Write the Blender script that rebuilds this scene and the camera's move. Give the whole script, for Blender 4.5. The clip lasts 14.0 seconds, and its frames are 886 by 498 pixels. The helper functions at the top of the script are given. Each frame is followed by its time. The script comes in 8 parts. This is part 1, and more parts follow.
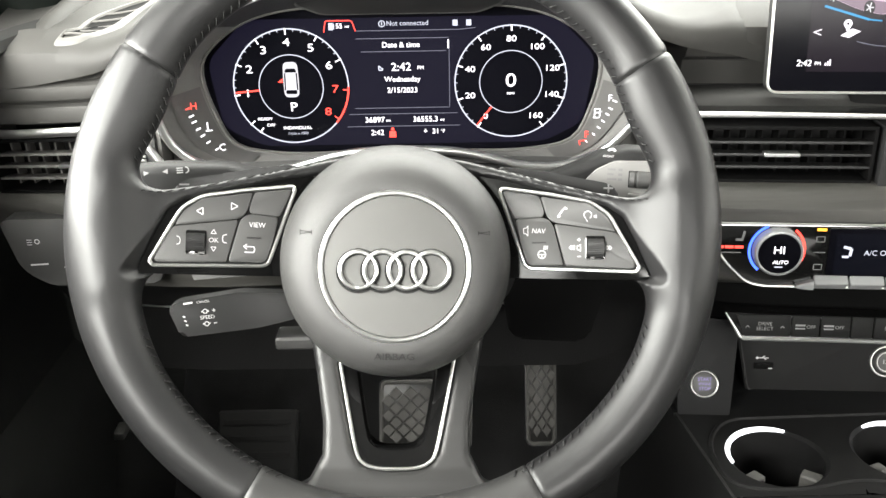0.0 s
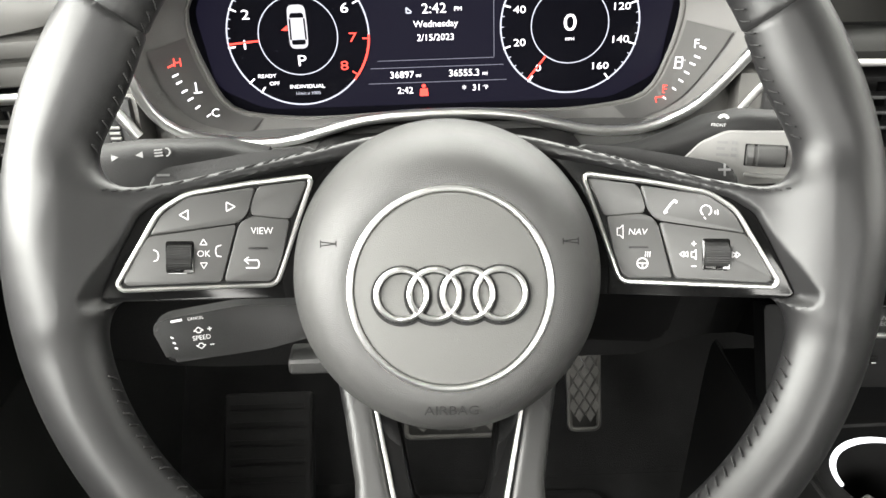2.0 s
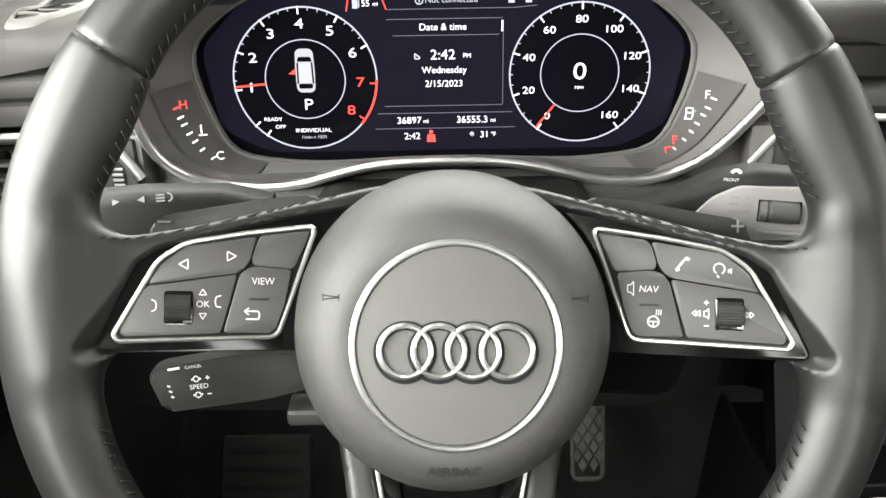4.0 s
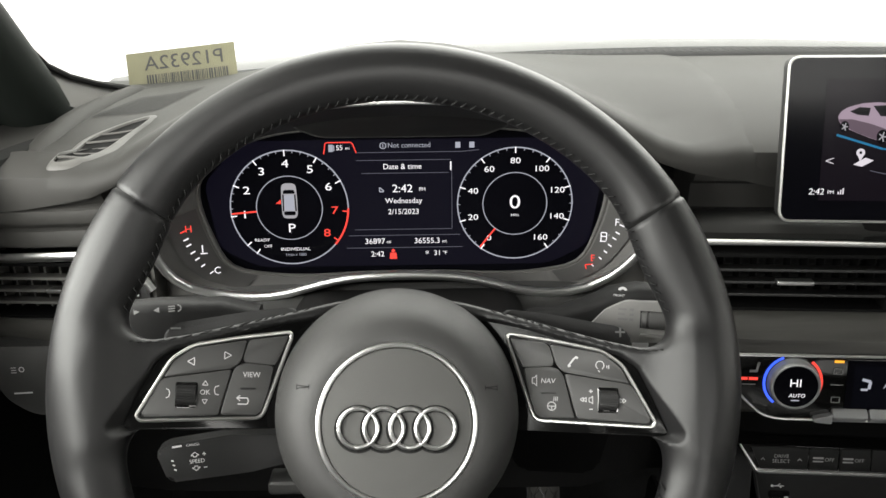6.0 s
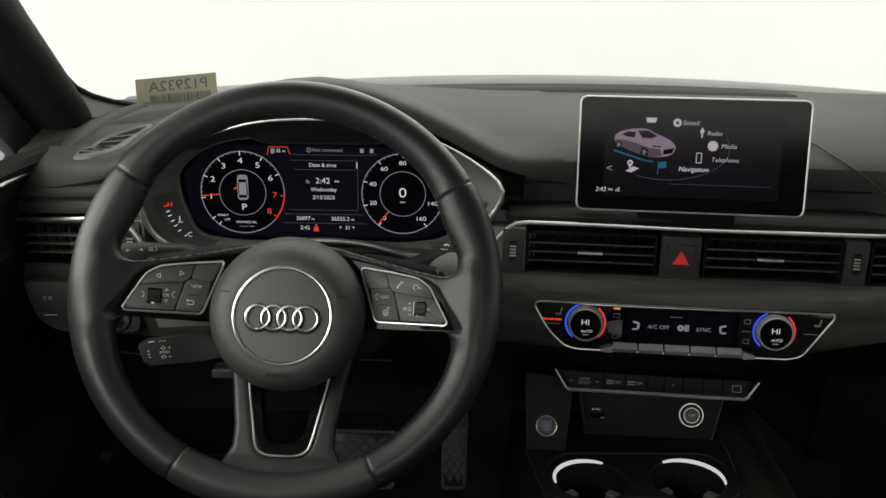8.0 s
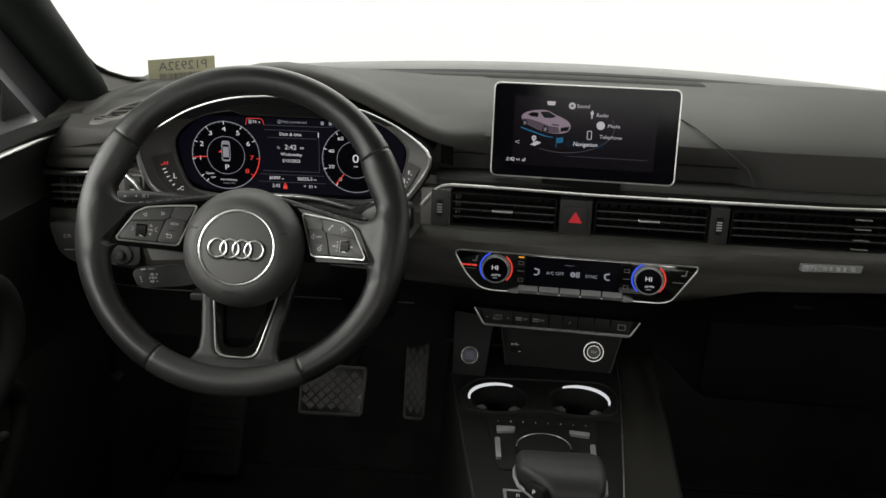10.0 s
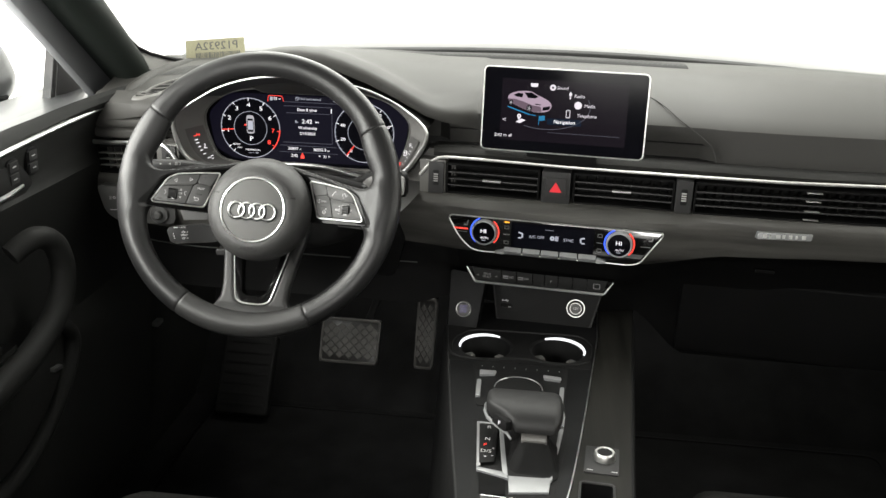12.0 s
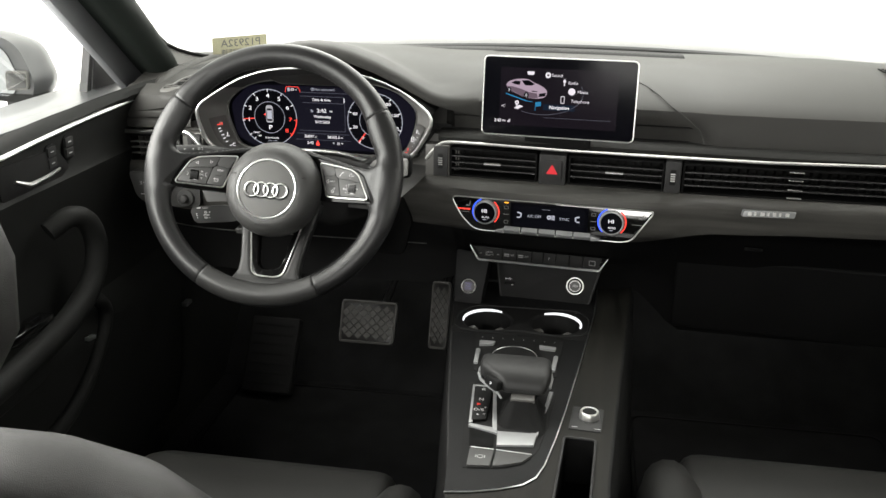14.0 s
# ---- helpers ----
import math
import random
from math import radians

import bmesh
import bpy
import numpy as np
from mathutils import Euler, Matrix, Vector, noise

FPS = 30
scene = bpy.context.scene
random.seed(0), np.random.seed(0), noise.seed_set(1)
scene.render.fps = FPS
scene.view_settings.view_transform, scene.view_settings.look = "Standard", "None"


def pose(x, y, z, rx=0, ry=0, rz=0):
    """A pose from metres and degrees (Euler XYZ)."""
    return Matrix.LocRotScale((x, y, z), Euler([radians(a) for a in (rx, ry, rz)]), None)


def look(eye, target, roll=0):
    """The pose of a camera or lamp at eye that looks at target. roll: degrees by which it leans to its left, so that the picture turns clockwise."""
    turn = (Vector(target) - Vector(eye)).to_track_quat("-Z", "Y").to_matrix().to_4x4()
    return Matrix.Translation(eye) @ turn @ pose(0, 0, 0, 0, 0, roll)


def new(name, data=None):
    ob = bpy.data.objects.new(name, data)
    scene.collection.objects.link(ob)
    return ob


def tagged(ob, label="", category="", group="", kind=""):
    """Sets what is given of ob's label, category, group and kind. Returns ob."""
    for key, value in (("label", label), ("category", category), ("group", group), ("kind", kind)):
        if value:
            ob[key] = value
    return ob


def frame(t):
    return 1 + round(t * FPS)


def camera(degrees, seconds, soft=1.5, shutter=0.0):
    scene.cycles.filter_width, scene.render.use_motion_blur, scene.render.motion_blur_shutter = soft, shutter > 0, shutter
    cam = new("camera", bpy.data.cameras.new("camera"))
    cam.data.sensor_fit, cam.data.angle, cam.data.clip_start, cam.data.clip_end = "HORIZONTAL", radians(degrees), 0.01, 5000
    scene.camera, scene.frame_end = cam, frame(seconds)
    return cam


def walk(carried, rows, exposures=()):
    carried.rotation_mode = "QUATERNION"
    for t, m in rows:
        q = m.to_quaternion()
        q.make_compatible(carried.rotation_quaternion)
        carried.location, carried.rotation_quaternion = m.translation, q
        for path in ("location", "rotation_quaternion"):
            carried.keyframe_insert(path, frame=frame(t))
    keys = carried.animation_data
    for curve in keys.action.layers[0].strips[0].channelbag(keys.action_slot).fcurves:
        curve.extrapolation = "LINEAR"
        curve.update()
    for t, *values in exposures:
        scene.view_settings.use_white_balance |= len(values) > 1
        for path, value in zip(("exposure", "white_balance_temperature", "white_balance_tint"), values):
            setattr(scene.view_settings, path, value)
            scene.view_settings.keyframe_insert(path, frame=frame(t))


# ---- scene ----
cam = camera(52.0, 14.0)
PATH = [
    (0, (0.025, -0.029, 0.966), (0.04, 1.817, 0.196), -0.9),
    (0.5, (0.02, 0.007, 0.966), (0.035, 1.832, 0.148), -1.2),
    (1, (0.014, 0.043, 0.962), (0.036, 1.852, 0.11), -1.4),
    (1.5, (0.007, 0.074, 0.954), (-0.005, 1.878, 0.089), -2.1),
    (2, (-0.001, 0.109, 0.944), (0.001, 1.897, 0.048), -2.0),
    (2.2, (-0.003, 0.119, 0.938), (-0.004, 1.904, 0.037), -2.1),
    (4.3, (-0.002, 0.121, 0.951), (-0.007, 1.965, 0.176), -0.8),
    (4.5, (-0.003, 0.109, 0.958), (-0.009, 1.97, 0.225), -0.7),
    (5, (-0.004, 0.088, 0.975), (-0.001, 1.969, 0.296), -0.5),
    (5.5, (0.002, 0.059, 0.985), (0.028, 1.951, 0.338), -0.3),
    (6, (0.021, 0.01, 0.999), (0.048, 1.909, 0.372), -0.6),
    (6.5, (0.048, -0.056, 1.005), (0.084, 1.845, 0.384), -0.7),
    (7, (0.076, -0.133, 1.02), (0.088, 1.78, 0.437), -1.1),
    (7.5, (0.108, -0.212, 1.03), (0.113, 1.704, 0.457), -0.2),
    (8, (0.142, -0.285, 1.04), (0.129, 1.631, 0.465), 0.8),
    (8.2, (0.161, -0.304, 1.045), (0.155, 1.606, 0.454), 0.8),
    (10.3, (0.298, -0.526, 1.08), (0.178, 1.37, 0.455), 1.8),
    (10.5, (0.308, -0.542, 1.085), (0.187, 1.347, 0.441), 1.9),
    (11, (0.33, -0.574, 1.099), (0.168, 1.312, 0.454), 1.8),
    (11.5, (0.351, -0.604, 1.109), (0.15, 1.266, 0.431), 1.6),
    (12, (0.372, -0.635, 1.12), (0.155, 1.232, 0.433), 1.5),
    (12.5, (0.391, -0.661, 1.122), (0.138, 1.199, 0.43), 1.3),
    (13, (0.409, -0.683, 1.121), (0.142, 1.174, 0.429), 1.1),
    (13.5, (0.43, -0.71, 1.12), (0.136, 1.148, 0.438), 0.9),
    (14, (0.442, -0.722, 1.112), (0.134, 1.135, 0.436), 0.5),
]
EXPOSURES = [(0, 1.98), (1, 2.0), (2.2, 1.96), (4.3, 1.56), (5, 1.22), (5.5, 0.76), (6, 0.5), (6.5, 0.14), (7, -0.1), (7.5, -0.43), (8, -0.55), (10.3, -0.32), (11, 0.24), (12, 0.86), (14, 0.78)]
walk(cam, [(t, look(eye, target, roll)) for t, eye, target, roll in PATH], EXPOSURES)

# ---- light: a white photo studio round the car ----
world = bpy.data.worlds.new("studio_light")
scene.world = world
world.use_nodes = True
world.node_tree.nodes["Background"].inputs[0].default_value = (1.0, 0.985, 0.915, 1)
world.node_tree.nodes["Background"].inputs[1].default_value = 2.6


def area(name, m, sx, sy, watts, colour=(1, 1, 1)):
    data = bpy.data.lights.new(name, "AREA")
    data.shape, data.size, data.size_y, data.energy, data.color = "RECTANGLE", sx, sy, watts, colour
    ob = new(name, data)
    ob.matrix_world = m
    return ob


area("windscreen_daylight", look((0.27, 0.90, 1.20), (0.27, 0.45, 0.70)), 0.95, 0.40, 4.1, (1, 0.985, 0.94))
area("driver_window_daylight", look((-0.46, 0.15, 1.00), (0.0, 0.30, 0.74)), 0.85, 0.27, 8.0, (1, 0.985, 0.94))
area("passenger_window_daylight", look((1.23, 0.15, 0.985), (0.6, 0.30, 0.74)), 0.85, 0.25, 0.4, (1, 0.985, 0.94))
area("rear_window_daylight", look((0.385, -1.65, 1.20), (0.385, 0.5, 0.78)), 1.0, 0.30, 11.5, (1, 0.985, 0.94))

# ---- materials ----


def material(name, colour, rough=0.5, metal=0.0, coat=0.0, grain=0.0, scale=900.0, vary=0.15, big=9.0, stretch=(1, 1, 1), pattern="noise", spec=0.5):
    m = bpy.data.materials.new(name)
    m.use_nodes = True
    t = m.node_tree
    b = t.nodes["Principled BSDF"]
    b.inputs["Roughness"].default_value = rough
    b.inputs["Metallic"].default_value = metal
    b.inputs["Coat Weight"].default_value = coat
    b.inputs["Specular IOR Level"].default_value = spec
    co = t.nodes.new("ShaderNodeTexCoord")
    mp = t.nodes.new("ShaderNodeMapping")
    mp.inputs["Scale"].default_value = stretch
    t.links.new(co.outputs["Object"], mp.inputs["Vector"])
    n = t.nodes.new("ShaderNodeTexNoise")
    n.inputs["Scale"].default_value, n.inputs["Detail"].default_value = big, 6
    t.links.new(mp.outputs["Vector"], n.inputs["Vector"])
    r = t.nodes.new("ShaderNodeValToRGB")
    lo, hi = r.color_ramp.elements
    lo.position, hi.position = 0.3, 0.7
    lo.color = (*[c * (1 - vary) for c in colour], 1)
    hi.color = (*[min(1, c * (1 + vary)) for c in colour], 1)
    t.links.new(n.outputs["Fac"], r.inputs["Fac"])
    t.links.new(r.outputs["Color"], b.inputs["Base Color"])
    rr = t.nodes.new("ShaderNodeMapRange")
    rr.inputs["To Min"].default_value, rr.inputs["To Max"].default_value = max(0.02, rough * 0.85), min(1, rough * 1.15)
    t.links.new(n.outputs["Fac"], rr.inputs["Value"])
    t.links.new(rr.outputs["Result"], b.inputs["Roughness"])
    if grain:
        if pattern == "leather":
            g = t.nodes.new("ShaderNodeTexVoronoi")
            g.feature = "DISTANCE_TO_EDGE"
            out = g.outputs["Distance"]
        else:
            g = t.nodes.new("ShaderNodeTexNoise")
            g.inputs["Detail"].default_value = 3
            out = g.outputs["Fac"]
        g.inputs["Scale"].default_value = scale
        t.links.new(mp.outputs["Vector"], g.inputs["Vector"])
        u = t.nodes.new("ShaderNodeBump")
        u.inputs["Strength"].default_value, u.inputs["Distance"].default_value = grain, 0.0006
        t.links.new(out, u.inputs["Height"])
        t.links.new(u.outputs["Normal"], b.inputs["Normal"])
    return m


def glow(name, colour, strength):
    m = bpy.data.materials.new(name)
    m.use_nodes = True
    b = m.node_tree.nodes["Principled BSDF"]
    b.inputs["Base Color"].default_value = (0.004, 0.004, 0.005, 1)
    b.inputs["Roughness"].default_value = 0.14
    b.inputs["Specular IOR Level"].default_value = 0.05
    b.inputs["Emission Color"].default_value = (*colour, 1)
    b.inputs["Emission Strength"].default_value = strength
    return m


def glass(name, tint, rough=0.0):
    m = bpy.data.materials.new(name)
    m.use_nodes = True
    t = m.node_tree
    out = t.nodes["Material Output"]
    t.nodes.remove(t.nodes["Principled BSDF"])
    tr = t.nodes.new("ShaderNodeBsdfTransparent")
    tr.inputs[0].default_value = (*tint, 1)
    gl = t.nodes.new("ShaderNodeBsdfGlossy")
    gl.inputs["Roughness"].default_value = rough
    fr = t.nodes.new("ShaderNodeFresnel")
    fr.inputs["IOR"].default_value = 1.45
    mx = t.nodes.new("ShaderNodeMixShader")
    t.links.new(fr.outputs[0], mx.inputs[0])
    t.links.new(tr.outputs[0], mx.inputs[1])
    t.links.new(gl.outputs[0], mx.inputs[2])
    t.links.new(mx.outputs[0], out.inputs["Surface"])
    return m


SOFT = material("soft_touch_dash", (0.031, 0.0305, 0.0283), 0.62, grain=0.14, scale=2200, vary=0.10, spec=0.3)
SHELFM = material("dark_shelf_plastic", (0.020, 0.020, 0.019), 0.6, grain=0.2, scale=1500, vary=0.1, spec=0.2)
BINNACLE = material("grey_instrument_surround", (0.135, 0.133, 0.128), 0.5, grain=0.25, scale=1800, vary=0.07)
FASCIA = material("charcoal_fascia_plastic", (0.085, 0.083, 0.078), 0.5, grain=0.3, scale=1500, vary=0.1)
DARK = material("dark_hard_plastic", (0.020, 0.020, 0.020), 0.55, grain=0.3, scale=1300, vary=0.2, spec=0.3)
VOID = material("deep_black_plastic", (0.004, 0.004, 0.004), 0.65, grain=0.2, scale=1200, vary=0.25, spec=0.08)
BLACK = material("matt_black_plastic", (0.008, 0.008, 0.008), 0.6, grain=0.2, scale=1200, vary=0.25, spec=0.15)
GLOSS = material("piano_black_lacquer", (0.004, 0.004, 0.004), 0.06, coat=0.6, vary=0.2)
LACQUER = material("black_switch_lacquer", (0.003, 0.003, 0.003), 0.10, vary=0.2, spec=0.12)
LEATHER = material("black_smooth_leather", (0.0115, 0.0115, 0.0117), 0.40, grain=0.10, scale=2400, vary=0.10, pattern="leather", spec=0.42)
GRIP = material("black_perforated_leather", (0.0105, 0.0105, 0.0107), 0.40, grain=0.12, scale=2400, vary=0.14, pattern="leather", spec=0.42)
MOULD = material("satin_moulded_plastic", (0.022, 0.022, 0.0215), 0.42, grain=0.05, scale=2400, vary=0.08, spec=0.45)
VISOR = material("smoked_visor_plastic", (0.012, 0.012, 0.012), 0.35, vary=0.1, spec=0.3)
HUB = material("airbag_cover_vinyl", (0.036, 0.036, 0.035), 0.5, grain=0.4, scale=1600, vary=0.08, pattern="leather")
DISC = material("airbag_disc_plastic", (0.066, 0.066, 0.063), 0.55, grain=0.2, scale=2200, vary=0.05)
BUTTON = material("button_plastic", (0.042, 0.042, 0.041), 0.5, grain=0.15, scale=2500, vary=0.08)
CHROME = material("satin_aluminium", (0.86, 0.86, 0.85), 0.32, metal=1.0, vary=0.04, big=60)
SILVER = material("brushed_aluminium", (0.62, 0.62, 0.60), 0.38, metal=1.0, vary=0.08, big=60)
SATIN = material("satin_silver_lacquer", (0.27, 0.275, 0.278), 0.42, metal=0.4, vary=0.06, big=60)
WOOD = material("grey_oak_inlay", (0.049, 0.048, 0.044), 0.42, grain=0.5, scale=300, vary=0.42, big=40, stretch=(0.06, 1, 1.6), spec=0.4)
SLAT = material("black_slat_plastic", (0.012, 0.012, 0.012), 0.45, grain=0.15, scale=1500, vary=0.12, spec=0.35)
BED = material("satin_console_plastic", (0.0058, 0.0060, 0.0062), 0.58, grain=0.2, scale=1300, vary=0.12, spec=0.16)
RAILWOOD = material("dark_oak_rail", (0.0120, 0.0116, 0.0098), 0.62, grain=0.4, scale=300, vary=0.38, big=40, stretch=(1.6, 0.06, 1), spec=0.16)
CARPET = material("black_carpet", (0.0115, 0.0115, 0.0117), 0.95, grain=1.0, scale=700, vary=0.3, big=14, spec=0.03)
RUBBER = material("black_rubber", (0.013, 0.013, 0.013), 0.7, grain=0.5, scale=500, vary=0.3, spec=0.15)
PEDAL = material("worn_pedal_rubber", (0.055, 0.0535, 0.049), 0.6, grain=0.5, scale=400, vary=0.3, big=30)
LUG = material("dark_pedal_rubber", (0.014, 0.014, 0.013), 0.3, grain=0.3, scale=400, vary=0.3, big=30)
SEATHIDE = material("seat_leather", (0.0155, 0.0153, 0.0142), 0.5, grain=0.5, scale=900, vary=0.12, pattern="leather")
BOOT = material("matt_boot_leather", (0.0050, 0.0050, 0.0050), 0.7, grain=0.4, scale=1500, vary=0.2, pattern="leather", spec=0.12)
KNOBHIDE = material("knob_leather", (0.015, 0.015, 0.0148), 0.52, grain=0.25, scale=1600, vary=0.12, pattern="leather", spec=0.35)
HEADLINE = material("grey_headliner_cloth", (0.09, 0.09, 0.088), 0.9, grain=0.4, scale=900, vary=0.06)
PILLAR = material("pillar_trim_plastic", (0.0095, 0.0118, 0.0102), 0.6, grain=0.3, scale=1200, vary=0.1, spec=0.12)
FRAMEGREY = material("grey_window_frame_plastic", (0.110, 0.114, 0.118), 0.55, grain=0.3, scale=1200, vary=0.08)
DOORTRIM = material("black_door_trim", (0.0125, 0.0128, 0.0122), 0.6, grain=0.3, scale=1200, vary=0.15, spec=0.10)
SCALE = material("dark_scale_plastic", (0.075, 0.074, 0.071), 0.45, grain=0.15, scale=1500, vary=0.08)
STUDIO = material("white_studio_paint", (0.86, 0.86, 0.86), 0.9, vary=0.02, big=0.5)
STITCH = material("dark_thread", (0.008, 0.008, 0.008), 0.9, vary=0.2, big=80)
BODY = material("grey_car_paint", (0.045, 0.046, 0.048), 0.35, metal=0.0, coat=0.25, vary=0.03)
MIRROR = material("dimming_mirror_glass", (0.30, 0.31, 0.32), 0.02, metal=1.0, vary=0.0)
SCREEN = material("display_glass", (0.003, 0.003, 0.0045), 0.10, vary=0.1, spec=0.05)
PAPER = material("yellowed_label", (0.150, 0.142, 0.088), 0.8, vary=0.08, big=60)
INK = material("printing_ink", (0.03, 0.03, 0.03), 0.7, vary=0.1)
PRINT = material("white_printing", (0.50, 0.50, 0.50), 0.6, vary=0.05, big=60)
STALKGREY = material("light_grey_stalk_plastic", (0.19, 0.188, 0.182), 0.45, grain=0.1, scale=2000, vary=0.06)
FAINT = material("faint_grey_printing", (0.16, 0.16, 0.16), 0.6, vary=0.05)
W_ON = glow("white_display_light", (1.0, 0.97, 1.0), 0.85)
W_DIM = glow("dim_display_light", (0.85, 0.87, 1.0), 0.35)
W_SOFT = glow("soft_display_light", (1.0, 0.93, 1.0), 0.55)
W_FAINT = glow("faint_display_light", (0.8, 0.8, 1.0), 0.10)
DEEP = glow("display_backlight", (0.95, 0.50, 1.0), 0.0030)
CLUSTER = glow("instrument_backlight", (0.48, 0.42, 1.0), 0.0052)
RED_ON = glow("red_display_light", (1.0, 0.07, 0.05), 0.9)
BLUE_ON = glow("blue_display_light", (0.05, 0.12, 1.0), 1.1)
CYAN_ON = glow("cyan_display_light", (0.04, 0.36, 0.70), 0.35)
AMBER_ON = glow("amber_lamp_light", (1.0, 0.42, 0.04), 1.0)
PINK = glow("rose_car_graphic", (0.62, 0.47, 0.58), 0.42)
GREYCAR = glow("silver_car_graphic", (0.7, 0.68, 0.72), 0.4)
VIOLET = glow("start_button_light", (0.45, 0.38, 0.8), 0.3)
CUPLIGHT = glow("cup_ring_light", (0.95, 0.97, 1.0), 0.9)
GLASS = glass("clear_window_glass", (0.94, 0.96, 0.95))

# ---- building helpers ----


def thing(name, label, category, base=(0, 0, 0), group="", kind=""):
    ob = new(name)
    ob.location = base
    ob.empty_display_size = 0.05
    return tagged(ob, label, category, group, kind)


def part(name, bm, mat, parent=None, label="", smooth=True, inward=None):
    me = bpy.data.meshes.new(name)
    bmesh.ops.recalc_face_normals(bm, faces=bm.faces)
    if inward is not None:
        bm.normal_update()
        for f in bm.faces:
            if f.normal.dot(Vector(inward)) < 0:
                f.normal_flip()
    bm.to_mesh(me)
    bm.free()
    me.materials.append(mat)
    if smooth:
        me.shade_smooth()
        me.set_sharp_from_angle(angle=radians(38))
    ob = new(name, me)
    if parent is not None:
        ob.parent = parent
        if parent.parent is None:
            ob.matrix_parent_inverse = Matrix.Translation(-Vector(parent.location))
    if label:
        ob["label"] = label
    return ob


def scattered(name, bm, mat, parent, gap, label=""):
    """Small marks that lie apart become parts of their own; pieces nearer than gap stay together."""
    left, groups = set(bm.verts), []
    while left:
        todo, island = [left.pop()], []
        while todo:
            v = todo.pop()
            island.append(v)
            for e in v.link_edges:
                o = e.other_vert(v)
                if o in left:
                    left.discard(o)
                    todo.append(o)
        groups.append(island)
    boxes = []
    for g in groups:
        lo = [min(v.co[k] for v in g) for k in range(3)]
        hi = [max(v.co[k] for v in g) for k in range(3)]
        boxes.append((lo, hi, g))
    done = []
    for lo, hi, g in boxes:
        for o in [o for o in done if all(lo[k] - gap < o[1][k] and o[0][k] - gap < hi[k] for k in range(3))]:
            done.remove(o)
            lo, hi, g = [min(a, b) for a, b in zip(lo, o[0])], [max(a, b) for a, b in zip(hi, o[1])], g + o[2]
        done.append((lo, hi, g))
    for lo, hi, g in done:
        b = bmesh.new()
        twin = {v: b.verts.new(v.co) for v in g}
        for f in {f for v in g for f in v.link_faces}:
            b.faces.new([twin[v] for v in f.verts])
        part(name, b, mat, parent, label, smooth=False)
    bm.free()


def axes(origin, x, y):
    x = Vector(x).normalized()
    n = x.cross(Vector(y)).normalized()
    y = n.cross(x)
    m = Matrix((x, y, n)).transposed().to_4x4()
    m.translation = origin
    return m


def rounded(pts, r, n=4):
    out = []
    for i, p in enumerate(pts):
        p, a, b = Vector(p), Vector(pts[i - 1]), Vector(pts[(i + 1) % len(pts)])
        d = min(r, (a - p).length * 0.45, (b - p).length * 0.45)
        s, e = p + (a - p).normalized() * d, p + (b - p).normalized() * d
        for k in range(n + 1):
            t = k / n
            out.append((s * (1 - t) ** 2 + p * 2 * t * (1 - t) + e * t * t)[:])
    return out


def prism(bm, pts, m, h0, h1, bevel=0.0, seg=2):
    """A plate with the outline pts in the plane of m, from height h0 to h1."""
    b = bmesh.new()
    lo = [b.verts.new((x, y, h0)) for x, y in pts]
    hi = [b.verts.new((x, y, h1)) for x, y in pts]
    k = len(pts)
    b.faces.new(lo[::-1])
    top = b.faces.new(hi)
    for i in range(k):
        b.faces.new((lo[i], lo[(i + 1) % k], hi[(i + 1) % k], hi[i]))
    if bevel:
        bmesh.ops.bevel(b, geom=list(top.edges), offset=bevel, segments=seg, affect="EDGES", profile=0.6, clamp_overlap=True)
    b.transform(m)
    merge(bm, b)
    return bm


def merge(bm, b):
    me = bpy.data.meshes.new("tmp")
    b.to_mesh(me)
    b.free()
    bm.from_mesh(me)
    bpy.data.meshes.remove(me)


def block(bm, m, x0, x1, y0, y1, z0, z1, bevel=0.001, seg=2):
    b = bmesh.new()
    bmesh.ops.create_cube(b, size=1)
    b.transform(Matrix.Translation(((x0 + x1) / 2, (y0 + y1) / 2, (z0 + z1) / 2)) @ Matrix.Diagonal((x1 - x0, y1 - y0, z1 - z0, 1)))
    if bevel:
        bmesh.ops.bevel(b, geom=list(b.edges), offset=min(bevel, abs(x1 - x0) * 0.45, abs(y1 - y0) * 0.45, abs(z1 - z0) * 0.45), segments=seg, affect="EDGES", profile=0.7)
    b.transform(m)
    merge(bm, b)
    return bm


def tube(bm, pts, r, closed=False, sides=8, squash=1.0, up=None):
    pts = [Vector(p) for p in pts]
    n = len(pts)
    rings, ref = [], None
    for i, p in enumerate(pts):
        a = pts[i - 1] if i or closed else p
        c = pts[(i + 1) % n] if i < n - 1 or closed else p
        d = (c - a).normalized()
        if up is not None:
            u = Vector(up) - d * d.dot(Vector(up))
        elif ref is None:
            u = d.orthogonal()
        else:
            u = ref - d * d.dot(ref)
        u.normalize()
        ref = u
        v = d.cross(u)
        rad = r[i] if isinstance(r, (list, tuple)) else r
        rings.append([bm.verts.new(p + u * rad * squash * math.cos(k * math.tau / sides) + v * rad * math.sin(k * math.tau / sides)) for k in range(sides)])
    for i in range(n if closed else n - 1):
        a, b = rings[i], rings[(i + 1) % n]
        for k in range(sides):
            bm.faces.new((a[k], a[(k + 1) % sides], b[(k + 1) % sides], b[k]))
    if not closed:
        bm.faces.new(rings[0])
        bm.faces.new(rings[-1][::-1])
    return bm


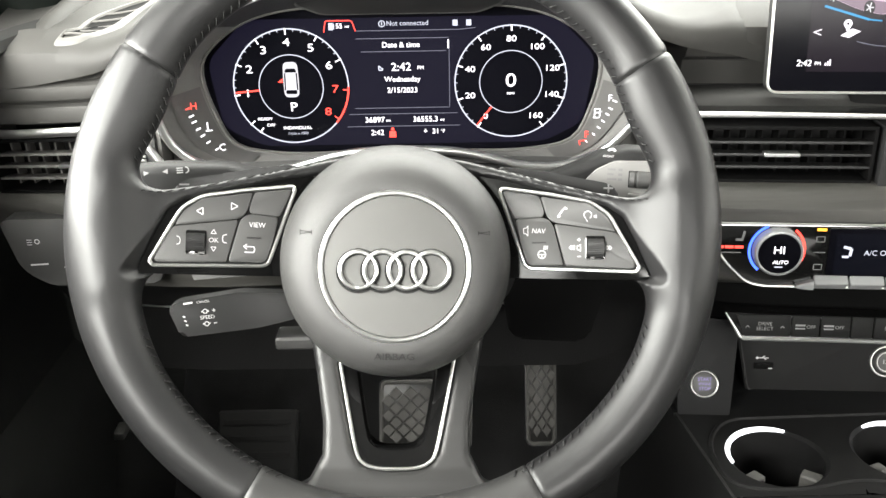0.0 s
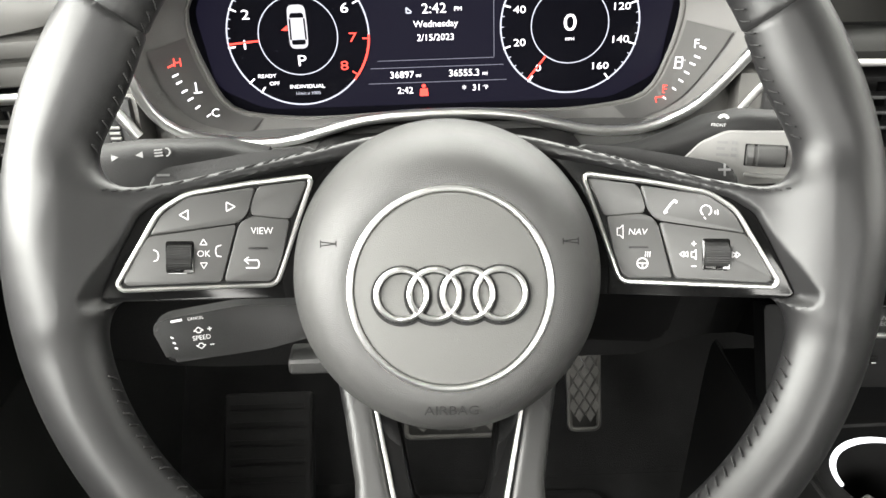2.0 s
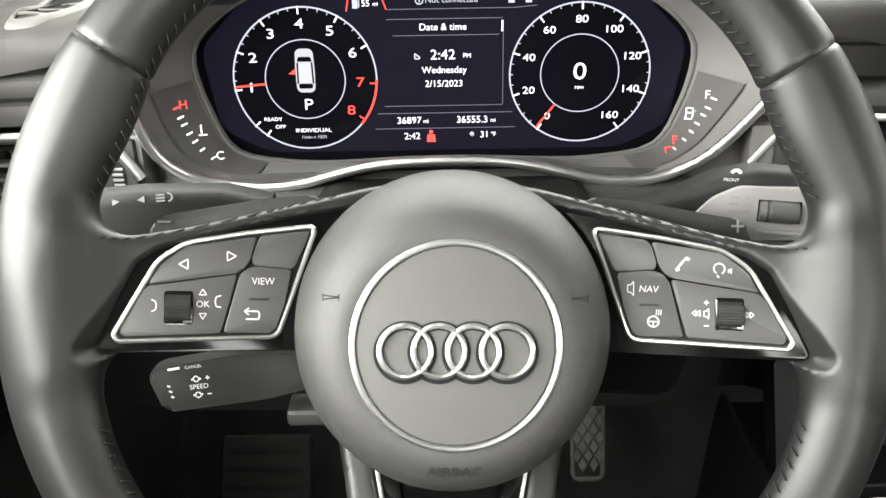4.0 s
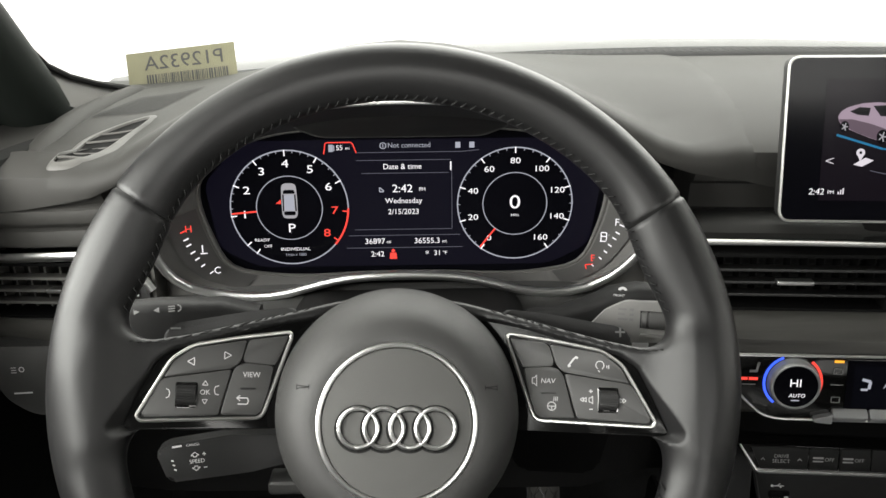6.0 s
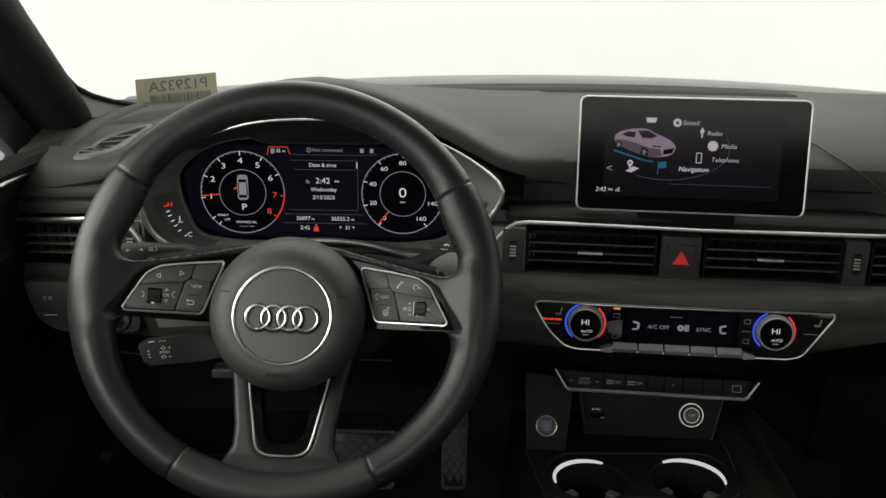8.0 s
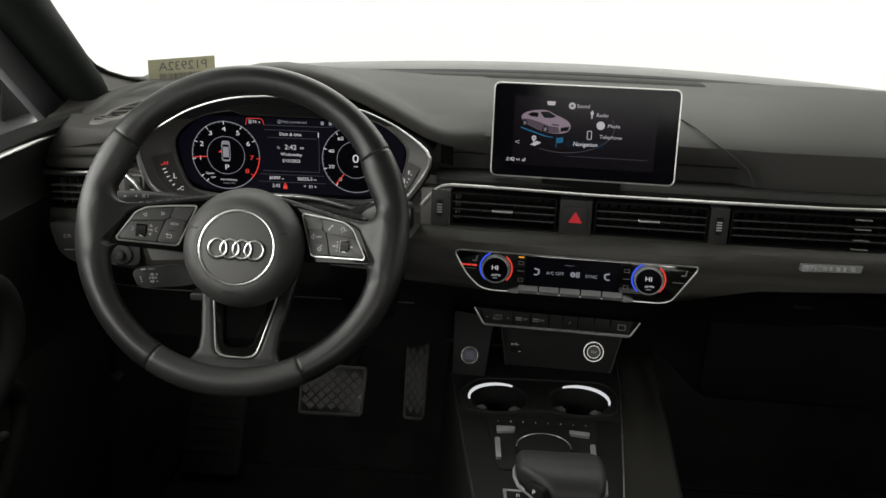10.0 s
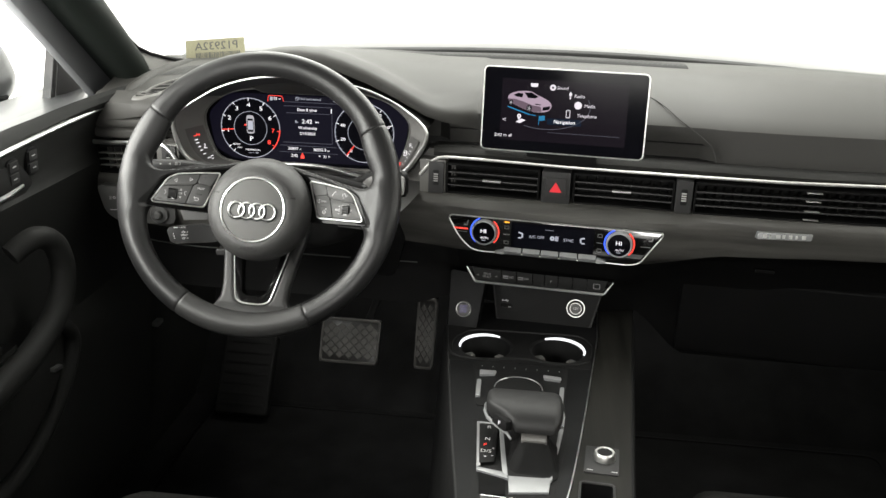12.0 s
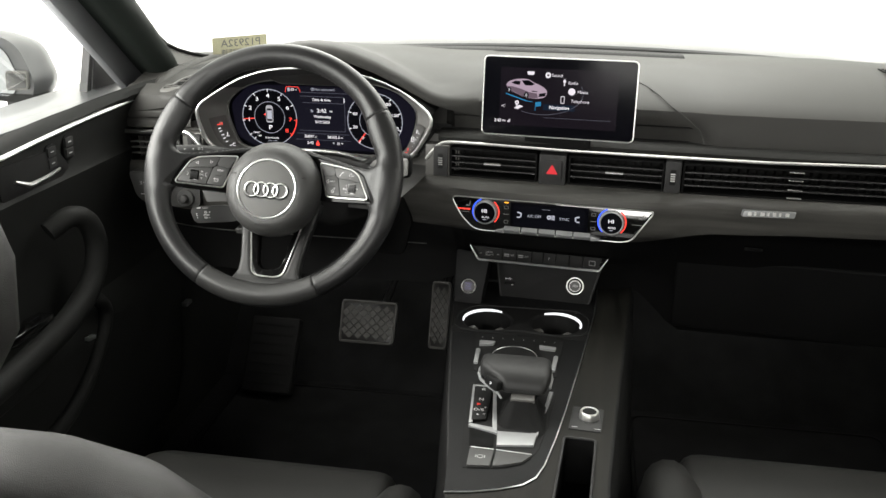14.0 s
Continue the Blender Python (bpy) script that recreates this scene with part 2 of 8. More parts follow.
def loft(bm, rings, closed=False, caps=False):
    vs = [[bm.verts.new(p) for p in ring] for ring in rings]
    k = len(rings[0])
    for a, b in zip(vs, vs[1:]):
        for i in range(k if closed else k - 1):
            bm.faces.new((a[i], a[(i + 1) % k], b[(i + 1) % k], b[i]))
    if caps:
        bm.faces.new(vs[0])
        bm.faces.new(vs[-1][::-1])
    return bm


def lathe(bm, profile, m, n=40):
    rings = [[m @ Vector((r * math.cos(k * math.tau / n), r * math.sin(k * math.tau / n), h)) for k in range(n)] for r, h in profile]
    loft(bm, rings, True, True)
    return bm


def circle(cx, cy, r, n=48, a0=0.0, a1=360.0):
    return [(cx + r * math.cos(radians(a0 + (a1 - a0) * k / n)), cy + r * math.sin(radians(a0 + (a1 - a0) * k / n))) for k in range(n + (a1 - a0 < 360))]


def flat_arc(bm, m, cx, cy, r0, r1, a0, a1, h, n=40):
    loft(bm, [[m @ Vector((x, y, h)) for x, y in circle(cx, cy, r, n, a0, a1 if a1 - a0 < 360 else a0 + 359.999)] for r in (r0, r1)])
    return bm


def flat_bar(bm, m, x0, y0, x1, y1, w, h):
    d = Vector((x1 - x0, y1 - y0)).normalized()
    o = Vector((-d.y, d.x)) * w / 2
    bm.faces.new([bm.verts.new(m @ Vector((x, y, h))) for x, y in ((x0 - o.x, y0 - o.y), (x1 - o.x, y1 - o.y), (x1 + o.x, y1 + o.y), (x0 + o.x, y0 + o.y))])
    return bm


def flat_poly(bm, m, pts, h):
    bm.faces.new([bm.verts.new(m @ Vector((x, y, h))) for x, y in pts])
    return bm


def lettering(txt, m, x, y, size, mat, parent, h=0.0004, align="CENTER", wide=1.0, slant=0.0, flip=False, name="lettering"):
    cu = bpy.data.curves.new("letters", "FONT")
    cu.body, cu.size, cu.align_x, cu.align_y, cu.shear, cu.offset = txt, size, align, "CENTER", slant, 0.0
    cu.resolution_u = 3
    ob = bpy.data.objects.new("letters", cu)
    me = bpy.data.meshes.new_from_object(ob)
    bpy.data.objects.remove(ob)
    bpy.data.curves.remove(cu)
    me.transform(m @ Matrix.Translation((x, y, h)) @ Matrix.Diagonal((-wide if flip else wide, 1, 1, 1)))
    me.materials.clear()
    me.materials.append(mat)
    me.name = name
    o = new(name, me)
    o.parent = parent
    if parent.parent is None:
        o.matrix_parent_inverse = Matrix.Translation(-Vector(parent.location))
    return o


def lerp_table(x, xs, ys):
    return float(np.interp(x, xs, ys))


def dash_y(x):
    """How far ahead the front of the dashboard lies."""
    return lerp_table(x, (-0.36, -0.32, -0.28, -0.24, -0.20, 0.2, 0.385, 0.56, 0.7, 1.15), (0.694, 0.677, 0.663, 0.654, 0.650, 0.646, 0.63, 0.616, 0.606, 0.600))


def left_drop(x):
    """How far the dashboard's trim lines sink towards the driver's door."""
    return 0.010 * max(0.0, min(1.0, (-x - 0.205) / 0.12))


def front(x, z, slope=-0.085, lean=0.0, out=0.0):
    """A plane on the dashboard's front at x, z: right, up, and towards the seats."""
    return axes((x, dash_y(x) - out, z), (1, slope, 0), (0, lean, 1))

# ---- studio and the car's shell ----
I4 = Matrix.Identity(4)
bm = bmesh.new()
rings = []
for r, z in ((0.01, -0.30), (2.0, -0.30), (4.2, -0.30), (5.0, -0.16), (5.5, 0.3), (5.6, 1.0), (5.6, 3.6)):
    rings.append([Vector((0.4 + r * math.cos(k * math.tau / 64), 0.3 + r * math.sin(k * math.tau / 64), z)) for k in range(64)])
loft(bm, rings, True)
tagged(part("backdrop", bm, STUDIO), "seamless white photo studio floor and cove", "backdrop", kind="structure")


def shell(name, label, category, bm, mat, smooth=True):
    return tagged(part(name, bm, mat, smooth=smooth), label, category, kind="structure")


LEFT, RIGHT, BELT = -0.345, 1.115, 0.835
# floor tub with tunnel and firewall
bm = bmesh.new()
block(bm, I4, -0.50, 1.27, -2.3, 1.45, 0.06, 0.12, 0.004)
shell("floor", "black carpet of the car floor", "floor", bm, CARPET)
bm = bmesh.new()
prof = [(1.06, 0.12), (1.20, 0.26), (1.27, 0.45), (1.30, 0.80), (1.36, 0.80), (1.36, 0.10), (1.06, 0.10)]
loft(bm, [[Vector((x, y, z)) for y, z in prof] for x in (-0.5, 1.27)], True, True)
shell("wall_front", "black carpeted firewall above the footwell", "firewall", bm, CARPET)
bm = bmesh.new()
block(bm, I4, -0.50, 1.27, -2.30, -2.22, 0.1, 1.02, 0.004)
shell("wall_rear", "dark rear bulkhead under the rear window", "wall", bm, CARPET)
bm = bmesh.new()
n = 12
def roof_strip(y0, y1, u0, u1):
    rows = []
    for k in range(5):
        y = y0 + (y1 - y0) * k / 4
        z = lerp_table(y, (-1.4, -0.8, -0.2, 0.3, 0.62), (1.27, 1.33, 1.34, 1.31, 1.27))
        rows.append([Vector((0.385 + 0.60 * u, y, z - 0.03 * u * u)) for u in [u0 + (u1 - u0) * j / 8 for j in range(9)]])
    loft(bm, rows + [[p + Vector((0, 0, 0.05)) for p in row] for row in rows[::-1]] + rows[:1])


roof_strip(0.22, 0.62, -1, 1)
roof_strip(-1.4, -0.42, -1, 1)
roof_strip(-0.42, 0.22, -1, -0.68)
roof_strip(-0.42, 0.22, 0.68, 1)
roof_strip(-0.42, 0.22, -0.68, 0.68)
shell("ceiling", "light grey cloth headliner", "ceiling", bm, HEADLINE)
for s, name in ((-1, "wall_left"), (1, "wall_right")):
    xx = LEFT - 0.02 if s < 0 else RIGHT + 0.02
    bm = bmesh.new()
    block(bm, I4, min(xx, xx + s * 0.16), max(xx, xx + s * 0.16), -2.25, 1.3, 0.06, BELT - 0.03, 0.004)
    shell(name, "dark lower body side of the car", "wall", bm, DOORTRIM)
    # rear pillars
    bm = bmesh.new()
    x0 = xx + s * 0.04
    loft(bm, [[Vector((x0, y, BELT - 0.03)), Vector((x0 + s * 0.10, y, BELT - 0.03)), Vector((x0 + s * 0.10 - s * 0.24, y + 0.05, 1.30)), Vector((x0 - s * 0.24, y + 0.05, 1.30))] for y in (-0.45, -0.33)], True, True)
    loft(bm, [[Vector((x0, y, BELT - 0.03)), Vector((x0 + s * 0.10, y, BELT - 0.03)), Vector((x0 + s * 0.10 - s * 0.28, y + 0.45, 1.28)), Vector((x0 - s * 0.28, y + 0.45, 1.28))] for y in (-2.2, -1.75)], True, True)
    shell("pillar_rear", "grey rear roof pillars", "pillar", bm, PILLAR)

# cloth-covered roof rails above the side windows
for s, name in ((-1, "trim_rail_left"), (1, "trim_rail_right")):
    bm = bmesh.new()
    x0 = 0.385 + s * 0.62
    loft(bm, [[Vector((x0 + s * a, y, z)) for a, z in ((0.06, 1.145), (0.02, 1.135), (-0.02, 1.15), (-0.06, 1.22), (-0.09, 1.30), (0.06, 1.30))] for y in (-1.5, -0.8, -0.2, 0.18)], True, True)
    shell(name, "grey cloth-covered roof rail", "roof rail", bm, HEADLINE)

# windscreen pillars: a broad trim with a rounded inner edge
def pillar(s):
    mx = (lambda x: x) if s < 0 else (lambda x: 0.77 - x)
    foot = [(-0.366, 0.835, 0.828), (-0.354, 0.815, 0.842), (-0.318, 0.772, 0.850), (-0.292, 0.762, 0.868), (-0.283, 0.780, 0.880), (-0.292, 0.800, 0.888), (-0.345, 0.870, 0.875), (-0.366, 0.880, 0.850)]
    head = [(-0.366, 0.640, 0.982), (-0.354, 0.619, 0.995), (-0.322, 0.592, 1.002), (-0.298, 0.625, 0.996), (-0.290, 0.660, 0.994), (-0.298, 0.680, 1.000), (-0.345, 0.700, 1.010), (-0.366, 0.690, 1.000)]
    bm = bmesh.new()
    rows = []
    for k in range(-3, 25):
        t = k / 8
        rows.append([Vector((mx(a[0] + (b[0] - a[0]) * t + 0.018 * max(0, t - 1) ** 1.5), a[1] + (b[1] - a[1]) * t, a[2] + (b[2] - a[2]) * t - 0.012 * max(0, t - 1) ** 2)) for a, b in zip(foot, head)])
    dense = []
    for row in rows:
        out = []
        for p, q in zip(row, row[1:] + row[:1]):
            out += [p * 0.75 + q * 0.25, p * 0.25 + q * 0.75]
        dense.append(out)
    loft(bm, dense, True, True)
    return bm


shell("trim_pillar_left", "dark grey windscreen pillar trim", "pillar", pillar(-1), PILLAR)
shell("trim_pillar_right", "dark grey windscreen pillar trim", "pillar", pillar(1), PILLAR)

for side, name in ((-1, "trim_frame_left"), (1, "trim_frame_right")):
    bm = bmesh.new()
    rows = []
    for z, ya, yb in ((0.815, 0.772, 0.850), (0.851, 0.728, 0.806), (0.921, 0.643, 0.716), (1.001, 0.543, 0.614), (1.10, 0.418, 0.486), (1.25, 0.236, 0.30)):
        x = -0.362 + 0.10 * max(0.0, z - 1.0) / 0.25
        ring = [(x - 0.014, ya + 0.004), (x - 0.004, ya), (x + 0.001, ya + 0.003), (x + 0.003, (ya + yb) / 2), (x + 0.001, yb + 0.02), (x - 0.014, yb + 0.02)]
        rows.append([Vector((a if side < 0 else 0.77 - a, b, z)) for a, b in ring])
    loft(bm, rows, True, True)
    shell(name, "grey door window frame beside the pillar", "window frame", bm, FRAMEGREY)

# windscreen
def screen_row(t):
    return [Vector((0.385 + (0.70 - 0.12 * t) * u, 1.02 + 0.10 * (1 - u * u) - 0.11 * u * u - 0.75 * t, 0.865 + 0.42 * t - 0.03 * u * u * (1 - t))) for u in [k / 10 - 1 for k in range(21)]]


windscreen = thing("window_1", "clear raked windscreen with a dark lower edge", "windscreen", (0.385, 1.1, 0.86), kind="structure")
bm = loft(bmesh.new(), [screen_row(t / 8) for t in range(9)])
bm.normal_update()
pane = part("pane", bm, GLASS, windscreen, inward=(0, -0.5, -1))
pane.visible_shadow = False
bm = loft(bmesh.new(), [[p + Vector((0, -0.004, 0.003)) for p in screen_row(t)] for t in (-0.06, -0.03, -0.014)])
part("edge_band", bm, GLOSS, windscreen, "black printed band along the glass edge")
# the bonnet's rear edge and scuttle outside the glass
bm = bmesh.new()
rows = []
for y, z, q in ((1.215, 0.850, 0.0), (1.290, 0.852, 0.0), (1.300, 0.866, 0.0), (1.33, 0.869, 0.0), (1.60, 0.850, 0.02), (2.05, 0.79, 0.06), (2.30, 0.70, 0.10), (2.34, 0.45, 0.12)):
    rows.append([Vector((0.385 + 0.76 * u * (1 - q), y - 0.16 * u * u, z - 0.020 * u * u)) for u in [k / 12 - 1 for k in range(25)]])
bonnet = thing("bonnet", "grey painted car bonnet beyond the windscreen", "car bonnet", (0.385, 1.8, 0.7), kind="structure")
part("panel", loft(bmesh.new(), rows), BODY, bonnet)
bm = bmesh.new()
tube(bm, [Vector((0.385 + 0.76 * u, 1.285 - 0.16 * u * u, 0.8575 - 0.020 * u * u)) for u in [k / 12 - 1 for k in range(25)]], 0.006, False, 8)
part("seal", bm, RUBBER, bonnet, "black rubber scuttle seal")
sash = thing("window_2", "clear driver's door window, raised", "side window", (LEFT - 0.05, 0.2, BELT), kind="structure")
bm = bmesh.new()
loft(bm, [[Vector((LEFT - 0.055, y, BELT - 0.03)), Vector((LEFT - 0.055 + 0.18, y2, 1.28))] for y, y2 in ((0.74, 0.10), (0.3, 0.0), (-0.33, -0.28))])
p = part("pane", bm, GLASS, sash, inward=(1, 0, -0.2))
p.visible_shadow = False
bm = bmesh.new()
tube(bm, [(-0.312, 0.520, 1.105), (-0.305, 0.600, 1.050), (-0.300, 0.690, 0.980), (-0.297, 0.745, 0.932), (-0.294, 0.775, 0.911), (-0.288, 0.805, 0.898), (-0.278, 0.840, 0.887), (-0.262, 0.880, 0.877)], 0.0028, False, 8)
part("seal", bm, BLACK, windscreen, "black rubber windscreen seal")
bm = bmesh.new()
loft(bm, [[Vector(p) for p in row] for row in (((-0.298, 0.772, 0.911), (-0.290, 0.805, 0.896), (-0.279, 0.842, 0.884), (-0.262, 0.885, 0.874)), ((-0.286, 0.785, 0.876), (-0.278, 0.810, 0.868), (-0.268, 0.845, 0.862), (-0.255, 0.885, 0.858)))])
part("scuttle_corner", bm, FASCIA, windscreen, "pale grey corner between glass and dash")

# ---- steering wheel ----
WC = Vector((0.003, 0.4545, 0.7793))
TILT_W, YAW_W, SPIN = radians(25.0), radians(2.0), radians(-2.2)
wx = Vector((math.cos(YAW_W), math.sin(YAW_W), 0))
wn = Vector((math.sin(YAW_W) * math.cos(TILT_W), -math.cos(YAW_W) * math.cos(TILT_W), math.sin(TILT_W)))
WHEEL = axes(WC, wx, wn.cross(wx)) @ Matrix.Rotation(SPIN, 4, "Z")
wheel = thing("steering_wheel", "black leather three-spoke steering wheel with chrome trim", "steering wheel", WC)
RIM = 0.1703


def rim_size(a):
    d = min(abs((a - c + 180) % 360 - 180) for c in (24, 156))
    e = min(abs((a - c + 180) % 360 - 180) for c in (-8, 188))
    return 0.0163 + 0.0036 * math.exp(-((d / 12) ** 2)) + 0.0026 * math.exp(-((e / 15) ** 2)), 0.0150 + 0.0010 * math.exp(-((d / 20) ** 2)) + 0.0008 * math.exp(-((e / 18) ** 2))


def rim_ring(a, grow=0.0, n=28):
    ra, rb = rim_size(a)
    inward = ra - 0.0163
    out = []
    for k in range(n):
        p = k * math.tau / n
        s = math.cos(p)
        rr = RIM - inward + (ra + grow) * s
        h = (rb + grow) * math.sin(p) * (1 - 0.10 * max(0, -s))
        out.append(WHEEL @ Vector((rr * math.cos(radians(a)), rr * math.sin(radians(a)), h)))
    return out


SEAMS = (33.2, 146.6, 241.2, 298.4)
SPOKE = [(0.020, 0.0455), (0.0300, 0.0445), (0.0400, 0.0424), (0.0547, 0.0382), (0.0830, 0.0308), (0.1130, 0.0232), (0.1330, 0.0195), (0.1450, 0.0195), (0.1600, 0.0240), (0.1680, 0.0000), (0.1600, -0.0380), (0.1500, -0.0300), (0.1420, -0.0262), (0.1000, -0.0255), (0.0600, -0.0250), (0.0200, -0.0250)]
GLOSSY = [(0.0400, 0.0325), (0.0477, 0.0313), (0.0655, 0.0281), (0.1020, 0.0192), (0.1180, 0.0148), (0.1277, 0.0085), (0.1352, -0.0060), (0.1440, -0.0258), (0.1400, -0.0272), (0.1000, -0.0268), (0.0620, -0.0262), (0.0400, -0.0255)]
POD = rounded([(0.0570, 0.0250), (0.0850, 0.0215), (0.1090, 0.0172), (0.1200, 0.0100), (0.1370, -0.0200), (0.1350, -0.0225), (0.0725, -0.0207)], 0.004, 4)
PADS = {
    "inner_top": [(0.0595, 0.0225), (0.0795, 0.0198), (0.0822, 0.0120), (0.0820, 0.0088), (0.0665, 0.0074)],
    "outer_top": [(0.0812, 0.0196), (0.1080, 0.0152), (0.1180, 0.0090), (0.1232, 0.0004), (0.0880, 0.0058), (0.0845, 0.0100)],
    "inner_low": [(0.0672, 0.0064), (0.0822, 0.0076), (0.0870, 0.0045), (0.0936, -0.0188), (0.0742, -0.0186), (0.0705, -0.0080)],
    "outer_low": [(0.0890, 0.0042), (0.1238, -0.0010), (0.1338, -0.0180), (0.1325, -0.0200), (0.0955, -0.0190)],
}


def mirrored(pts, s):
    return [(x * s, y) for x, y in pts][:: 1 if s > 0 else -1]


def spline(pts, n):
    out = []
    for i in range(len(pts) - 1):
        p0, p1, p2, p3 = [Vector(pts[max(0, min(len(pts) - 1, i + j))]) for j in (-1, 0, 1, 2)]
        for k in range(n):
            t = k / n
            out.append((0.5 * ((2 * p1) + (p2 - p0) * t + (2 * p0 - 5 * p1 + 4 * p2 - p3) * t * t + (3 * p1 - p0 - 3 * p2 + p3) * t ** 3))[:])
    return out + [tuple(pts[-1])]




DISH_X, DISH = (0.030, 0.143, 0.157), (0.0446, 0.0067, 0.0020)


def set_back(co):
    """The spokes are dished: they run back from the rim towards the hub."""
    p = WHEEL.inverted() @ co
    low = max(0.0, min(1.0, (-p.y - 0.03) / 0.03))
    side = lerp_table(abs(p.x), DISH_X, DISH)
    foot = lerp_table(-p.y, (0.040, 0.135, 0.165), (0.0276, 0.0175, 0.0))
    d = side + (foot - side) * low
    k = 1 + 0.8 * d / 0.484
    droop = 0.0025 * max(0.0, min(1.0, (p.x - 0.057) / 0.08))
    return WHEEL @ Vector((p.x * k, p.y * k - 0.04 * d - droop, p.z - d))


for s in (1, -1):
    part("gloss_panel", prism(bmesh.new(), rounded(mirrored(GLOSSY, s), 0.003), WHEEL, -0.006, 0.0098, 0.0010), LACQUER, wheel, "piano black switch surround")
    bm = bmesh.new()
    tube(bm, [WHEEL @ Vector((x, y, 0.0102)) for x, y in mirrored(POD, s)], 0.0011, True, 8)
    part("switch_frame", bm, SILVER, wheel, "bright chrome switch frame")
    part("switch_bed", prism(bmesh.new(), mirrored(POD, s), WHEEL, 0.0086, 0.0100), BLACK, wheel)
    for key, pts in PADS.items():
        mid = Vector(pts[0]) * 0
        for q in pts:
            mid += Vector(q) / len(pts)
        pts = [(u + 0.0005 * (1 if u > mid.x else -1), v + 0.0005 * (1 if v > mid.y else -1)) for u, v in pts]
        pts = rounded(mirrored(pts, s), 0.0022, 3)
        b = part("switch", prism(bmesh.new(), pts, WHEEL, 0.0095, 0.0116, 0.0007), BUTTON, wheel)
    # knurled roller with its well
    m = WHEEL @ Matrix.Translation((0.1115 * s, -0.0090, 0.0108))
    part("roller_well", prism(bmesh.new(), rounded([(-0.0056, -0.0067), (0.0056, -0.0067), (0.0056, 0.0067), (-0.0056, 0.0067)], 0.001), m, 0.0, 0.0012, 0.0003), GLOSS, wheel)
    bm = bmesh.new()
    rings = []
    for xx in (-0.0049, -0.0047, 0.0047, 0.0049):
        rings.append([m @ Vector((xx, 0.0062 * math.cos(k * math.tau / 72) * (1 if k % 2 else 0.97) * (0.96 if abs(xx) > 0.0048 else 1), -0.0020 + 0.0062 * math.sin(k * math.tau / 72) * (1 if k % 2 else 0.97))) for k in range(72)])
    loft(bm, rings, True, True)
    part("roller", bm, SLAT, wheel, "knurled black thumb roller", smooth=False)

H = 0.0119


def mark(bm, pts, w=0.0005, closed=False):
    seq = list(pts) + ([pts[0]] if closed else [])
    for (a, b), (c, d) in zip(seq, seq[1:]):
        flat_bar(bm, WHEEL, a, b, c, d, w, H)


bm = bmesh.new()
mark(bm, [(-0.1115, 0.0085), (-0.1080, 0.0105), (-0.1080, 0.0065)], 0.0005, True)
mark(bm, [(-0.0890, 0.0120), (-0.0925, 0.0138), (-0.0925, 0.0100)], 0.0005, True)
mark(bm, [(-0.1020, -0.0015), (-0.1006, -0.0038), (-0.1034, -0.0038)], 0.0004, True)
mark(bm, [(-0.1020, -0.0136), (-0.1006, -0.0113), (-0.1034, -0.0113)], 0.0004, True)
mark(bm, [(-0.1220, -0.0058), (-0.1205, -0.0065), (-0.1200, -0.0082), (-0.1205, -0.0100), (-0.1220, -0.0106)], 0.0005)
mark(bm, [(-0.0948, -0.0040), (-0.0968, -0.0046), (-0.0972, -0.0064), (-0.0968, -0.0084), (-0.0948, -0.0088)], 0.0005)
mark(bm, [(-0.0850, -0.0135), (-0.0800, -0.0135), (-0.0795, -0.0118), (-0.0800, -0.0103), (-0.0850, -0.0103)], 0.0006)
mark(bm, [(-0.0838, -0.0118), (-0.0856, -0.0103), (-0.0838, -0.0090)], 0.0005)
mark(bm, [(0.0905, 0.0085), (0.0918, 0.0102), (0.0938, 0.0128), (0.0955, 0.0135)], 0.0009)
mark(bm, [(0.0903, 0.0083), (0.0918, 0.0090)], 0.0012)
mark(bm, [(0.0942, 0.0136), (0.0958, 0.0128)], 0.0012)
mark(bm, circle(0.1075, 0.0095, 0.0022, 10, -60, 240), 0.0005)
mark(bm, [(0.1066, 0.0068), (0.1074, 0.0058)], 0.0005)
mark(bm, [(0.1112, 0.0094), (0.1112, 0.0080)], 0.0005)
mark(bm, [(0.1122, 0.0097), (0.1122, 0.0077)], 0.0005)
mark(bm, [(0.0712, 0.0018), (0.0712, -0.0012), (0.0724, -0.0012), (0.0736, -0.0026), (0.0736, 0.0032), (0.0724, 0.0018)], 0.0004, True)
mark(bm, circle(0.0815, -0.0130, 0.0022, 14), 0.0006, True)
mark(bm, [(0.0795, -0.0130), (0.0835, -0.0130)], 0.0005)
mark(bm, [(0.0815, -0.0130), (0.0815, -0.0150)], 0.0005)
for k in range(3):
    mark(bm, [(0.0826 + k * 0.0009, -0.0103), (0.0829 + k * 0.0009, -0.0080)], 0.0004)
for s, cx in ((1, 0.0968), (-1, 0.1212)):
    for k in range(2):
        mark(bm, [(cx + s * (k * 0.0016), -0.0090), (cx + s * (0.0016 + k * 0.0016), -0.0078), (cx + s * (0.0016 + k * 0.0016), -0.0102)], 0.0004, True)
mark(bm, [(0.1015, -0.0080), (0.1015, -0.0102), (0.1025, -0.0102), (0.1034, -0.0112), (0.1034, -0.0070), (0.1025, -0.0080)], 0.0004, True)
mark(bm, [(0.1015, -0.0045), (0.1035, -0.0045)], 0.0005)
mark(bm, [(0.1025, -0.0035), (0.1025, -0.0055)], 0.0005)
mark(bm, [(0.1015, -0.0140), (0.1035, -0.0140)], 0.0005)
scattered("switch_symbol", bm, PRINT, wheel, 0.0012, "white printed switch symbols")
lettering("VIEW", WHEEL, -0.0782, 0.0018, 0.0040, PRINT, wheel, H, wide=0.95)
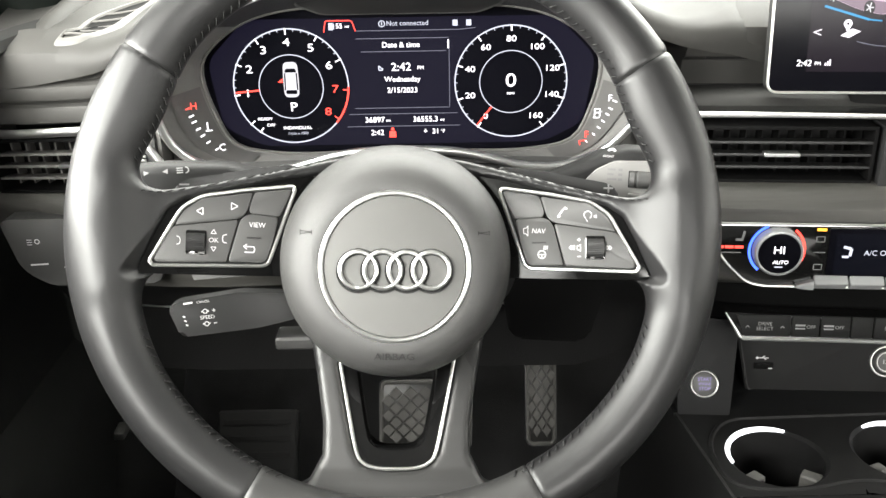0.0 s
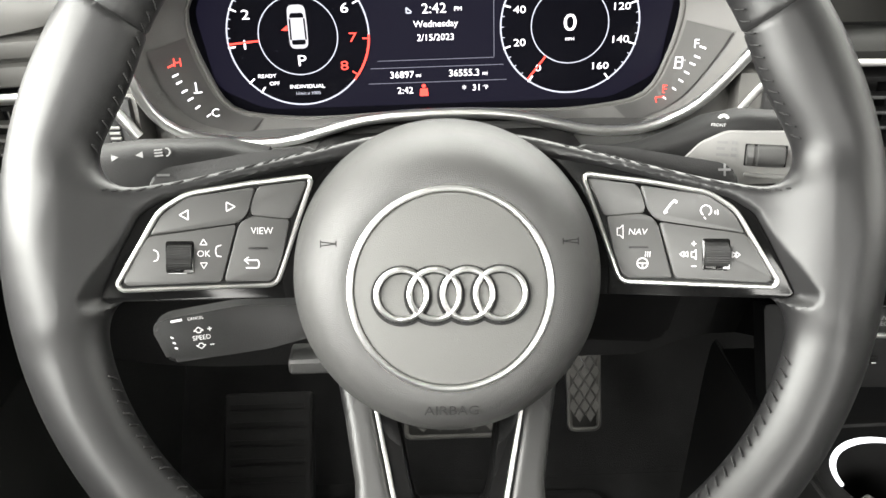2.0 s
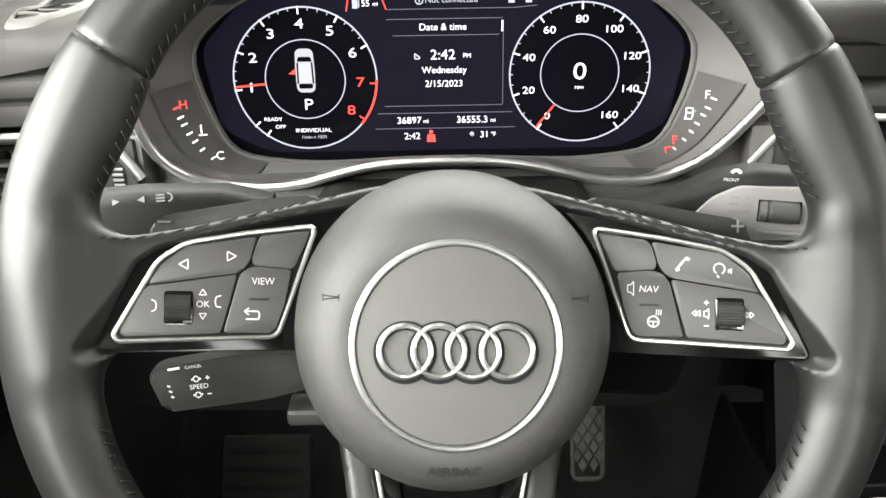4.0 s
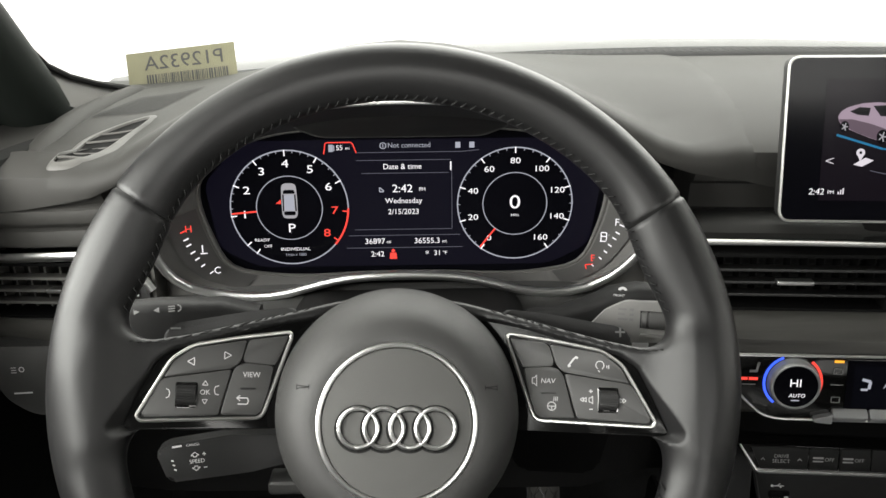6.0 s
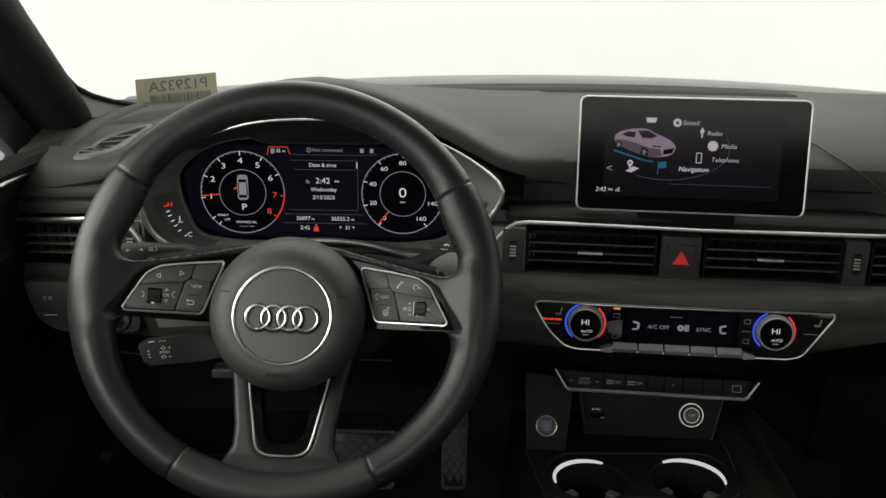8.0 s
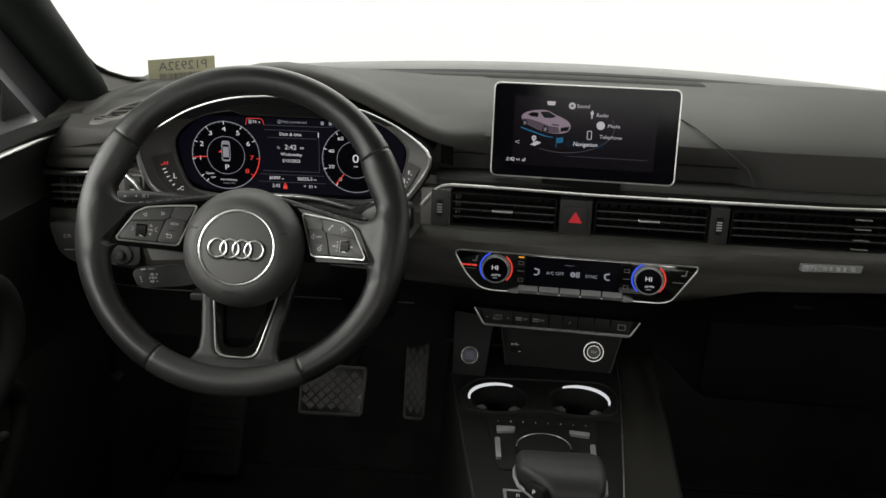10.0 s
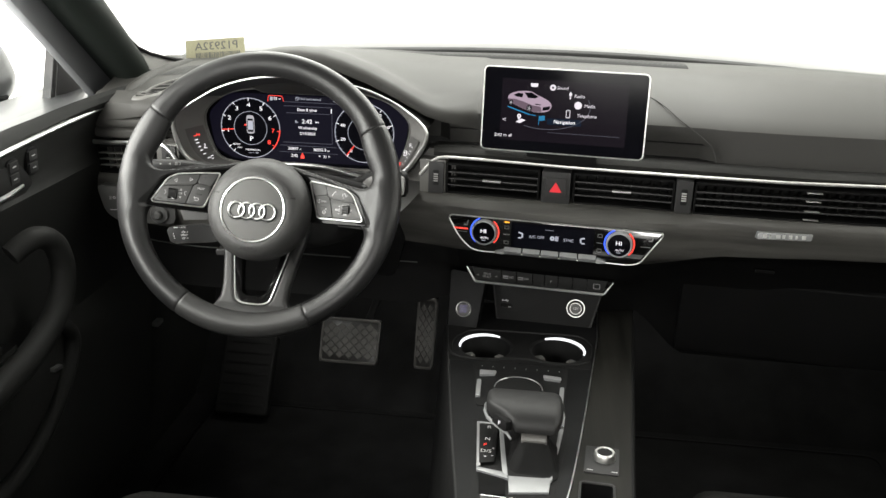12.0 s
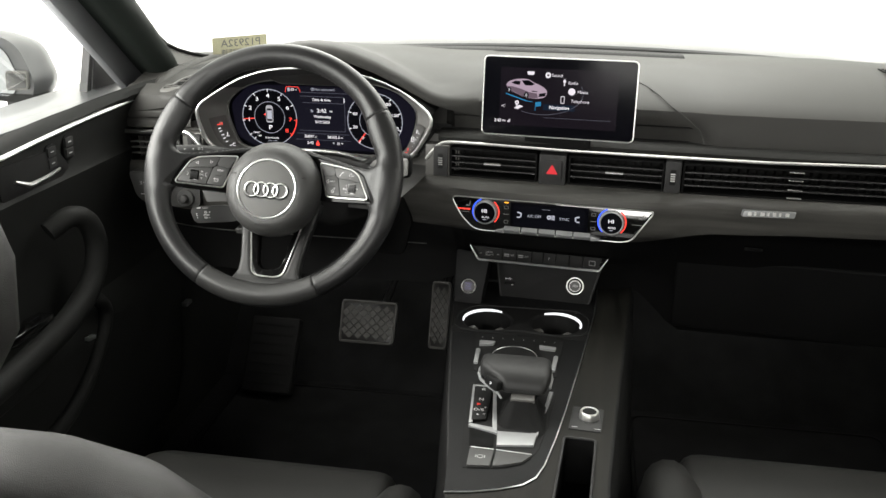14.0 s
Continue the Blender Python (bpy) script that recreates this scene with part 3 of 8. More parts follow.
lettering("NAV", WHEEL, 0.0795, 0.0002, 0.0038, PRINT, wheel, H, slant=0.15)
lettering("OK", WHEEL, -0.1020, -0.0076, 0.0037, PRINT, wheel, H)
part("switch_ridge", block(bmesh.new(), WHEEL, 0.0760, 0.0838, -0.0067, -0.0058, 0.0112, 0.0124, 0.0003), DARK, wheel)
part("switch_ridge", block(bmesh.new(), WHEEL, -0.0838, -0.0760, -0.0058, -0.0049, 0.0112, 0.0124, 0.0003), DARK, wheel)

# dish the switch pods
for ob in wheel.children:
    for v in ob.data.vertices:
        v.co = set_back(v.co)

# leather and moulded skin: rim, side spokes and forked lower spoke flow into one another
LOWER = [(0.0600, -0.030), (0.0545, -0.062), (0.0490, -0.090), (0.0445, -0.118), (0.0445, -0.136), (0.0520, -0.150), (0.0680, -0.158), (0.0500, -0.172), (0.0, -0.174)]
FORK = [(0.0440, -0.030), (0.0410, -0.050), (0.0358, -0.079), (0.0300, -0.108), (0.0245, -0.1330), (0.0200, -0.1400), (0.0120, -0.1430), (0.0, -0.1435)]
FOOT_Y, FOOT_Z = (-0.175, -0.150, -0.143, -0.125, -0.080, -0.030), (-0.012, -0.024, -0.029, -0.034, -0.045, -0.056)


def both_sides(half):
    return half + [(-x, y) for x, y in half[::-1] if x > 1e-6]


def outline_distance(pts, x, y):
    best = np.full(x.shape, 1e9)
    odd = np.zeros(x.shape, bool)
    for (ax, ay), (bx, by) in zip(pts, pts[1:] + pts[:1]):
        ex, ey = bx - ax, by - ay
        t = np.clip(((x - ax) * ex + (y - ay) * ey) / (ex * ex + ey * ey + 1e-12), 0, 1)
        best = np.minimum(best, (x - ax - t * ex) ** 2 + (y - ay - t * ey) ** 2)
        odd ^= ((ay > y) != (by > y)) & (x < ex * (y - ay) / (ey if abs(ey) > 1e-9 else 1e-9) + ax)
    return np.sqrt(best) * np.where(odd, -1, 1)


def slab(flat, z, top, thick, r):
    dz = np.abs(z - top + thick / 2) - thick / 2
    u, v = flat + r, dz + r
    return np.hypot(np.maximum(u, 0), np.maximum(v, 0)) + np.minimum(np.maximum(u, v), 0) - r


def melt(a, b, k):
    h = np.clip(0.5 + 0.5 * (b - a) / k, 0, 1)
    return b * (1 - h) + a * h - k * h * (1 - h)


SPOKE_LINE = rounded(SPOKE, 0.006, 3)
LOWER_LINE = both_sides(LOWER)
FORK_LINE = both_sides(FORK)
PRE = np.array([0.0, 0.030, 0.057, 0.100, 0.137, 0.143, 0.157, 0.20])
PRE_D = np.interp(PRE, DISH_X, DISH)
GLOSS_LINE = [((WHEEL.inverted() @ set_back(WHEEL @ Vector((-x, y, 0.0098)))).x * -1, (WHEEL.inverted() @ set_back(WHEEL @ Vector((-x, y, 0.0098)))).y) for x, y in GLOSSY]


def wheel_skin(x, y, z):
    """Signed distance to the wheel's skin in the wheel's own axes."""
    a = np.degrees(np.arctan2(y, x))
    r = np.hypot(x, y)
    turn = lambda c: np.abs((a - c + 180) % 360 - 180)
    d = np.minimum(turn(24), turn(156))
    e = np.minimum(turn(-8), turn(188))
    ra = 0.0163 + 0.0036 * np.exp(-((d / 12) ** 2)) + 0.0026 * np.exp(-((e / 15) ** 2))
    rb = 0.0150 + 0.0010 * np.exp(-((d / 20) ** 2)) + 0.0008 * np.exp(-((e / 18) ** 2))
    u = r - (RIM - (ra - 0.0163))
    groove = sum(np.exp(-((turn(c) * 0.003 / 0.0011) ** 2)) for c in SEAMS) * 0.0011
    rb = rb * (1 - 0.10 * np.maximum(0, -u / np.sqrt(u * u + z * z + 1e-12))) - groove
    ra = ra - groove
    f = np.sqrt((u / ra) ** 2 + (z / rb) ** 2) + 1e-9
    rim = f * (f - 1) / (np.sqrt((u / ra ** 2) ** 2 + (z / rb ** 2) ** 2) + 1e-9)
    ax = np.abs(x)
    yy = y + np.where(x > 0, 0.0025 * np.clip((x - 0.057) / 0.08, 0, 1), 0)
    plane = np.interp(ax, PRE * (1 + 0.8 * PRE_D / 0.484), 0.0098 - PRE_D)
    side = slab(outline_distance(SPOKE_LINE, ax, yy), z, plane + 0.0016, 0.0135, 0.0040)
    low = np.maximum(outline_distance(LOWER_LINE, x, y), -outline_distance(FORK_LINE, x, y))
    foot = slab(low, z, np.interp(y, FOOT_Y, FOOT_Z), 0.020, 0.0050)
    skin = melt(melt(rim, side, 0.019), foot, 0.014)
    well = 0.6 * (plane - 0.0012 + 1.5 * np.maximum(outline_distance(GLOSS_LINE, ax, yy), -0.002) - z)
    return np.maximum(skin, -well)


def skin_verts_faces(step=0.0016):
    """Surface nets over a grid of the signed distance."""
    gx = np.arange(-0.196, 0.1965, step)
    gz = np.arange(-0.084, 0.021, step)
    X, Y, Z = np.meshgrid(gx, gx, gz, indexing="ij")
    val = np.empty(X.shape)
    for i in range(0, len(gx), 16):
        val[i:i + 16] = wheel_skin(X[i:i + 16, :, :1], Y[i:i + 16, :, :1], Z[:1, :1])
    grid = np.stack([X, Y, Z], -1)
    total = np.zeros(X.shape + (3,))
    count = np.zeros(X.shape)
    quads = []
    for axis in range(3):
        a = [slice(None)] * 3
        b = [slice(None)] * 3
        a[axis], b[axis] = slice(None, -1), slice(1, None)
        va, vb = val[tuple(a)], val[tuple(b)]
        idx = np.argwhere((va < 0) != (vb < 0))
        i0 = tuple(idx.T)
        t = (va[i0] / (va[i0] - vb[i0]))[:, None]
        pos = grid[tuple(a)][i0] * (1 - t) + grid[tuple(b)][i0] * t
        o1, o2 = [np.eye(3, dtype=int)[k] for k in range(3) if k != axis]
        ring = []
        for off in (0 * o1, -o1, -o1 - o2, -o2):
            c = idx + off
            np.add.at(total, tuple(c.T), pos)
            np.add.at(count, tuple(c.T), 1)
            ring.append(c)
        quads.append(np.stack(ring, 1))
    number = -np.ones(X.shape, int)
    cells = np.argwhere(count > 0)
    number[tuple(cells.T)] = np.arange(len(cells))
    verts = total[tuple(cells.T)] / count[tuple(cells.T)][:, None]
    q = np.concatenate(quads)
    return verts, number[q[..., 0], q[..., 1], q[..., 2]]


def settle(v, rounds=3):
    h = 2e-4
    for _ in range(rounds):
        g = [(wheel_skin(*(v + h * e).T) - wheel_skin(*(v - h * e).T)) / (2 * h) for e in np.eye(3)]
        g = np.stack(g, 1)
        f = wheel_skin(*v.T)
        v = v - np.clip(f / np.maximum((g * g).sum(1), 0.2), -0.0012, 0.0012)[:, None] * g
    return v


skin_v, skin_f = skin_verts_faces()
me = bpy.data.meshes.new("skin")
me.from_pydata(settle(skin_v).tolist(), [], skin_f.tolist())
whole_skin = bmesh.new()
whole_skin.from_mesh(me)
bpy.data.meshes.remove(me)
for a in SEAMS:
    bmesh.ops.bisect_plane(whole_skin, geom=whole_skin.verts[:] + whole_skin.edges[:] + whole_skin.faces[:], dist=1e-5, plane_co=(0, 0, 0), plane_no=(-math.sin(radians(a)), math.cos(radians(a)), 0))
me = bpy.data.meshes.new("skin")
whole_skin.to_mesh(me)
whole_skin.free()
skin_v = settle(np.array([v.co[:] for v in me.vertices]), 2)
skin_f = [tuple(p.vertices) for p in me.polygons]
bpy.data.meshes.remove(me)
bearing = [math.degrees(math.atan2(*(sum(skin_v[i] for i in f) / len(f))[[1, 0]])) % 360 for f in skin_f]
for a0, a1, mat, tag in ((33.2, 146.6, LEATHER, "smooth black leather rim section"), (146.6, 241.2, GRIP, "black leather grip with its thumb rest and spoke"), (241.2, 298.4, MOULD, "satin dark rim section with the forked lower spoke"), (298.4, 393.2, GRIP, "black leather grip with its thumb rest and spoke")):
    mine = [f for f, b in zip(skin_f, bearing) if a0 <= b < a1 or a0 <= b + 360 < a1]
    used = sorted({i for f in mine for i in f})
    place = {i: k for k, i in enumerate(used)}
    me = bpy.data.meshes.new("rim_section")
    me.from_pydata([tuple(WHEEL @ Vector(skin_v[i])) for i in used], [], [[place[i] for i in f] for f in mine])
    bm = bmesh.new()
    bm.from_mesh(me)
    bpy.data.meshes.remove(me)
    part("rim_section", bm, mat, wheel, tag)
for a in SEAMS:
    part("rim_seam", tube(bmesh.new(), rim_ring(a, -0.0017), 0.0009, True, 6), BLACK, wheel)


def skin_top(x, y):
    """The front of the skin at a place on the wheel."""
    zz = np.arange(0.020, -0.080, -0.0004)
    f = wheel_skin(np.full(zz.shape, x), np.full(zz.shape, y), zz)
    hit = np.argmax(f < 0)
    return float(zz[hit]) if f[hit] < 0 else None


bm = bmesh.new()
for k in range(178):
    a = 360 * k / 178
    if abs((a + 4 + 180) % 360 - 180) < 17 or abs(a - 184) < 17 or abs(a - 270) < 24:
        continue
    ra, rb = rim_size(a)
    r0 = RIM - 0.0163 - 2 * (ra - 0.0163)
    row = []
    for da, dr, h in ((0.0, 0.0010, 0.0072), (0.45, -0.0001, 0.0050), (0.9, -0.0003, 0.0022)):
        row.append(WHEEL @ Vector(((r0 + dr) * math.cos(radians(a + da)), (r0 + dr) * math.sin(radians(a + da)), h)))
    tube(bm, row, 0.00042, False, 5)
tagged(part("stitching", bm, STITCH, wheel, "row of dark thread stitches", smooth=False), kind="stuff")
for s in (1, -1):
    bm = bmesh.new()
    line = spline([(0.052, 0.0382), (0.0700, 0.0337), (0.0830, 0.0301), (0.1130, 0.0222), (0.1330, 0.0182), (0.1440, 0.0188)], 3)
    for (xa, ya), (xb, yb) in zip(line, line[1:]):
        row = []
        for u, lift in ((0.05, -0.0002), (0.35, 0.0003), (0.65, -0.0002)):
            x, y = (xa + (xb - xa) * u) * s, ya + (yb - ya) * u + 0.0011 * (0.35 - u)
            z = skin_top(x, y - (0.0025 * max(0, min(1, (x - 0.057) / 0.08)) if s > 0 else 0))
            if z is not None:
                row.append(WHEEL @ Vector((x, y - (0.0025 * max(0, min(1, (x - 0.057) / 0.08)) if s > 0 else 0), z + lift)))
        if len(row) == 3:
            tube(bm, row, 0.0005, False, 5)
    part("bar_stitching", bm, STITCH, wheel, smooth=False)

# bright line and black insert round the opening of the fork
foot_z = lambda y: lerp_table(y, FOOT_Y, FOOT_Z)
FORK_CURVE = spline(FORK_LINE, 5)
bm = bmesh.new()
tube(bm, [WHEEL @ Vector((x * 0.985, y + 0.0005, foot_z(y) + 0.0002)) for x, y in FORK_CURVE], 0.0011, False, 8)
part("spoke_trim", bm, SILVER, wheel, "chrome trim line round the spoke opening")
rows = []
for fx, fy, dz in ((0.97, 0.0010, -0.0010), (0.90, 0.0035, -0.0012), (0.74, 0.0105, -0.0035), (0.70, 0.0120, -0.0060), (0.69, 0.0125, -0.0180)):
    rows.append([WHEEL @ Vector((x * fx, y + fy * min(1, max(0, (-y - 0.08) / 0.06)), foot_z(y) + dz)) for x, y in FORK_CURVE])
part("spoke_insert", loft(bmesh.new(), rows), GLOSS, wheel, "piano black spoke insert")

# hub with the airbag cover
HC = WHEEL @ Matrix.Translation((-0.0009, -0.0235, -0.0189)) @ Matrix.Diagonal((1.045, 1.045, 1.0, 1.0))
bm = bmesh.new()
lathe(bm, [(0.0540, -0.036), (0.0625, -0.027), (0.0652, -0.016), (0.0656, -0.006), (0.0645, 0.004), (0.0615, 0.014), (0.0570, 0.0225), (0.0520, 0.0278), (0.0465, 0.0306), (0.0420, 0.0314), (0.0408, 0.0312), (0.0404, 0.0296)], Matrix.Identity(4), 96)
for v in bm.verts:
    v.co = HC @ (v.co + Vector((0, 0.0050 * max(0, 0.031 - v.co.z) / 0.038, 0)))
part("airbag_cover", bm, HUB, wheel, "round dark grey airbag cover")
bm = bmesh.new()
lathe(bm, [(0.0380, 0.026), (0.0382, 0.0306), (0.0373, 0.0316), (0.0300, 0.0324), (0.0160, 0.0329), (0.0004, 0.0330)], HC, 72)
part("airbag_disc", bm, DISC, wheel, "flat dark grey centre disc")
bm = bmesh.new()
tube(bm, [HC @ Vector((0.0394 * math.cos(k * math.tau / 96), 0.0394 * math.sin(k * math.tau / 96), 0.0314)) for k in range(96)], 0.0014, True, 8)
part("hub_ring", bm, CHROME, wheel, "bright chrome ring")
bm = bmesh.new()
for k in range(4):
    cx = (k - 1.5) * 0.01285
    tube(bm, [HC @ Vector((cx + 0.0097 * math.cos(j * math.tau / 56), -0.002 + 0.0097 * math.sin(j * math.tau / 56), 0.0337 + (0.0004 if (k + (j * 4 // 56)) % 2 else 0))) for j in range(56)], 0.0012, True, 8)
part("ring_emblem", bm, CHROME, wheel, "four interlocking chrome rings")
bm = bmesh.new()
for k in range(4):
    cx = (k - 1.5) * 0.01285
    flat_arc(bm, HC, cx, -0.0025, 0.0084, 0.0119, 0, 360, 0.0333 - k * 0.00002)
part("emblem_recess", bm, BLACK, wheel)
lettering("AIRBAG", HC, 0.0, -0.0482, 0.0050, BLACK, wheel, 0.0308, wide=1.25)
for s in (1, -1):
    bm = bmesh.new()
    m = HC @ Matrix.Translation((0.0475 * s, 0.018, 0.0290))
    for x0, y0, x1, y1 in ((-0.003, -0.0012, -0.003, 0.0012), (-0.003, 0, 0.003, 0.0008), (-0.003, 0, 0.003, -0.0008), (0.003, -0.0015, 0.003, 0.0015)):
        flat_bar(bm, m, x0 * s, y0, x1 * s, y1, 0.0004, 0.0012)
    part("horn_mark", bm, BLACK, wheel, smooth=False)
bm = bmesh.new()
lathe(bm, [(0.030, -0.085), (0.034, -0.045), (0.048, -0.028), (0.050, -0.026)], HC, 40)
part("hub_back", bm, BLACK, wheel)

# ---- dashboard ----
dash = thing("dashboard", "charcoal soft-touch dashboard with grey oak inlay and chrome strip", "dashboard", (0.385, 0.75, 0.66))


def bulge(x):
    return 0.018 * math.exp(-(((x - 0.385) / 0.185) ** 8))


xs = [LEFT + 0.005 + (RIGHT - LEFT - 0.01) * k / 72 for k in range(73)]
# upper pad: one sweep from the windscreen to the strip
PAD = ((1.06, 0.886), (0.98, 0.893), (0.90, 0.896), (0.82, 0.895), (0.75, 0.889), (0.70, 0.8775), (0.670, 0.8665), (0.650, 0.8575), (0.6428, 0.8515), (0.6415, 0.8420), (0.642, 0.828), (0.640, 0.818), (0.642, 0.803), (0.662, 0.800))


def pad_shift(x):
    return dash_y(x) - 0.612 if x > -0.1 else dash_y(x) - lerp_table(x, (-0.2, -0.1), (0.644, 0.612))


def pad_row(x):
    centre = 1 / (1 + math.exp((x - 0.603) / 0.004))
    left = lerp_table(x, (-0.35, -0.20, -0.02), (1, 0.8, 0))
    row = []
    cut = centre if x > 0 else 0.4
    for i, (y, z) in enumerate(PAD):
        if i > 10:
            uy, uz = ((0.650, 0.8240), (0.655, 0.804), (0.68, 0.800))[i - 11]
            y, z = y + (uy - y) * cut, z + (uz - z) * cut
        yy = y + pad_shift(x) * max(0, min(1, (1.0 - y) / 0.3))
        if y < 0.70:
            yy += 0.012 * centre * (0.5 if z > 0.83 else 1)
        drop = 0.026 * left * max(0, min(1, (z - 0.82) / 0.06))
        edge = 0.10 * lerp_table(abs(x - 0.385), (0.0, 0.45, 0.73), (0, 0.25, 1.3)) if y > 0.97 else 0
        if -0.212 < x < 0.222 and y < 0.74:
            yy, z = 0.742, min(z, 0.86)
        row.append(Vector((x, yy - edge, z - drop - left_drop(x) * max(0, min(1, (0.875 - z) / 0.03)))))
    return row


part("upper_pad", loft(bmesh.new(), [pad_row(x) for x in xs]), SOFT, dash, "soft charcoal dash top")
# airbag seam and ledge line along the pad
bm = bmesh.new()
SEAM = ((0.607, 0.640, 0.802), (0.603, 0.641, 0.815), (0.597, 0.643, 0.828), (0.585, 0.6445, 0.838), (0.574, 0.6470, 0.8465), (0.553, 0.6600, 0.8595), (0.536, 0.6860, 0.8710), (0.521, 0.7080, 0.8780), (0.490, 0.7450, 0.8865))
tube(bm, SEAM, 0.0009, False, 6)
part("airbag_seam", bm, SOFT, dash)
bm = bmesh.new()
tube(bm, [Vector((x, pad_row(x)[10].y + 0.001, 0.8270)) for x in [0.24 + 0.352 * k / 20 for k in range(21)]], 0.0014, False, 6)
part("ledge_joint", bm, BLACK, dash)
# shelf strips below the pad
bm = bmesh.new()
loft(bm, [[Vector((x, dash_y(x) + dy, z)) for dy, z in ((0.045, 0.8045), (0.020, 0.8055), (0.012, 0.802), (0.008, 0.797), (0.012, 0.790), (0.03, 0.788))] for x in [0.205 + (RIGHT - 0.205) * k / 20 for k in range(21)]])
part("shelf", bm, SHELFM, dash, "narrow dark shelf above the trim strip")

LEDGE = ((0.030, 0.8270), (0.004, 0.8250), (0.0000, 0.8225), (-0.0010, 0.8170), (0.0010, 0.8125), (0.0060, 0.8110), (0.0075, 0.8085), (0.0035, 0.8065), (0.0015, 0.8010), (0.0030, 0.7945), (0.0080, 0.7925), (0.030, 0.7920))
bm = bmesh.new()
loft(bm, [[Vector((x, dash_y(x) + dy, z - left_drop(x))) for dy, z in LEDGE] for x in [LEFT + 0.003 + (-0.208 - LEFT) * k / 20 for k in range(21)]])
part("driver_ledge", bm, SOFT, dash, "stepped soft ledge above the driver's vent")
# chrome strip with the turned-down ends beside the instruments
STRIP = [(RIGHT, 0.7965), (0.90, 0.7945), (0.70, 0.791), (0.55, 0.790), (0.40, 0.790), (0.30, 0.7915), (0.225, 0.7915), (0.213, 0.7900), (0.205, 0.7850), (0.196, 0.775), (0.186, 0.762)]
bm = bmesh.new()
tube(bm, [Vector((x, dash_y(x) + 0.002, z)) for x, z in STRIP], 0.0024, False, 8, squash=0.55, up=(0, 1, 0))
part("trim_strip", bm, SILVER, dash, "bright aluminium trim strip")
bm = bmesh.new()
tube(bm, [Vector((x, dash_y(x) - 0.004, z)) for x, z in [(LEFT + 0.004, 0.7765), (-0.30, 0.7800), (-0.225, 0.7870), (-0.213, 0.7870), (-0.205, 0.7835), (-0.196, 0.775), (-0.186, 0.760)]], 0.0036, False, 10, squash=0.8, up=(0, 1, 0))
part("trim_strip", bm, CHROME, dash, "bright aluminium trim strip")

# backing behind vents
bm = bmesh.new()
for x0, x1 in ((LEFT, -0.19), (0.19, RIGHT)):
    loft(bm, [[Vector((x, dash_y(x) + dy, z - left_drop(x))) for dy, z in ((0.050, 0.800), (0.050, 0.735))] for x in [x0 + (x1 - x0) * k / 20 for k in range(21)]])
part("vent_cavity", bm, BLACK, dash)
for x0, x1 in ((LEFT, -0.335), (-0.222, -0.185), (0.185, 0.224), (1.06, RIGHT)):
    xm = (x0 + x1) / 2
    m = front(xm, 0.7625 - left_drop(xm), out=-0.003)
    part("vent_cheek", block(bmesh.new(), m, (x0 - xm), (x1 - xm), -0.0265, 0.0235, -0.045, 0.001, 0.002), FASCIA, dash)
for s in (1, -1):
    m = axes((0, 0.672, 0), (1, 0, 0), (0, 0, 1))
    pts = [(0.120 * s, 0.728), (0.236 * s, 0.728), (0.236 * s, 0.790), (0.215 * s, 0.797), (0.196 * s, 0.797), (0.196 * s, 0.800), (0.170 * s, 0.758), (0.120 * s, 0.744)]
    part("side_fascia", prism(bmesh.new(), pts if s < 0 else pts[::-1], m, -0.03, 0.0, 0.001), FASCIA, dash, "grey fascia beside the instruments")
# cover over the steering column below the instruments
rows = []
for y, z, w in ((0.676, 0.752, 0.19), (0.664, 0.744, 0.19), (0.640, 0.740, 0.185), (0.600, 0.733, 0.175), (0.575, 0.722, 0.16), (0.570, 0.700, 0.15)):
    rows.append([Vector((u * w, y, z - 0.010 * max(0, abs(u) - 0.55))) for u in [k / 10 - 1 for k in range(21)]])
part("column_cover", loft(bmesh.new(), rows), BUTTON, dash, "dark cover below the instruments")

# oak band across the dashboard
def wood_row(x):
    zb = lerp_table(x, (-0.345, -0.29, -0.15, 0.10, 0.16, 0.25, 0.385, 0.52, 0.62, 0.75, 1.1), (0.676, 0.652, 0.648, 0.655, 0.655, 0.648, 0.646, 0.651, 0.674, 0.681, 0.688))
    zt = 0.7375 - left_drop(x) if x > 0.19 or x < -0.19 else lerp_table(abs(x), (0, 0.12, 0.19), (0.70, 0.715, 0.7375))
    b = bulge(x)
    y = dash_y(x)
    return [Vector((x, y + 0.05, zt + 0.0012)), Vector((x, y - 0.001, zt)), Vector((x, y - 0.004 - 0.3 * b, zt - 0.004))] + [Vector((x, y - 0.006 - b * math.sin(math.pi * (0.25 + 0.55 * t)) + 0.014 * t * t, zt - 0.004 + (zb - zt + 0.008) * t)) for t in (0.12, 0.3, 0.5, 0.7, 0.88)] + [Vector((x, y + 0.010, zb)), Vector((x, y + 0.04, zb - 0.002))]


part("wood_inlay", loft(bmesh.new(), [wood_row(x) for x in xs]), WOOD, dash, "matt grey oak inlay band")

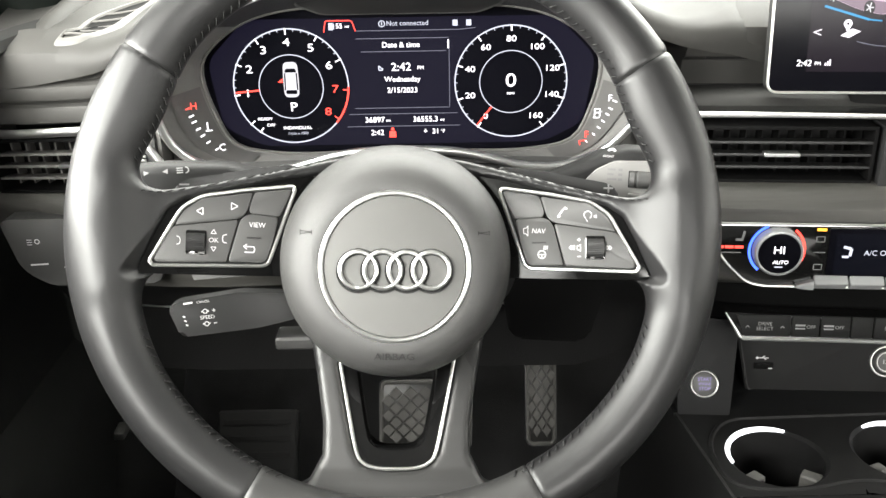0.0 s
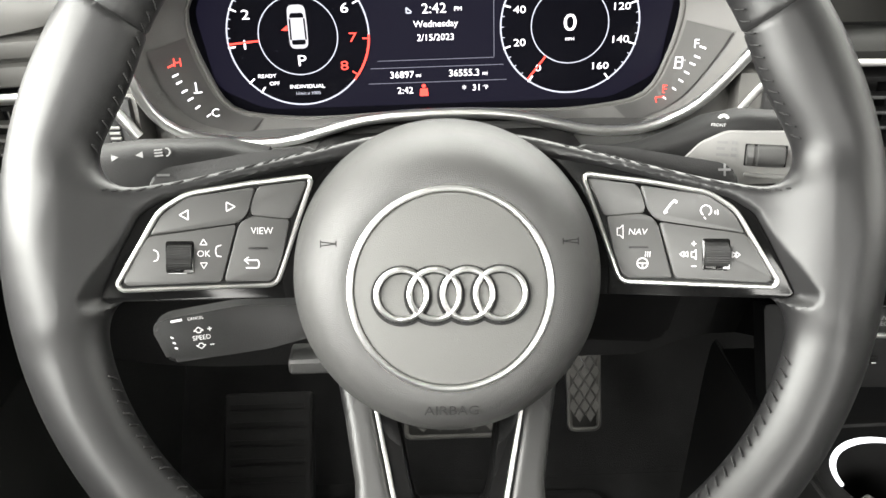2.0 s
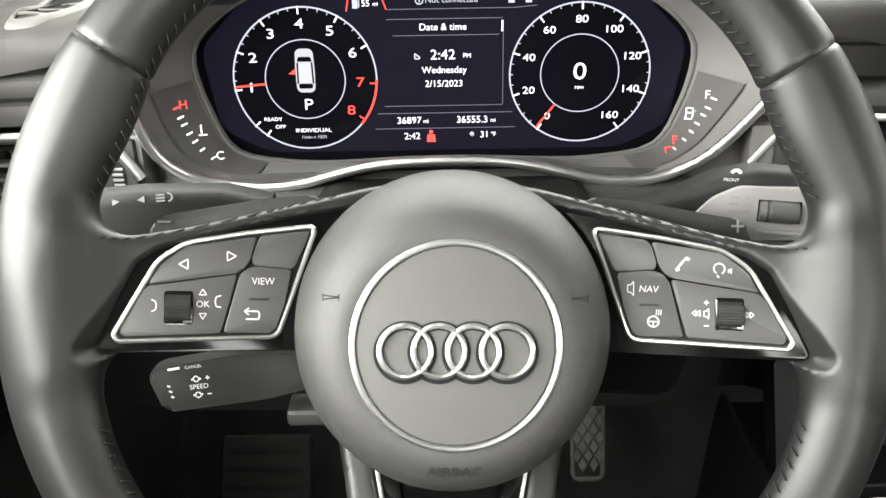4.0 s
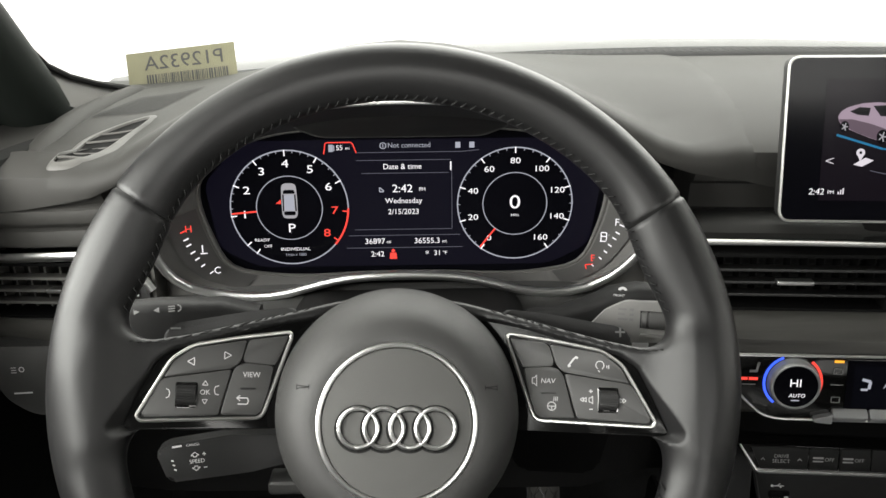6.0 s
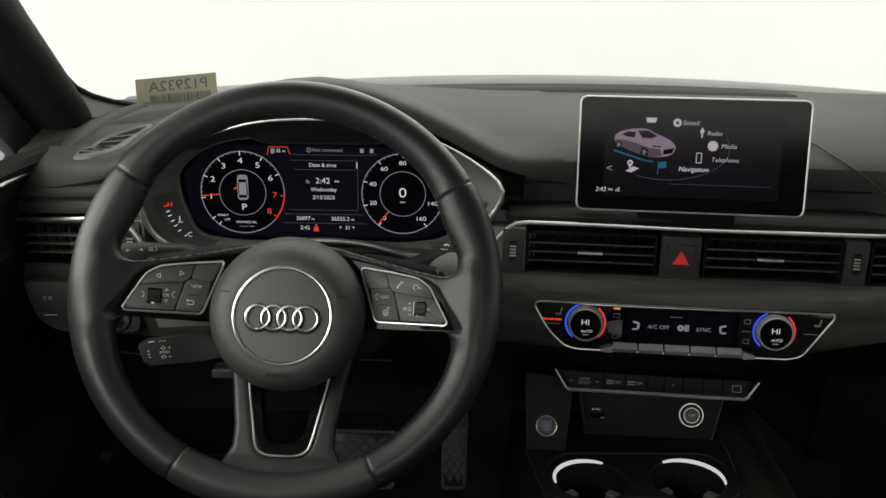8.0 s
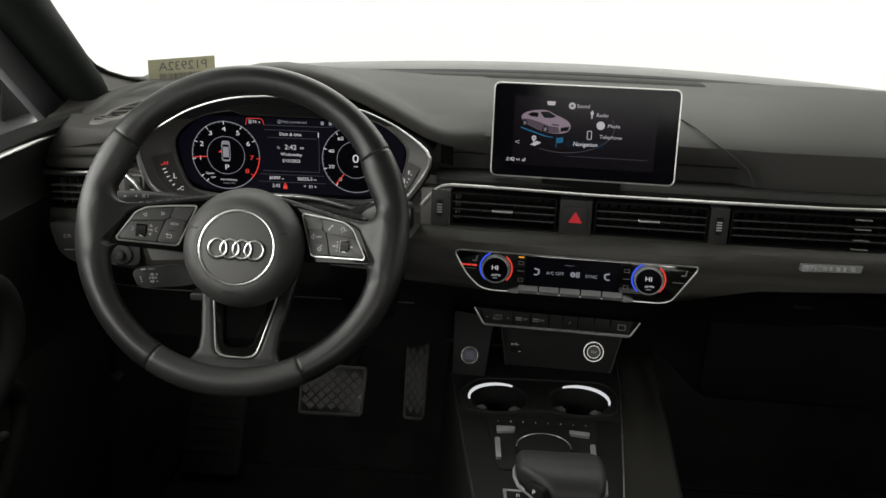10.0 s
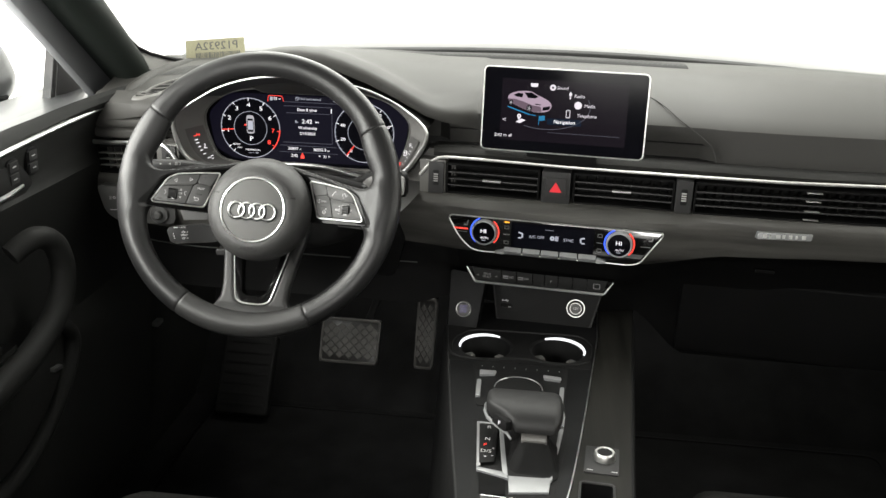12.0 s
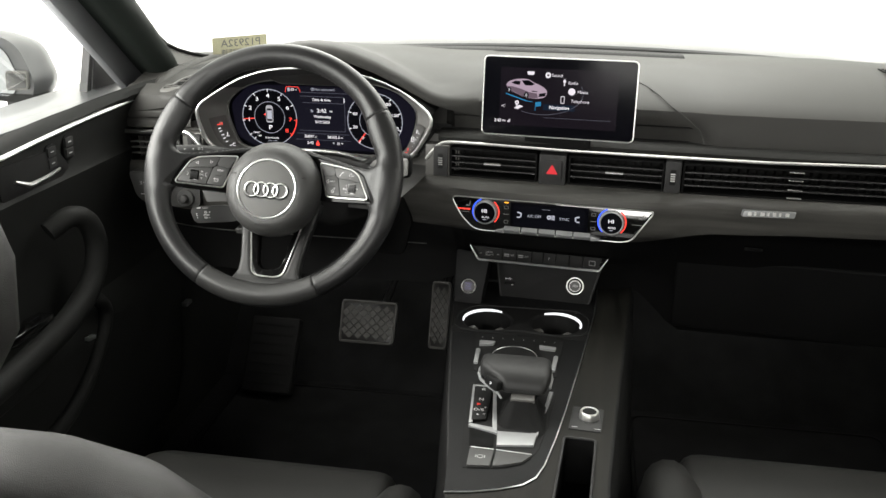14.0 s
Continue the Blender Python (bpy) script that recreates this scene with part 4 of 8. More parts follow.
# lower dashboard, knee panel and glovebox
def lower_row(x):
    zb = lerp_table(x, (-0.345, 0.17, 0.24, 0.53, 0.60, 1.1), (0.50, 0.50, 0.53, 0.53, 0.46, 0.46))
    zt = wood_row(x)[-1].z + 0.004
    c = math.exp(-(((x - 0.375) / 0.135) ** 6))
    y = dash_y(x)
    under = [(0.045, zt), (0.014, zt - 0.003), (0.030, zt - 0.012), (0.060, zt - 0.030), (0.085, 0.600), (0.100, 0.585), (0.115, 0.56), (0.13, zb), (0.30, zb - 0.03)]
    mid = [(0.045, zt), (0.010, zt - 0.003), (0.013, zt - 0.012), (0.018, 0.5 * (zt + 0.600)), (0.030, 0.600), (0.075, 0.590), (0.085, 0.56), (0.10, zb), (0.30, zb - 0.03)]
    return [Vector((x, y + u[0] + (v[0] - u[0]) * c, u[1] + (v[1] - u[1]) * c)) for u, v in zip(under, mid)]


part("knee_panel", loft(bmesh.new(), [lower_row(x) for x in xs if x < 0.26]), RUBBER, dash, "dark driver's knee panel")
# rest of the lower dash in VOID: its near-black carries the under-dash shade
part("lower_panel", loft(bmesh.new(), [lower_row(x) for x in xs if x > 0.2585 - 0.04]), VOID, dash, "lower dash panels with under-dash shade in their near-black colour")
bm = bmesh.new()
tube(bm, [Vector((x, dash_y(x) + 0.098, 0.587)) for x in [-0.33 + 0.5 * k / 20 for k in range(21)]], 0.0015, False, 6)
part("knee_panel_joint", bm, SILVER, dash)
# lid in the same VOID, footwell shade included in the colour
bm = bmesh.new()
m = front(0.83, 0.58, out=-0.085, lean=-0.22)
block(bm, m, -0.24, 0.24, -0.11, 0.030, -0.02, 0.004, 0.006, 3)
part("glovebox_lid", bm, VOID, dash, "glovebox lid with under-dash shade in its near-black colour")
bm = bmesh.new()
block(bm, front(0.70, 0.640, out=-0.062), -0.014, 0.014, -0.0025, 0.0025, -0.004, 0.005, 0.001)
part("glovebox_latch", bm, GLOSS, dash)

# instrument binnacle
BASE = [(0.135, 0.7480), (0.115, 0.7455), (0.092, 0.7475), (0.060, 0.7575), (0.035, 0.7620), (0.0, 0.7630)]
LOOP = [(0.0, 0.8985), (0.06, 0.8955), (0.11, 0.884), (0.15, 0.866), (0.182, 0.8465), (0.1995, 0.829), (0.1935, 0.810), (0.181, 0.789), (0.166, 0.767), (0.151, 0.7545)] + BASE
LOOP_LEFT = [(0.0, 0.8985), (0.06, 0.8950), (0.11, 0.8800), (0.14, 0.8640), (0.168, 0.8465), (0.1845, 0.834), (0.1880, 0.818), (0.1845, 0.796), (0.1800, 0.777), (0.1700, 0.7620), (0.1550, 0.7520)] + BASE
HOLE = [(0.0, 0.8690), (0.06, 0.8690), (0.10, 0.8660), (0.132, 0.855), (0.157, 0.834), (0.163, 0.821), (0.160, 0.800), (0.153, 0.780), (0.146, 0.763), (0.134, 0.7540), (0.11, 0.7505), (0.09, 0.7490), (0.060, 0.7500), (0.035, 0.7515), (0.0, 0.7520)]


def whole(half, other):
    return half + [(-x, z) for x, z in other[-2:0:-1]]


def smooth_loop(pts, n=2):
    for _ in range(n):
        out = []
        for (a, b), (c, d) in zip(pts, pts[1:] + pts[:1]):
            out += [(a * 0.75 + c * 0.25, b * 0.75 + d * 0.25), (a * 0.25 + c * 0.75, b * 0.25 + d * 0.75)]
        pts = out
    return pts


def loop_y(z, x=0.0):
    return 0.668 - 0.022 * (z - 0.75) / 0.15 - 0.018 * max(0, (abs(x) - 0.15) / 0.05)


outer = smooth_loop(whole(LOOP, LOOP_LEFT))
inner = smooth_loop(whole(HOLE, HOLE))


def by_angle(pts, n=128):
    cx, cz = 0.0, 0.808
    ang = sorted((math.atan2(z - cz, x - cx), x, z) for x, z in pts)
    a = np.array([q[0] for q in ang])
    out = []
    for k in range(n):
        t = -math.pi + math.tau * k / n
        out.append((float(np.interp(t, a, [q[1] for q in ang], period=math.tau)), float(np.interp(t, a, [q[2] for q in ang], period=math.tau))))
    return out


outer, inner = by_angle(outer), by_angle(inner)
rows = []
for f, push in ((-0.06, 0.004), (0.0, 0.0), (0.05, -0.002), (0.3, 0.002), (0.65, 0.004), (0.95, 0.001), (1.0, 0.0), (1.03, 0.004)):
    rows.append([Vector((ix + (ox - ix) * f, 0.704 + (loop_y(oz, ox) - 0.704) * max(0, f) + push, iz + (oz - iz) * f)) for (ix, iz), (ox, oz) in zip(inner, outer)])
# above z 0.858 the surround turns DARK to paint in the hood's shade
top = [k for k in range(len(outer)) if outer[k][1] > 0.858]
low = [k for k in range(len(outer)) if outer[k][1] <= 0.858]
cut = [k for k in low if (k - 1) % len(outer) in top][0]
low = [(cut - 1 + k) % len(outer) for k in range(len(low) + 2)]
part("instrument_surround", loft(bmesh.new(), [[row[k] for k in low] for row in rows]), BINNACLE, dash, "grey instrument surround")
part("upper_surround", loft(bmesh.new(), [[row[k] for k in top] for row in rows]), DARK, dash, "upper band of the surround, hood shade put into its dark colour")
bm = bmesh.new()
tube(bm, [Vector((x, loop_y(z, x) - 0.0035, z)) for x, z in outer], [0.0014 + 0.0021 * max(0.0, min(1.0, (0.850 - z) / 0.05)) for x, z in outer], True, 10)
part("surround_trim", bm, CHROME, dash, "thin chrome line round the instruments")
bm = bmesh.new()
tube(bm, [Vector((x * 0.995, 0.7025, z)) for x, z in inner], 0.0012, True, 6)
part("inner_trim", bm, FASCIA, dash)


def cone(a_deg, f, lift=0.0012):
    """A point of the surround by its bearing from the middle and its share of the way out."""
    t = (radians(a_deg) + math.pi) / math.tau * 128
    i = int(t) % 128
    u = t - int(t)
    j = (i + 1) % 128
    ix, iz = inner[i][0] * (1 - u) + inner[j][0] * u, inner[i][1] * (1 - u) + inner[j][1] * u
    ox, oz = outer[i][0] * (1 - u) + outer[j][0] * u, outer[i][1] * (1 - u) + outer[j][1] * u
    return Vector((ix + (ox - ix) * f, 0.704 + (loop_y(oz, ox) - 0.704) * f - lift - 0.002, iz + (oz - iz) * f))


# cowl over the instruments, flowing into the dash top
def pad_z(x, y):
    left = lerp_table(x, (-0.35, -0.20, -0.02), (1, 0.8, 0))
    k = pad_shift(x)
    ys, zs = [], []
    for yy, z in PAD[:11][::-1]:
        ys.append(yy + k * max(0, min(1, (1.0 - yy) / 0.3)))
        zs.append(z - 0.026 * left * max(0, min(1, (z - 0.82) / 0.06)) - left_drop(x) * max(0, min(1, (0.875 - z) / 0.03)))
    return lerp_table(y, ys, zs)


def blend(a, b, k=0.010):
    m = max(a, b)
    return m + k * math.log(math.exp((a - m) / k) + math.exp((b - m) / k))


up = sorted([(x, z) for x, z in smooth_loop(whole(LOOP, LOOP_LEFT)) if z > 0.815])


def hood_z(x, y):
    peak = lerp_table(y, (0.66, 0.70, 0.76, 0.82, 0.90, 0.99, 1.05), (0.900, 0.917, 0.921, 0.917, 0.902, 0.872, 0.84))
    half = lerp_table(y, (0.66, 0.70, 0.76, 0.82, 0.90, 1.05), (0.222, 0.235, 0.26, 0.30, 0.36, 0.42))
    bell = lerp_table(y, (0.66, 0.76, 0.85), (0.0, 0.5, 1.0))
    u = min(1.0, abs(x) / half)
    return 0.80 + (peak - 0.80) * (bell * math.cos(u * math.pi / 2) ** 0.9 + (1 - bell) * max(0.0, 1 - u ** 2.3) ** 0.62)


def edge_z(x):
    if x < -0.19:
        return lerp_table(-x, (0.19, 0.205, 0.226, 0.276, 0.335, 0.36), (0.849, 0.839, 0.830, 0.8215, 0.8125, 0.809))
    return lerp_table(abs(x), (0.0, 0.035, 0.065, 0.107, 0.148, 0.190, 0.214, 0.240, 0.272, 0.32), (0.916, 0.913, 0.906, 0.891, 0.872, 0.849, 0.8405, 0.835, 0.831, 0.829))


def edge_y(x):
    if x < 0:
        return lerp_table(-x, (0.0, 0.15, 0.20, 0.24, 0.28, 0.32, 0.36), (0.655, 0.652, 0.650, 0.653, 0.662, 0.676, 0.694))
    return lerp_table(x, (0.0, 0.15, 0.20, 0.27, 0.40), (0.655, 0.652, 0.656, 0.642 + dash_y(0.27) - 0.606, 0.642 + dash_y(0.40) - 0.606))


cols = [-0.338 + 0.678 * k / 136 for k in range(137)]
HOOD = ((0.026, 0.006), (0.006, 0.0010), (0.0, 0.0), (-0.0012, 0.002), (-0.0015, 0.006), (0.0, 0.011), (0.004, 0.0155), (0.010, 0.0185))
FLAT = ((0.026, -0.004), (0.006, -0.0015), (0.0, -0.001), (-0.0004, 0.006), (-0.0004, 0.014), (0.0008, 0.0235), (0.008, 0.0295), (0.028, 0.0385))
rows = [[] for k in range(20)]
for x in cols:
    w = min(1, max(0, (abs(x) - 0.20) / 0.09))
    w = w * w * (3 - 2 * w)
    e, ey = edge_z(x), edge_y(x)
    for k, ((a, b), (c, d)) in enumerate(zip(HOOD, FLAT)):
        fade = min(1, max(0, x - 0.255) / 0.06)
        rows[k].append(Vector((x, ey + a + (c - a) * w + 0.005 * fade, e + b + (d - b) * w - 0.0012 * w - 0.009 * fade)))
    for k, q in enumerate((0.0, 0.05, 0.11, 0.18, 0.26, 0.35, 0.44, 0.54, 0.64, 0.75, 0.87, 1.0)):
        y = ey + 0.044 + q * (0.985 - ey - 0.044)
        plateau = e + 0.021 - 0.01 * w - 0.16 * max(0, y - 0.69)
        z = max(blend(hood_z(x, y), pad_z(x, y) + 0.0015), blend(plateau, pad_z(x, y) - 0.004, 0.006))
        rows[8 + k].append(Vector((x, y, z - 0.008 * min(1, max(0, x - 0.255) / 0.06))))
COWL = rows
part("cowl", loft(bmesh.new(), rows), SOFT, dash, "soft charcoal hood over the instruments")
lip = []
for k in range(61):
    x = -0.196 + 0.392 * k / 60
    z = float(np.interp(x, [q[0] for q in up], [q[1] for q in up]))
    lip.append(Vector((x, loop_y(z, x) - 0.001, z + 0.001)))
# near-black sheet between lip and cowl stands in for the shade there
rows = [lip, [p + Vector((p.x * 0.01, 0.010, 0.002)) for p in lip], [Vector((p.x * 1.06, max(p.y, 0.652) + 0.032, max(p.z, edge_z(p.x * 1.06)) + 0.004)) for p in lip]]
part("cowl_recess", loft(bmesh.new(), rows), VOID, dash, "near-black sheet painted as the shade under the hood")
visor = axes((0.0, 0.6985, 0.8640), (1, 0, 0), (0, -0.80, 1))
V = [(-0.062, 0.0), (0.062, 0.0), (0.084, 0.0125), (0.074, 0.0370), (-0.074, 0.0370), (-0.084, 0.0125)]
part("visor_frame", prism(bmesh.new(), rounded(V, 0.006), visor, -0.008, 0.002, 0.0012), BUTTON, dash)
part("visor_panel", prism(bmesh.new(), rounded([(x * 0.965, 0.0015 + z * 0.95) for x, z in V], 0.005), visor, -0.002, 0.0024, 0.0004), VISOR, dash, "smoked dark visor panel")

# demister grille on the driver's side of the dash top
LENS = [(-0.2570, 0.6690), (-0.2515, 0.6800), (-0.2485, 0.6980), (-0.2450, 0.7160), (-0.2330, 0.7310), (-0.2190, 0.7430), (-0.2030, 0.7480), (-0.2060, 0.7330), (-0.2140, 0.7180), (-0.2225, 0.7010), (-0.2275, 0.6850), (-0.2360, 0.6700), (-0.2480, 0.6670)]
LENS = smooth_loop(LENS)
mx, my = sum(p[0] for p in LENS) / len(LENS), sum(p[1] for p in LENS) / len(LENS)


def cowl_z(x, y):
    """Height of the soft dash top over the driver's corner."""
    u = min(135.999, max(0.0, (x - cols[0]) / (cols[1] - cols[0])))
    i = int(u)
    zs = [lerp_table(y, [r[k].y for r in COWL[4:]], [r[k].z for r in COWL[4:]]) for k in (i, i + 1)]
    return zs[0] + (zs[1] - zs[0]) * (u - i)


def lens_ring(grow, lift):
    out = []
    for x, y in LENS:
        d = Vector((x - mx, y - my))
        p = Vector((x, y)) + d.normalized() * grow
        p.y = max(p.y, edge_y(p.x) + 0.0085 - grow * 0.35)
        out.append(Vector((p.x, p.y, cowl_z(p.x, p.y) + lift)))
    return out


part("demister_frame", loft(bmesh.new(), [lens_ring(0.0085, -0.0010), lens_ring(0.0060, 0.0014), lens_ring(0.0030, 0.0026), lens_ring(0.0008, 0.0026), lens_ring(0.0, 0.0020), lens_ring(-0.0006, -0.001)], True), FASCIA, dash, "smooth grey rim of the demister outlet")
bm = bmesh.new()
ring = lens_ring(0.0, 0.0007)
mid = bm.verts.new((mx, my, cowl_z(mx, my) + 0.0007))
vs = [bm.verts.new(p) for p in ring]
for i in range(len(vs)):
    bm.faces.new((vs[i], vs[(i + 1) % len(vs)], mid))
part("demister_hole", bm, VOID, dash)
for y in (0.6745, 0.686, 0.698, 0.711, 0.725):
    hits = []
    for (x0, y0), (x1, y1) in zip(LENS, LENS[1:] + LENS[:1]):
        if (y0 - y) * (y1 - y) < 0:
            hits.append(x0 + (x1 - x0) * (y - y0) / (y1 - y0))
    a, b = min(hits), max(hits)
    bm = bmesh.new()
    tube(bm, [Vector((a + (b - a) * q, y, cowl_z(a + (b - a) * q, y) + 0.0010)) for q in (0.02, 0.25, 0.5, 0.75, 0.98)], 0.0011, False, 6)
    part("demister_slat", bm, FASCIA, dash)
bm = bmesh.new()
tube(bm, [Vector((x, pad_row(x)[10].y - 0.0004, 0.8250 - 1.25 * left_drop(x) - 0.002)) for x in [-0.338 + 0.125 * k / 8 for k in range(9)]], 0.0022, False, 6)
part("pad_joint", bm, BLACK, dash)
ROLL = spline([(-0.2900, 0.703), (-0.2810, 0.738), (-0.2720, 0.785), (-0.2630, 0.830), (-0.2570, 0.880), (-0.2540, 0.915)], 5)
bm = bmesh.new()
tube(bm, [Vector((x, y, cowl_z(x, y) - lerp_table(y, (0.703, 0.730, 0.760, 0.88, 0.915), (0.0150, 0.0070, 0.0050, 0.0050, 0.0120)))) for x, y in [(p[0], p[1]) for p in ROLL]], [0.0135 - 0.0040 * k / (len(ROLL) - 1) for k in range(len(ROLL))], False, 14)
part("corner_roll", bm, SOFT, dash, "soft padded roll along the foot of the pillar")
# windscreen vent and speaker grilles
bm = bmesh.new()
for k in range(60):
    x = 0.10 + k * 0.0082
    block(bm, pose(x, 0.93 + 0.03 * math.sin((k / 59) * math.pi), 0.8965), -0.0012, 0.0012, -0.014, 0.014, -0.001, 0.0014, 0)
tagged(part("screen_vent", bm, BLACK, dash), kind="stuff")
bm = bmesh.new()
loft(bm, [[Vector((x, 0.905 + 0.03 * math.sin((x - 0.09) / 0.5 * math.pi) + dy, z)) for dy, z in ((-0.004, 0.8955), (0.0, 0.8978), (0.05, 0.8975), (0.06, 0.893))] for x in [0.09 + 0.5 * k / 20 for k in range(21)]])
part("screen_vent_tray", bm, BLACK, dash)
bm = bmesh.new()
for j in range(16):
    x = -0.246 + j * 0.0036
    loft(bm, [[Vector((x + dx + 0.45 * (y - 0.80), y, cowl_z(x + dx + 0.45 * (y - 0.80), y) + 0.0008)) for y in (0.770, 0.785, 0.800, 0.815, 0.830)] for dx in (-0.0009, 0.0009)])
for i in range(9):
    for j in range(14):
        block(bm, pose(0.93 + (j - 7) * 0.006, 0.80 + (i - 4) * 0.010, 0.8970, -4, 0, 0), -0.0008, 0.0008, -0.004, 0.004, -0.001, 0.0012, 0)
tagged(part("speaker_grille", bm, BLACK, dash), kind="stuff")

# ---- instrument display ----
display = thing("instrument_display", "lit digital instrument display with two round dials", "instrument cluster", (0, 0.72, 0.75))
CL = axes((0.0, 0.7135, 0.0), (1, 0, 0), (0, 0, 1))
part("display_glass", prism(bmesh.new(), [(x * 1.04, 0.81 + (z - 0.81) * 1.05) for x, z in inner][::-1], CL, -0.02, 0.0), SCREEN, display)
bm = bmesh.new()
flat_poly(bm, CL, rounded([(-0.150, 0.770), (-0.118, 0.7535), (0.118, 0.7535), (0.150, 0.770), (0.158, 0.825), (0.125, 0.858), (-0.125, 0.858), (-0.158, 0.825)], 0.01), 0.0006)
part("lit_area", bm, CLUSTER, display, smooth=False)
H1, H2 = 0.0012, 0.0016


def dial(cx, cz, r):
    bm = bmesh.new()
    flat_arc(bm, CL, cx, cz, r * 0.978, r, 0, 360, H1, 96)
    flat_arc(bm, CL, cx, cz, r * 0.545, r * 0.56, 0, 360, H1, 64)
    part("dial_ring", bm, W_DIM, display, smooth=False)
    bm = bmesh.new()
    flat_poly(bm, CL, circle(cx, cz, r * 0.977, 64), 0.0009)
    part("dial_face", bm, SCREEN, display, smooth=False)


def ticks(cx, cz, r, angles, long, mat, w):
    for a in angles:
        bm = bmesh.new()
        c, s = math.cos(radians(a)), math.sin(radians(a))
        flat_bar(bm, CL, cx + c * (r - long), cz + s * (r - long), cx + c * r, cz + s * r, w, H2)
        part("dial_tick", bm, mat, display, smooth=False)


RA, RB = (-0.0915, 0.8035, 0.0475), (0.0890, 0.8045, 0.0465)
dial(*RA)
dial(*RB)
ta = lambda v: 92 - (v - 4) * 32.0
ticks(*RA, [ta(v) for v in (1, 2, 3, 4, 5, 6)] + [221, 233], 0.0050, W_ON, 0.0010)
ticks(*RA, [ta(v + 0.25 * k) for v in (1, 2, 3, 4, 5) for k in (1, 2, 3)], 0.0026, W_DIM, 0.0006)
ticks(*RA, [ta(7), ta(8)], 0.0050, RED_ON, 0.0010)
bm = bmesh.new()
flat_arc(bm, CL, RA[0], RA[1], RA[2] * 0.972, RA[2] * 1.003, ta(8.15), ta(6.9), H2)
part("red_zone", bm, RED_ON, display, smooth=False)
for v in range(1, 9):
    lettering(str(v), CL, RA[0] + 0.0362 * math.cos(radians(ta(v))), RA[1] + 0.0362 * math.sin(radians(ta(v))), 0.0090, RED_ON if v > 6 else W_ON, display, H2, wide=1.35)
tb = lambda v: 90 - (v - 80) / 20 * 36
ticks(*RB, [tb(v) for v in range(0, 161, 20)], 0.0050, W_ON, 0.0010)
ticks(*RB, [tb(v) for v in range(5, 160, 5) if v % 20], 0.0026, W_DIM, 0.0006)
for v in range(0, 161, 20):
    lettering(str(v), CL, RB[0] + 0.0352 * math.cos(radians(tb(v))), RB[1] + 0.0352 * math.sin(radians(tb(v))), 0.0068, W_ON, display, H2, wide=1.25)
for (cx, cz, r), a in ((RA, 185), (RB, 232)):
    bm = bmesh.new()
    c, s = math.cos(radians(a)), math.sin(radians(a))
    flat_bar(bm, CL, cx + c * r * 0.55, cz + s * r * 0.55, cx + c * r * 0.98, cz + s * r * 0.98, 0.0013, 0.0021)
    part("needle", bm, RED_ON, display, smooth=False)
lettering("0", CL, RB[0], RB[1] + 0.001, 0.0160, W_ON, display, H2, wide=1.2)
lettering("MPH", CL, RB[0], RB[1] - 0.0095, 0.0030, W_ON, display, H2)
lettering("P", CL, RA[0] + 0.001, RA[1] - 0.0170, 0.0105, W_ON, display, H2, wide=1.2)
lettering("INDIVIDUAL", CL, RA[0] + 0.003, RA[1] - 0.0345, 0.0038, W_ON, display, H2, wide=1.15)
lettering("1/min x 1000", CL, RA[0] + 0.003, RA[1] - 0.0392, 0.0032, W_DIM, display, H2)
lettering("READY", CL, RA[0] - 0.0235, RA[1] - 0.0265, 0.0036, W_ON, display, H2, wide=1.1)
lettering("OFF", CL, RA[0] - 0.0190, RA[1] - 0.0318, 0.0036, W_ON, display, H2, wide=1.1)
cx, cz = RA[0] + 0.0003, RA[1] + 0.0060
bm = bmesh.new()
flat_poly(bm, CL, rounded([(cx - 0.0060, cz - 0.0145), (cx + 0.0060, cz - 0.0145), (cx + 0.0064, cz), (cx + 0.0058, cz + 0.0145), (cx - 0.0058, cz + 0.0145), (cx - 0.0064, cz)], 0.004), H2)
part("car_symbol", bm, GREYCAR, display, smooth=False)
bm = bmesh.new()
flat_poly(bm, CL, rounded([(cx - 0.0050, cz + 0.0060), (cx + 0.0050, cz + 0.0060), (cx + 0.0040, cz + 0.0092), (cx - 0.0040, cz + 0.0092)], 0.0012), 0.0019)
flat_poly(bm, CL, rounded([(cx - 0.0045, cz - 0.0118), (cx + 0.0045, cz - 0.0118), (cx + 0.0046, cz - 0.0085), (cx - 0.0046, cz - 0.0085)], 0.0012), 0.0019)
part("car_symbol_glass", bm, SCREEN, display, smooth=False)
bm = bmesh.new()
flat_poly(bm, CL, rounded([(cx - 0.0040, cz - 0.0080), (cx + 0.0040, cz - 0.0080), (cx + 0.0036, cz + 0.0050), (cx - 0.0036, cz + 0.0050)], 0.0012), 0.0019)
part("car_symbol_roof", bm, W_DIM, display, smooth=False)
bm = bmesh.new()
for q in (-1, 1):
    flat_bar(bm, CL, cx + q * 0.0050, cz - 0.0085, cx + q * 0.0047, cz + 0.0055, 0.0011, 0.0019)
part("car_symbol_side", bm, SCREEN, display, smooth=False)
bm = bmesh.new()
flat_poly(bm, CL, [(cx - 0.0110, cz - 0.0020), (cx - 0.0068, cz + 0.0012), (cx - 0.0068, cz - 0.0024)], H2)
part("door_warning", bm, RED_ON, display, smooth=False)
bm = bmesh.new()
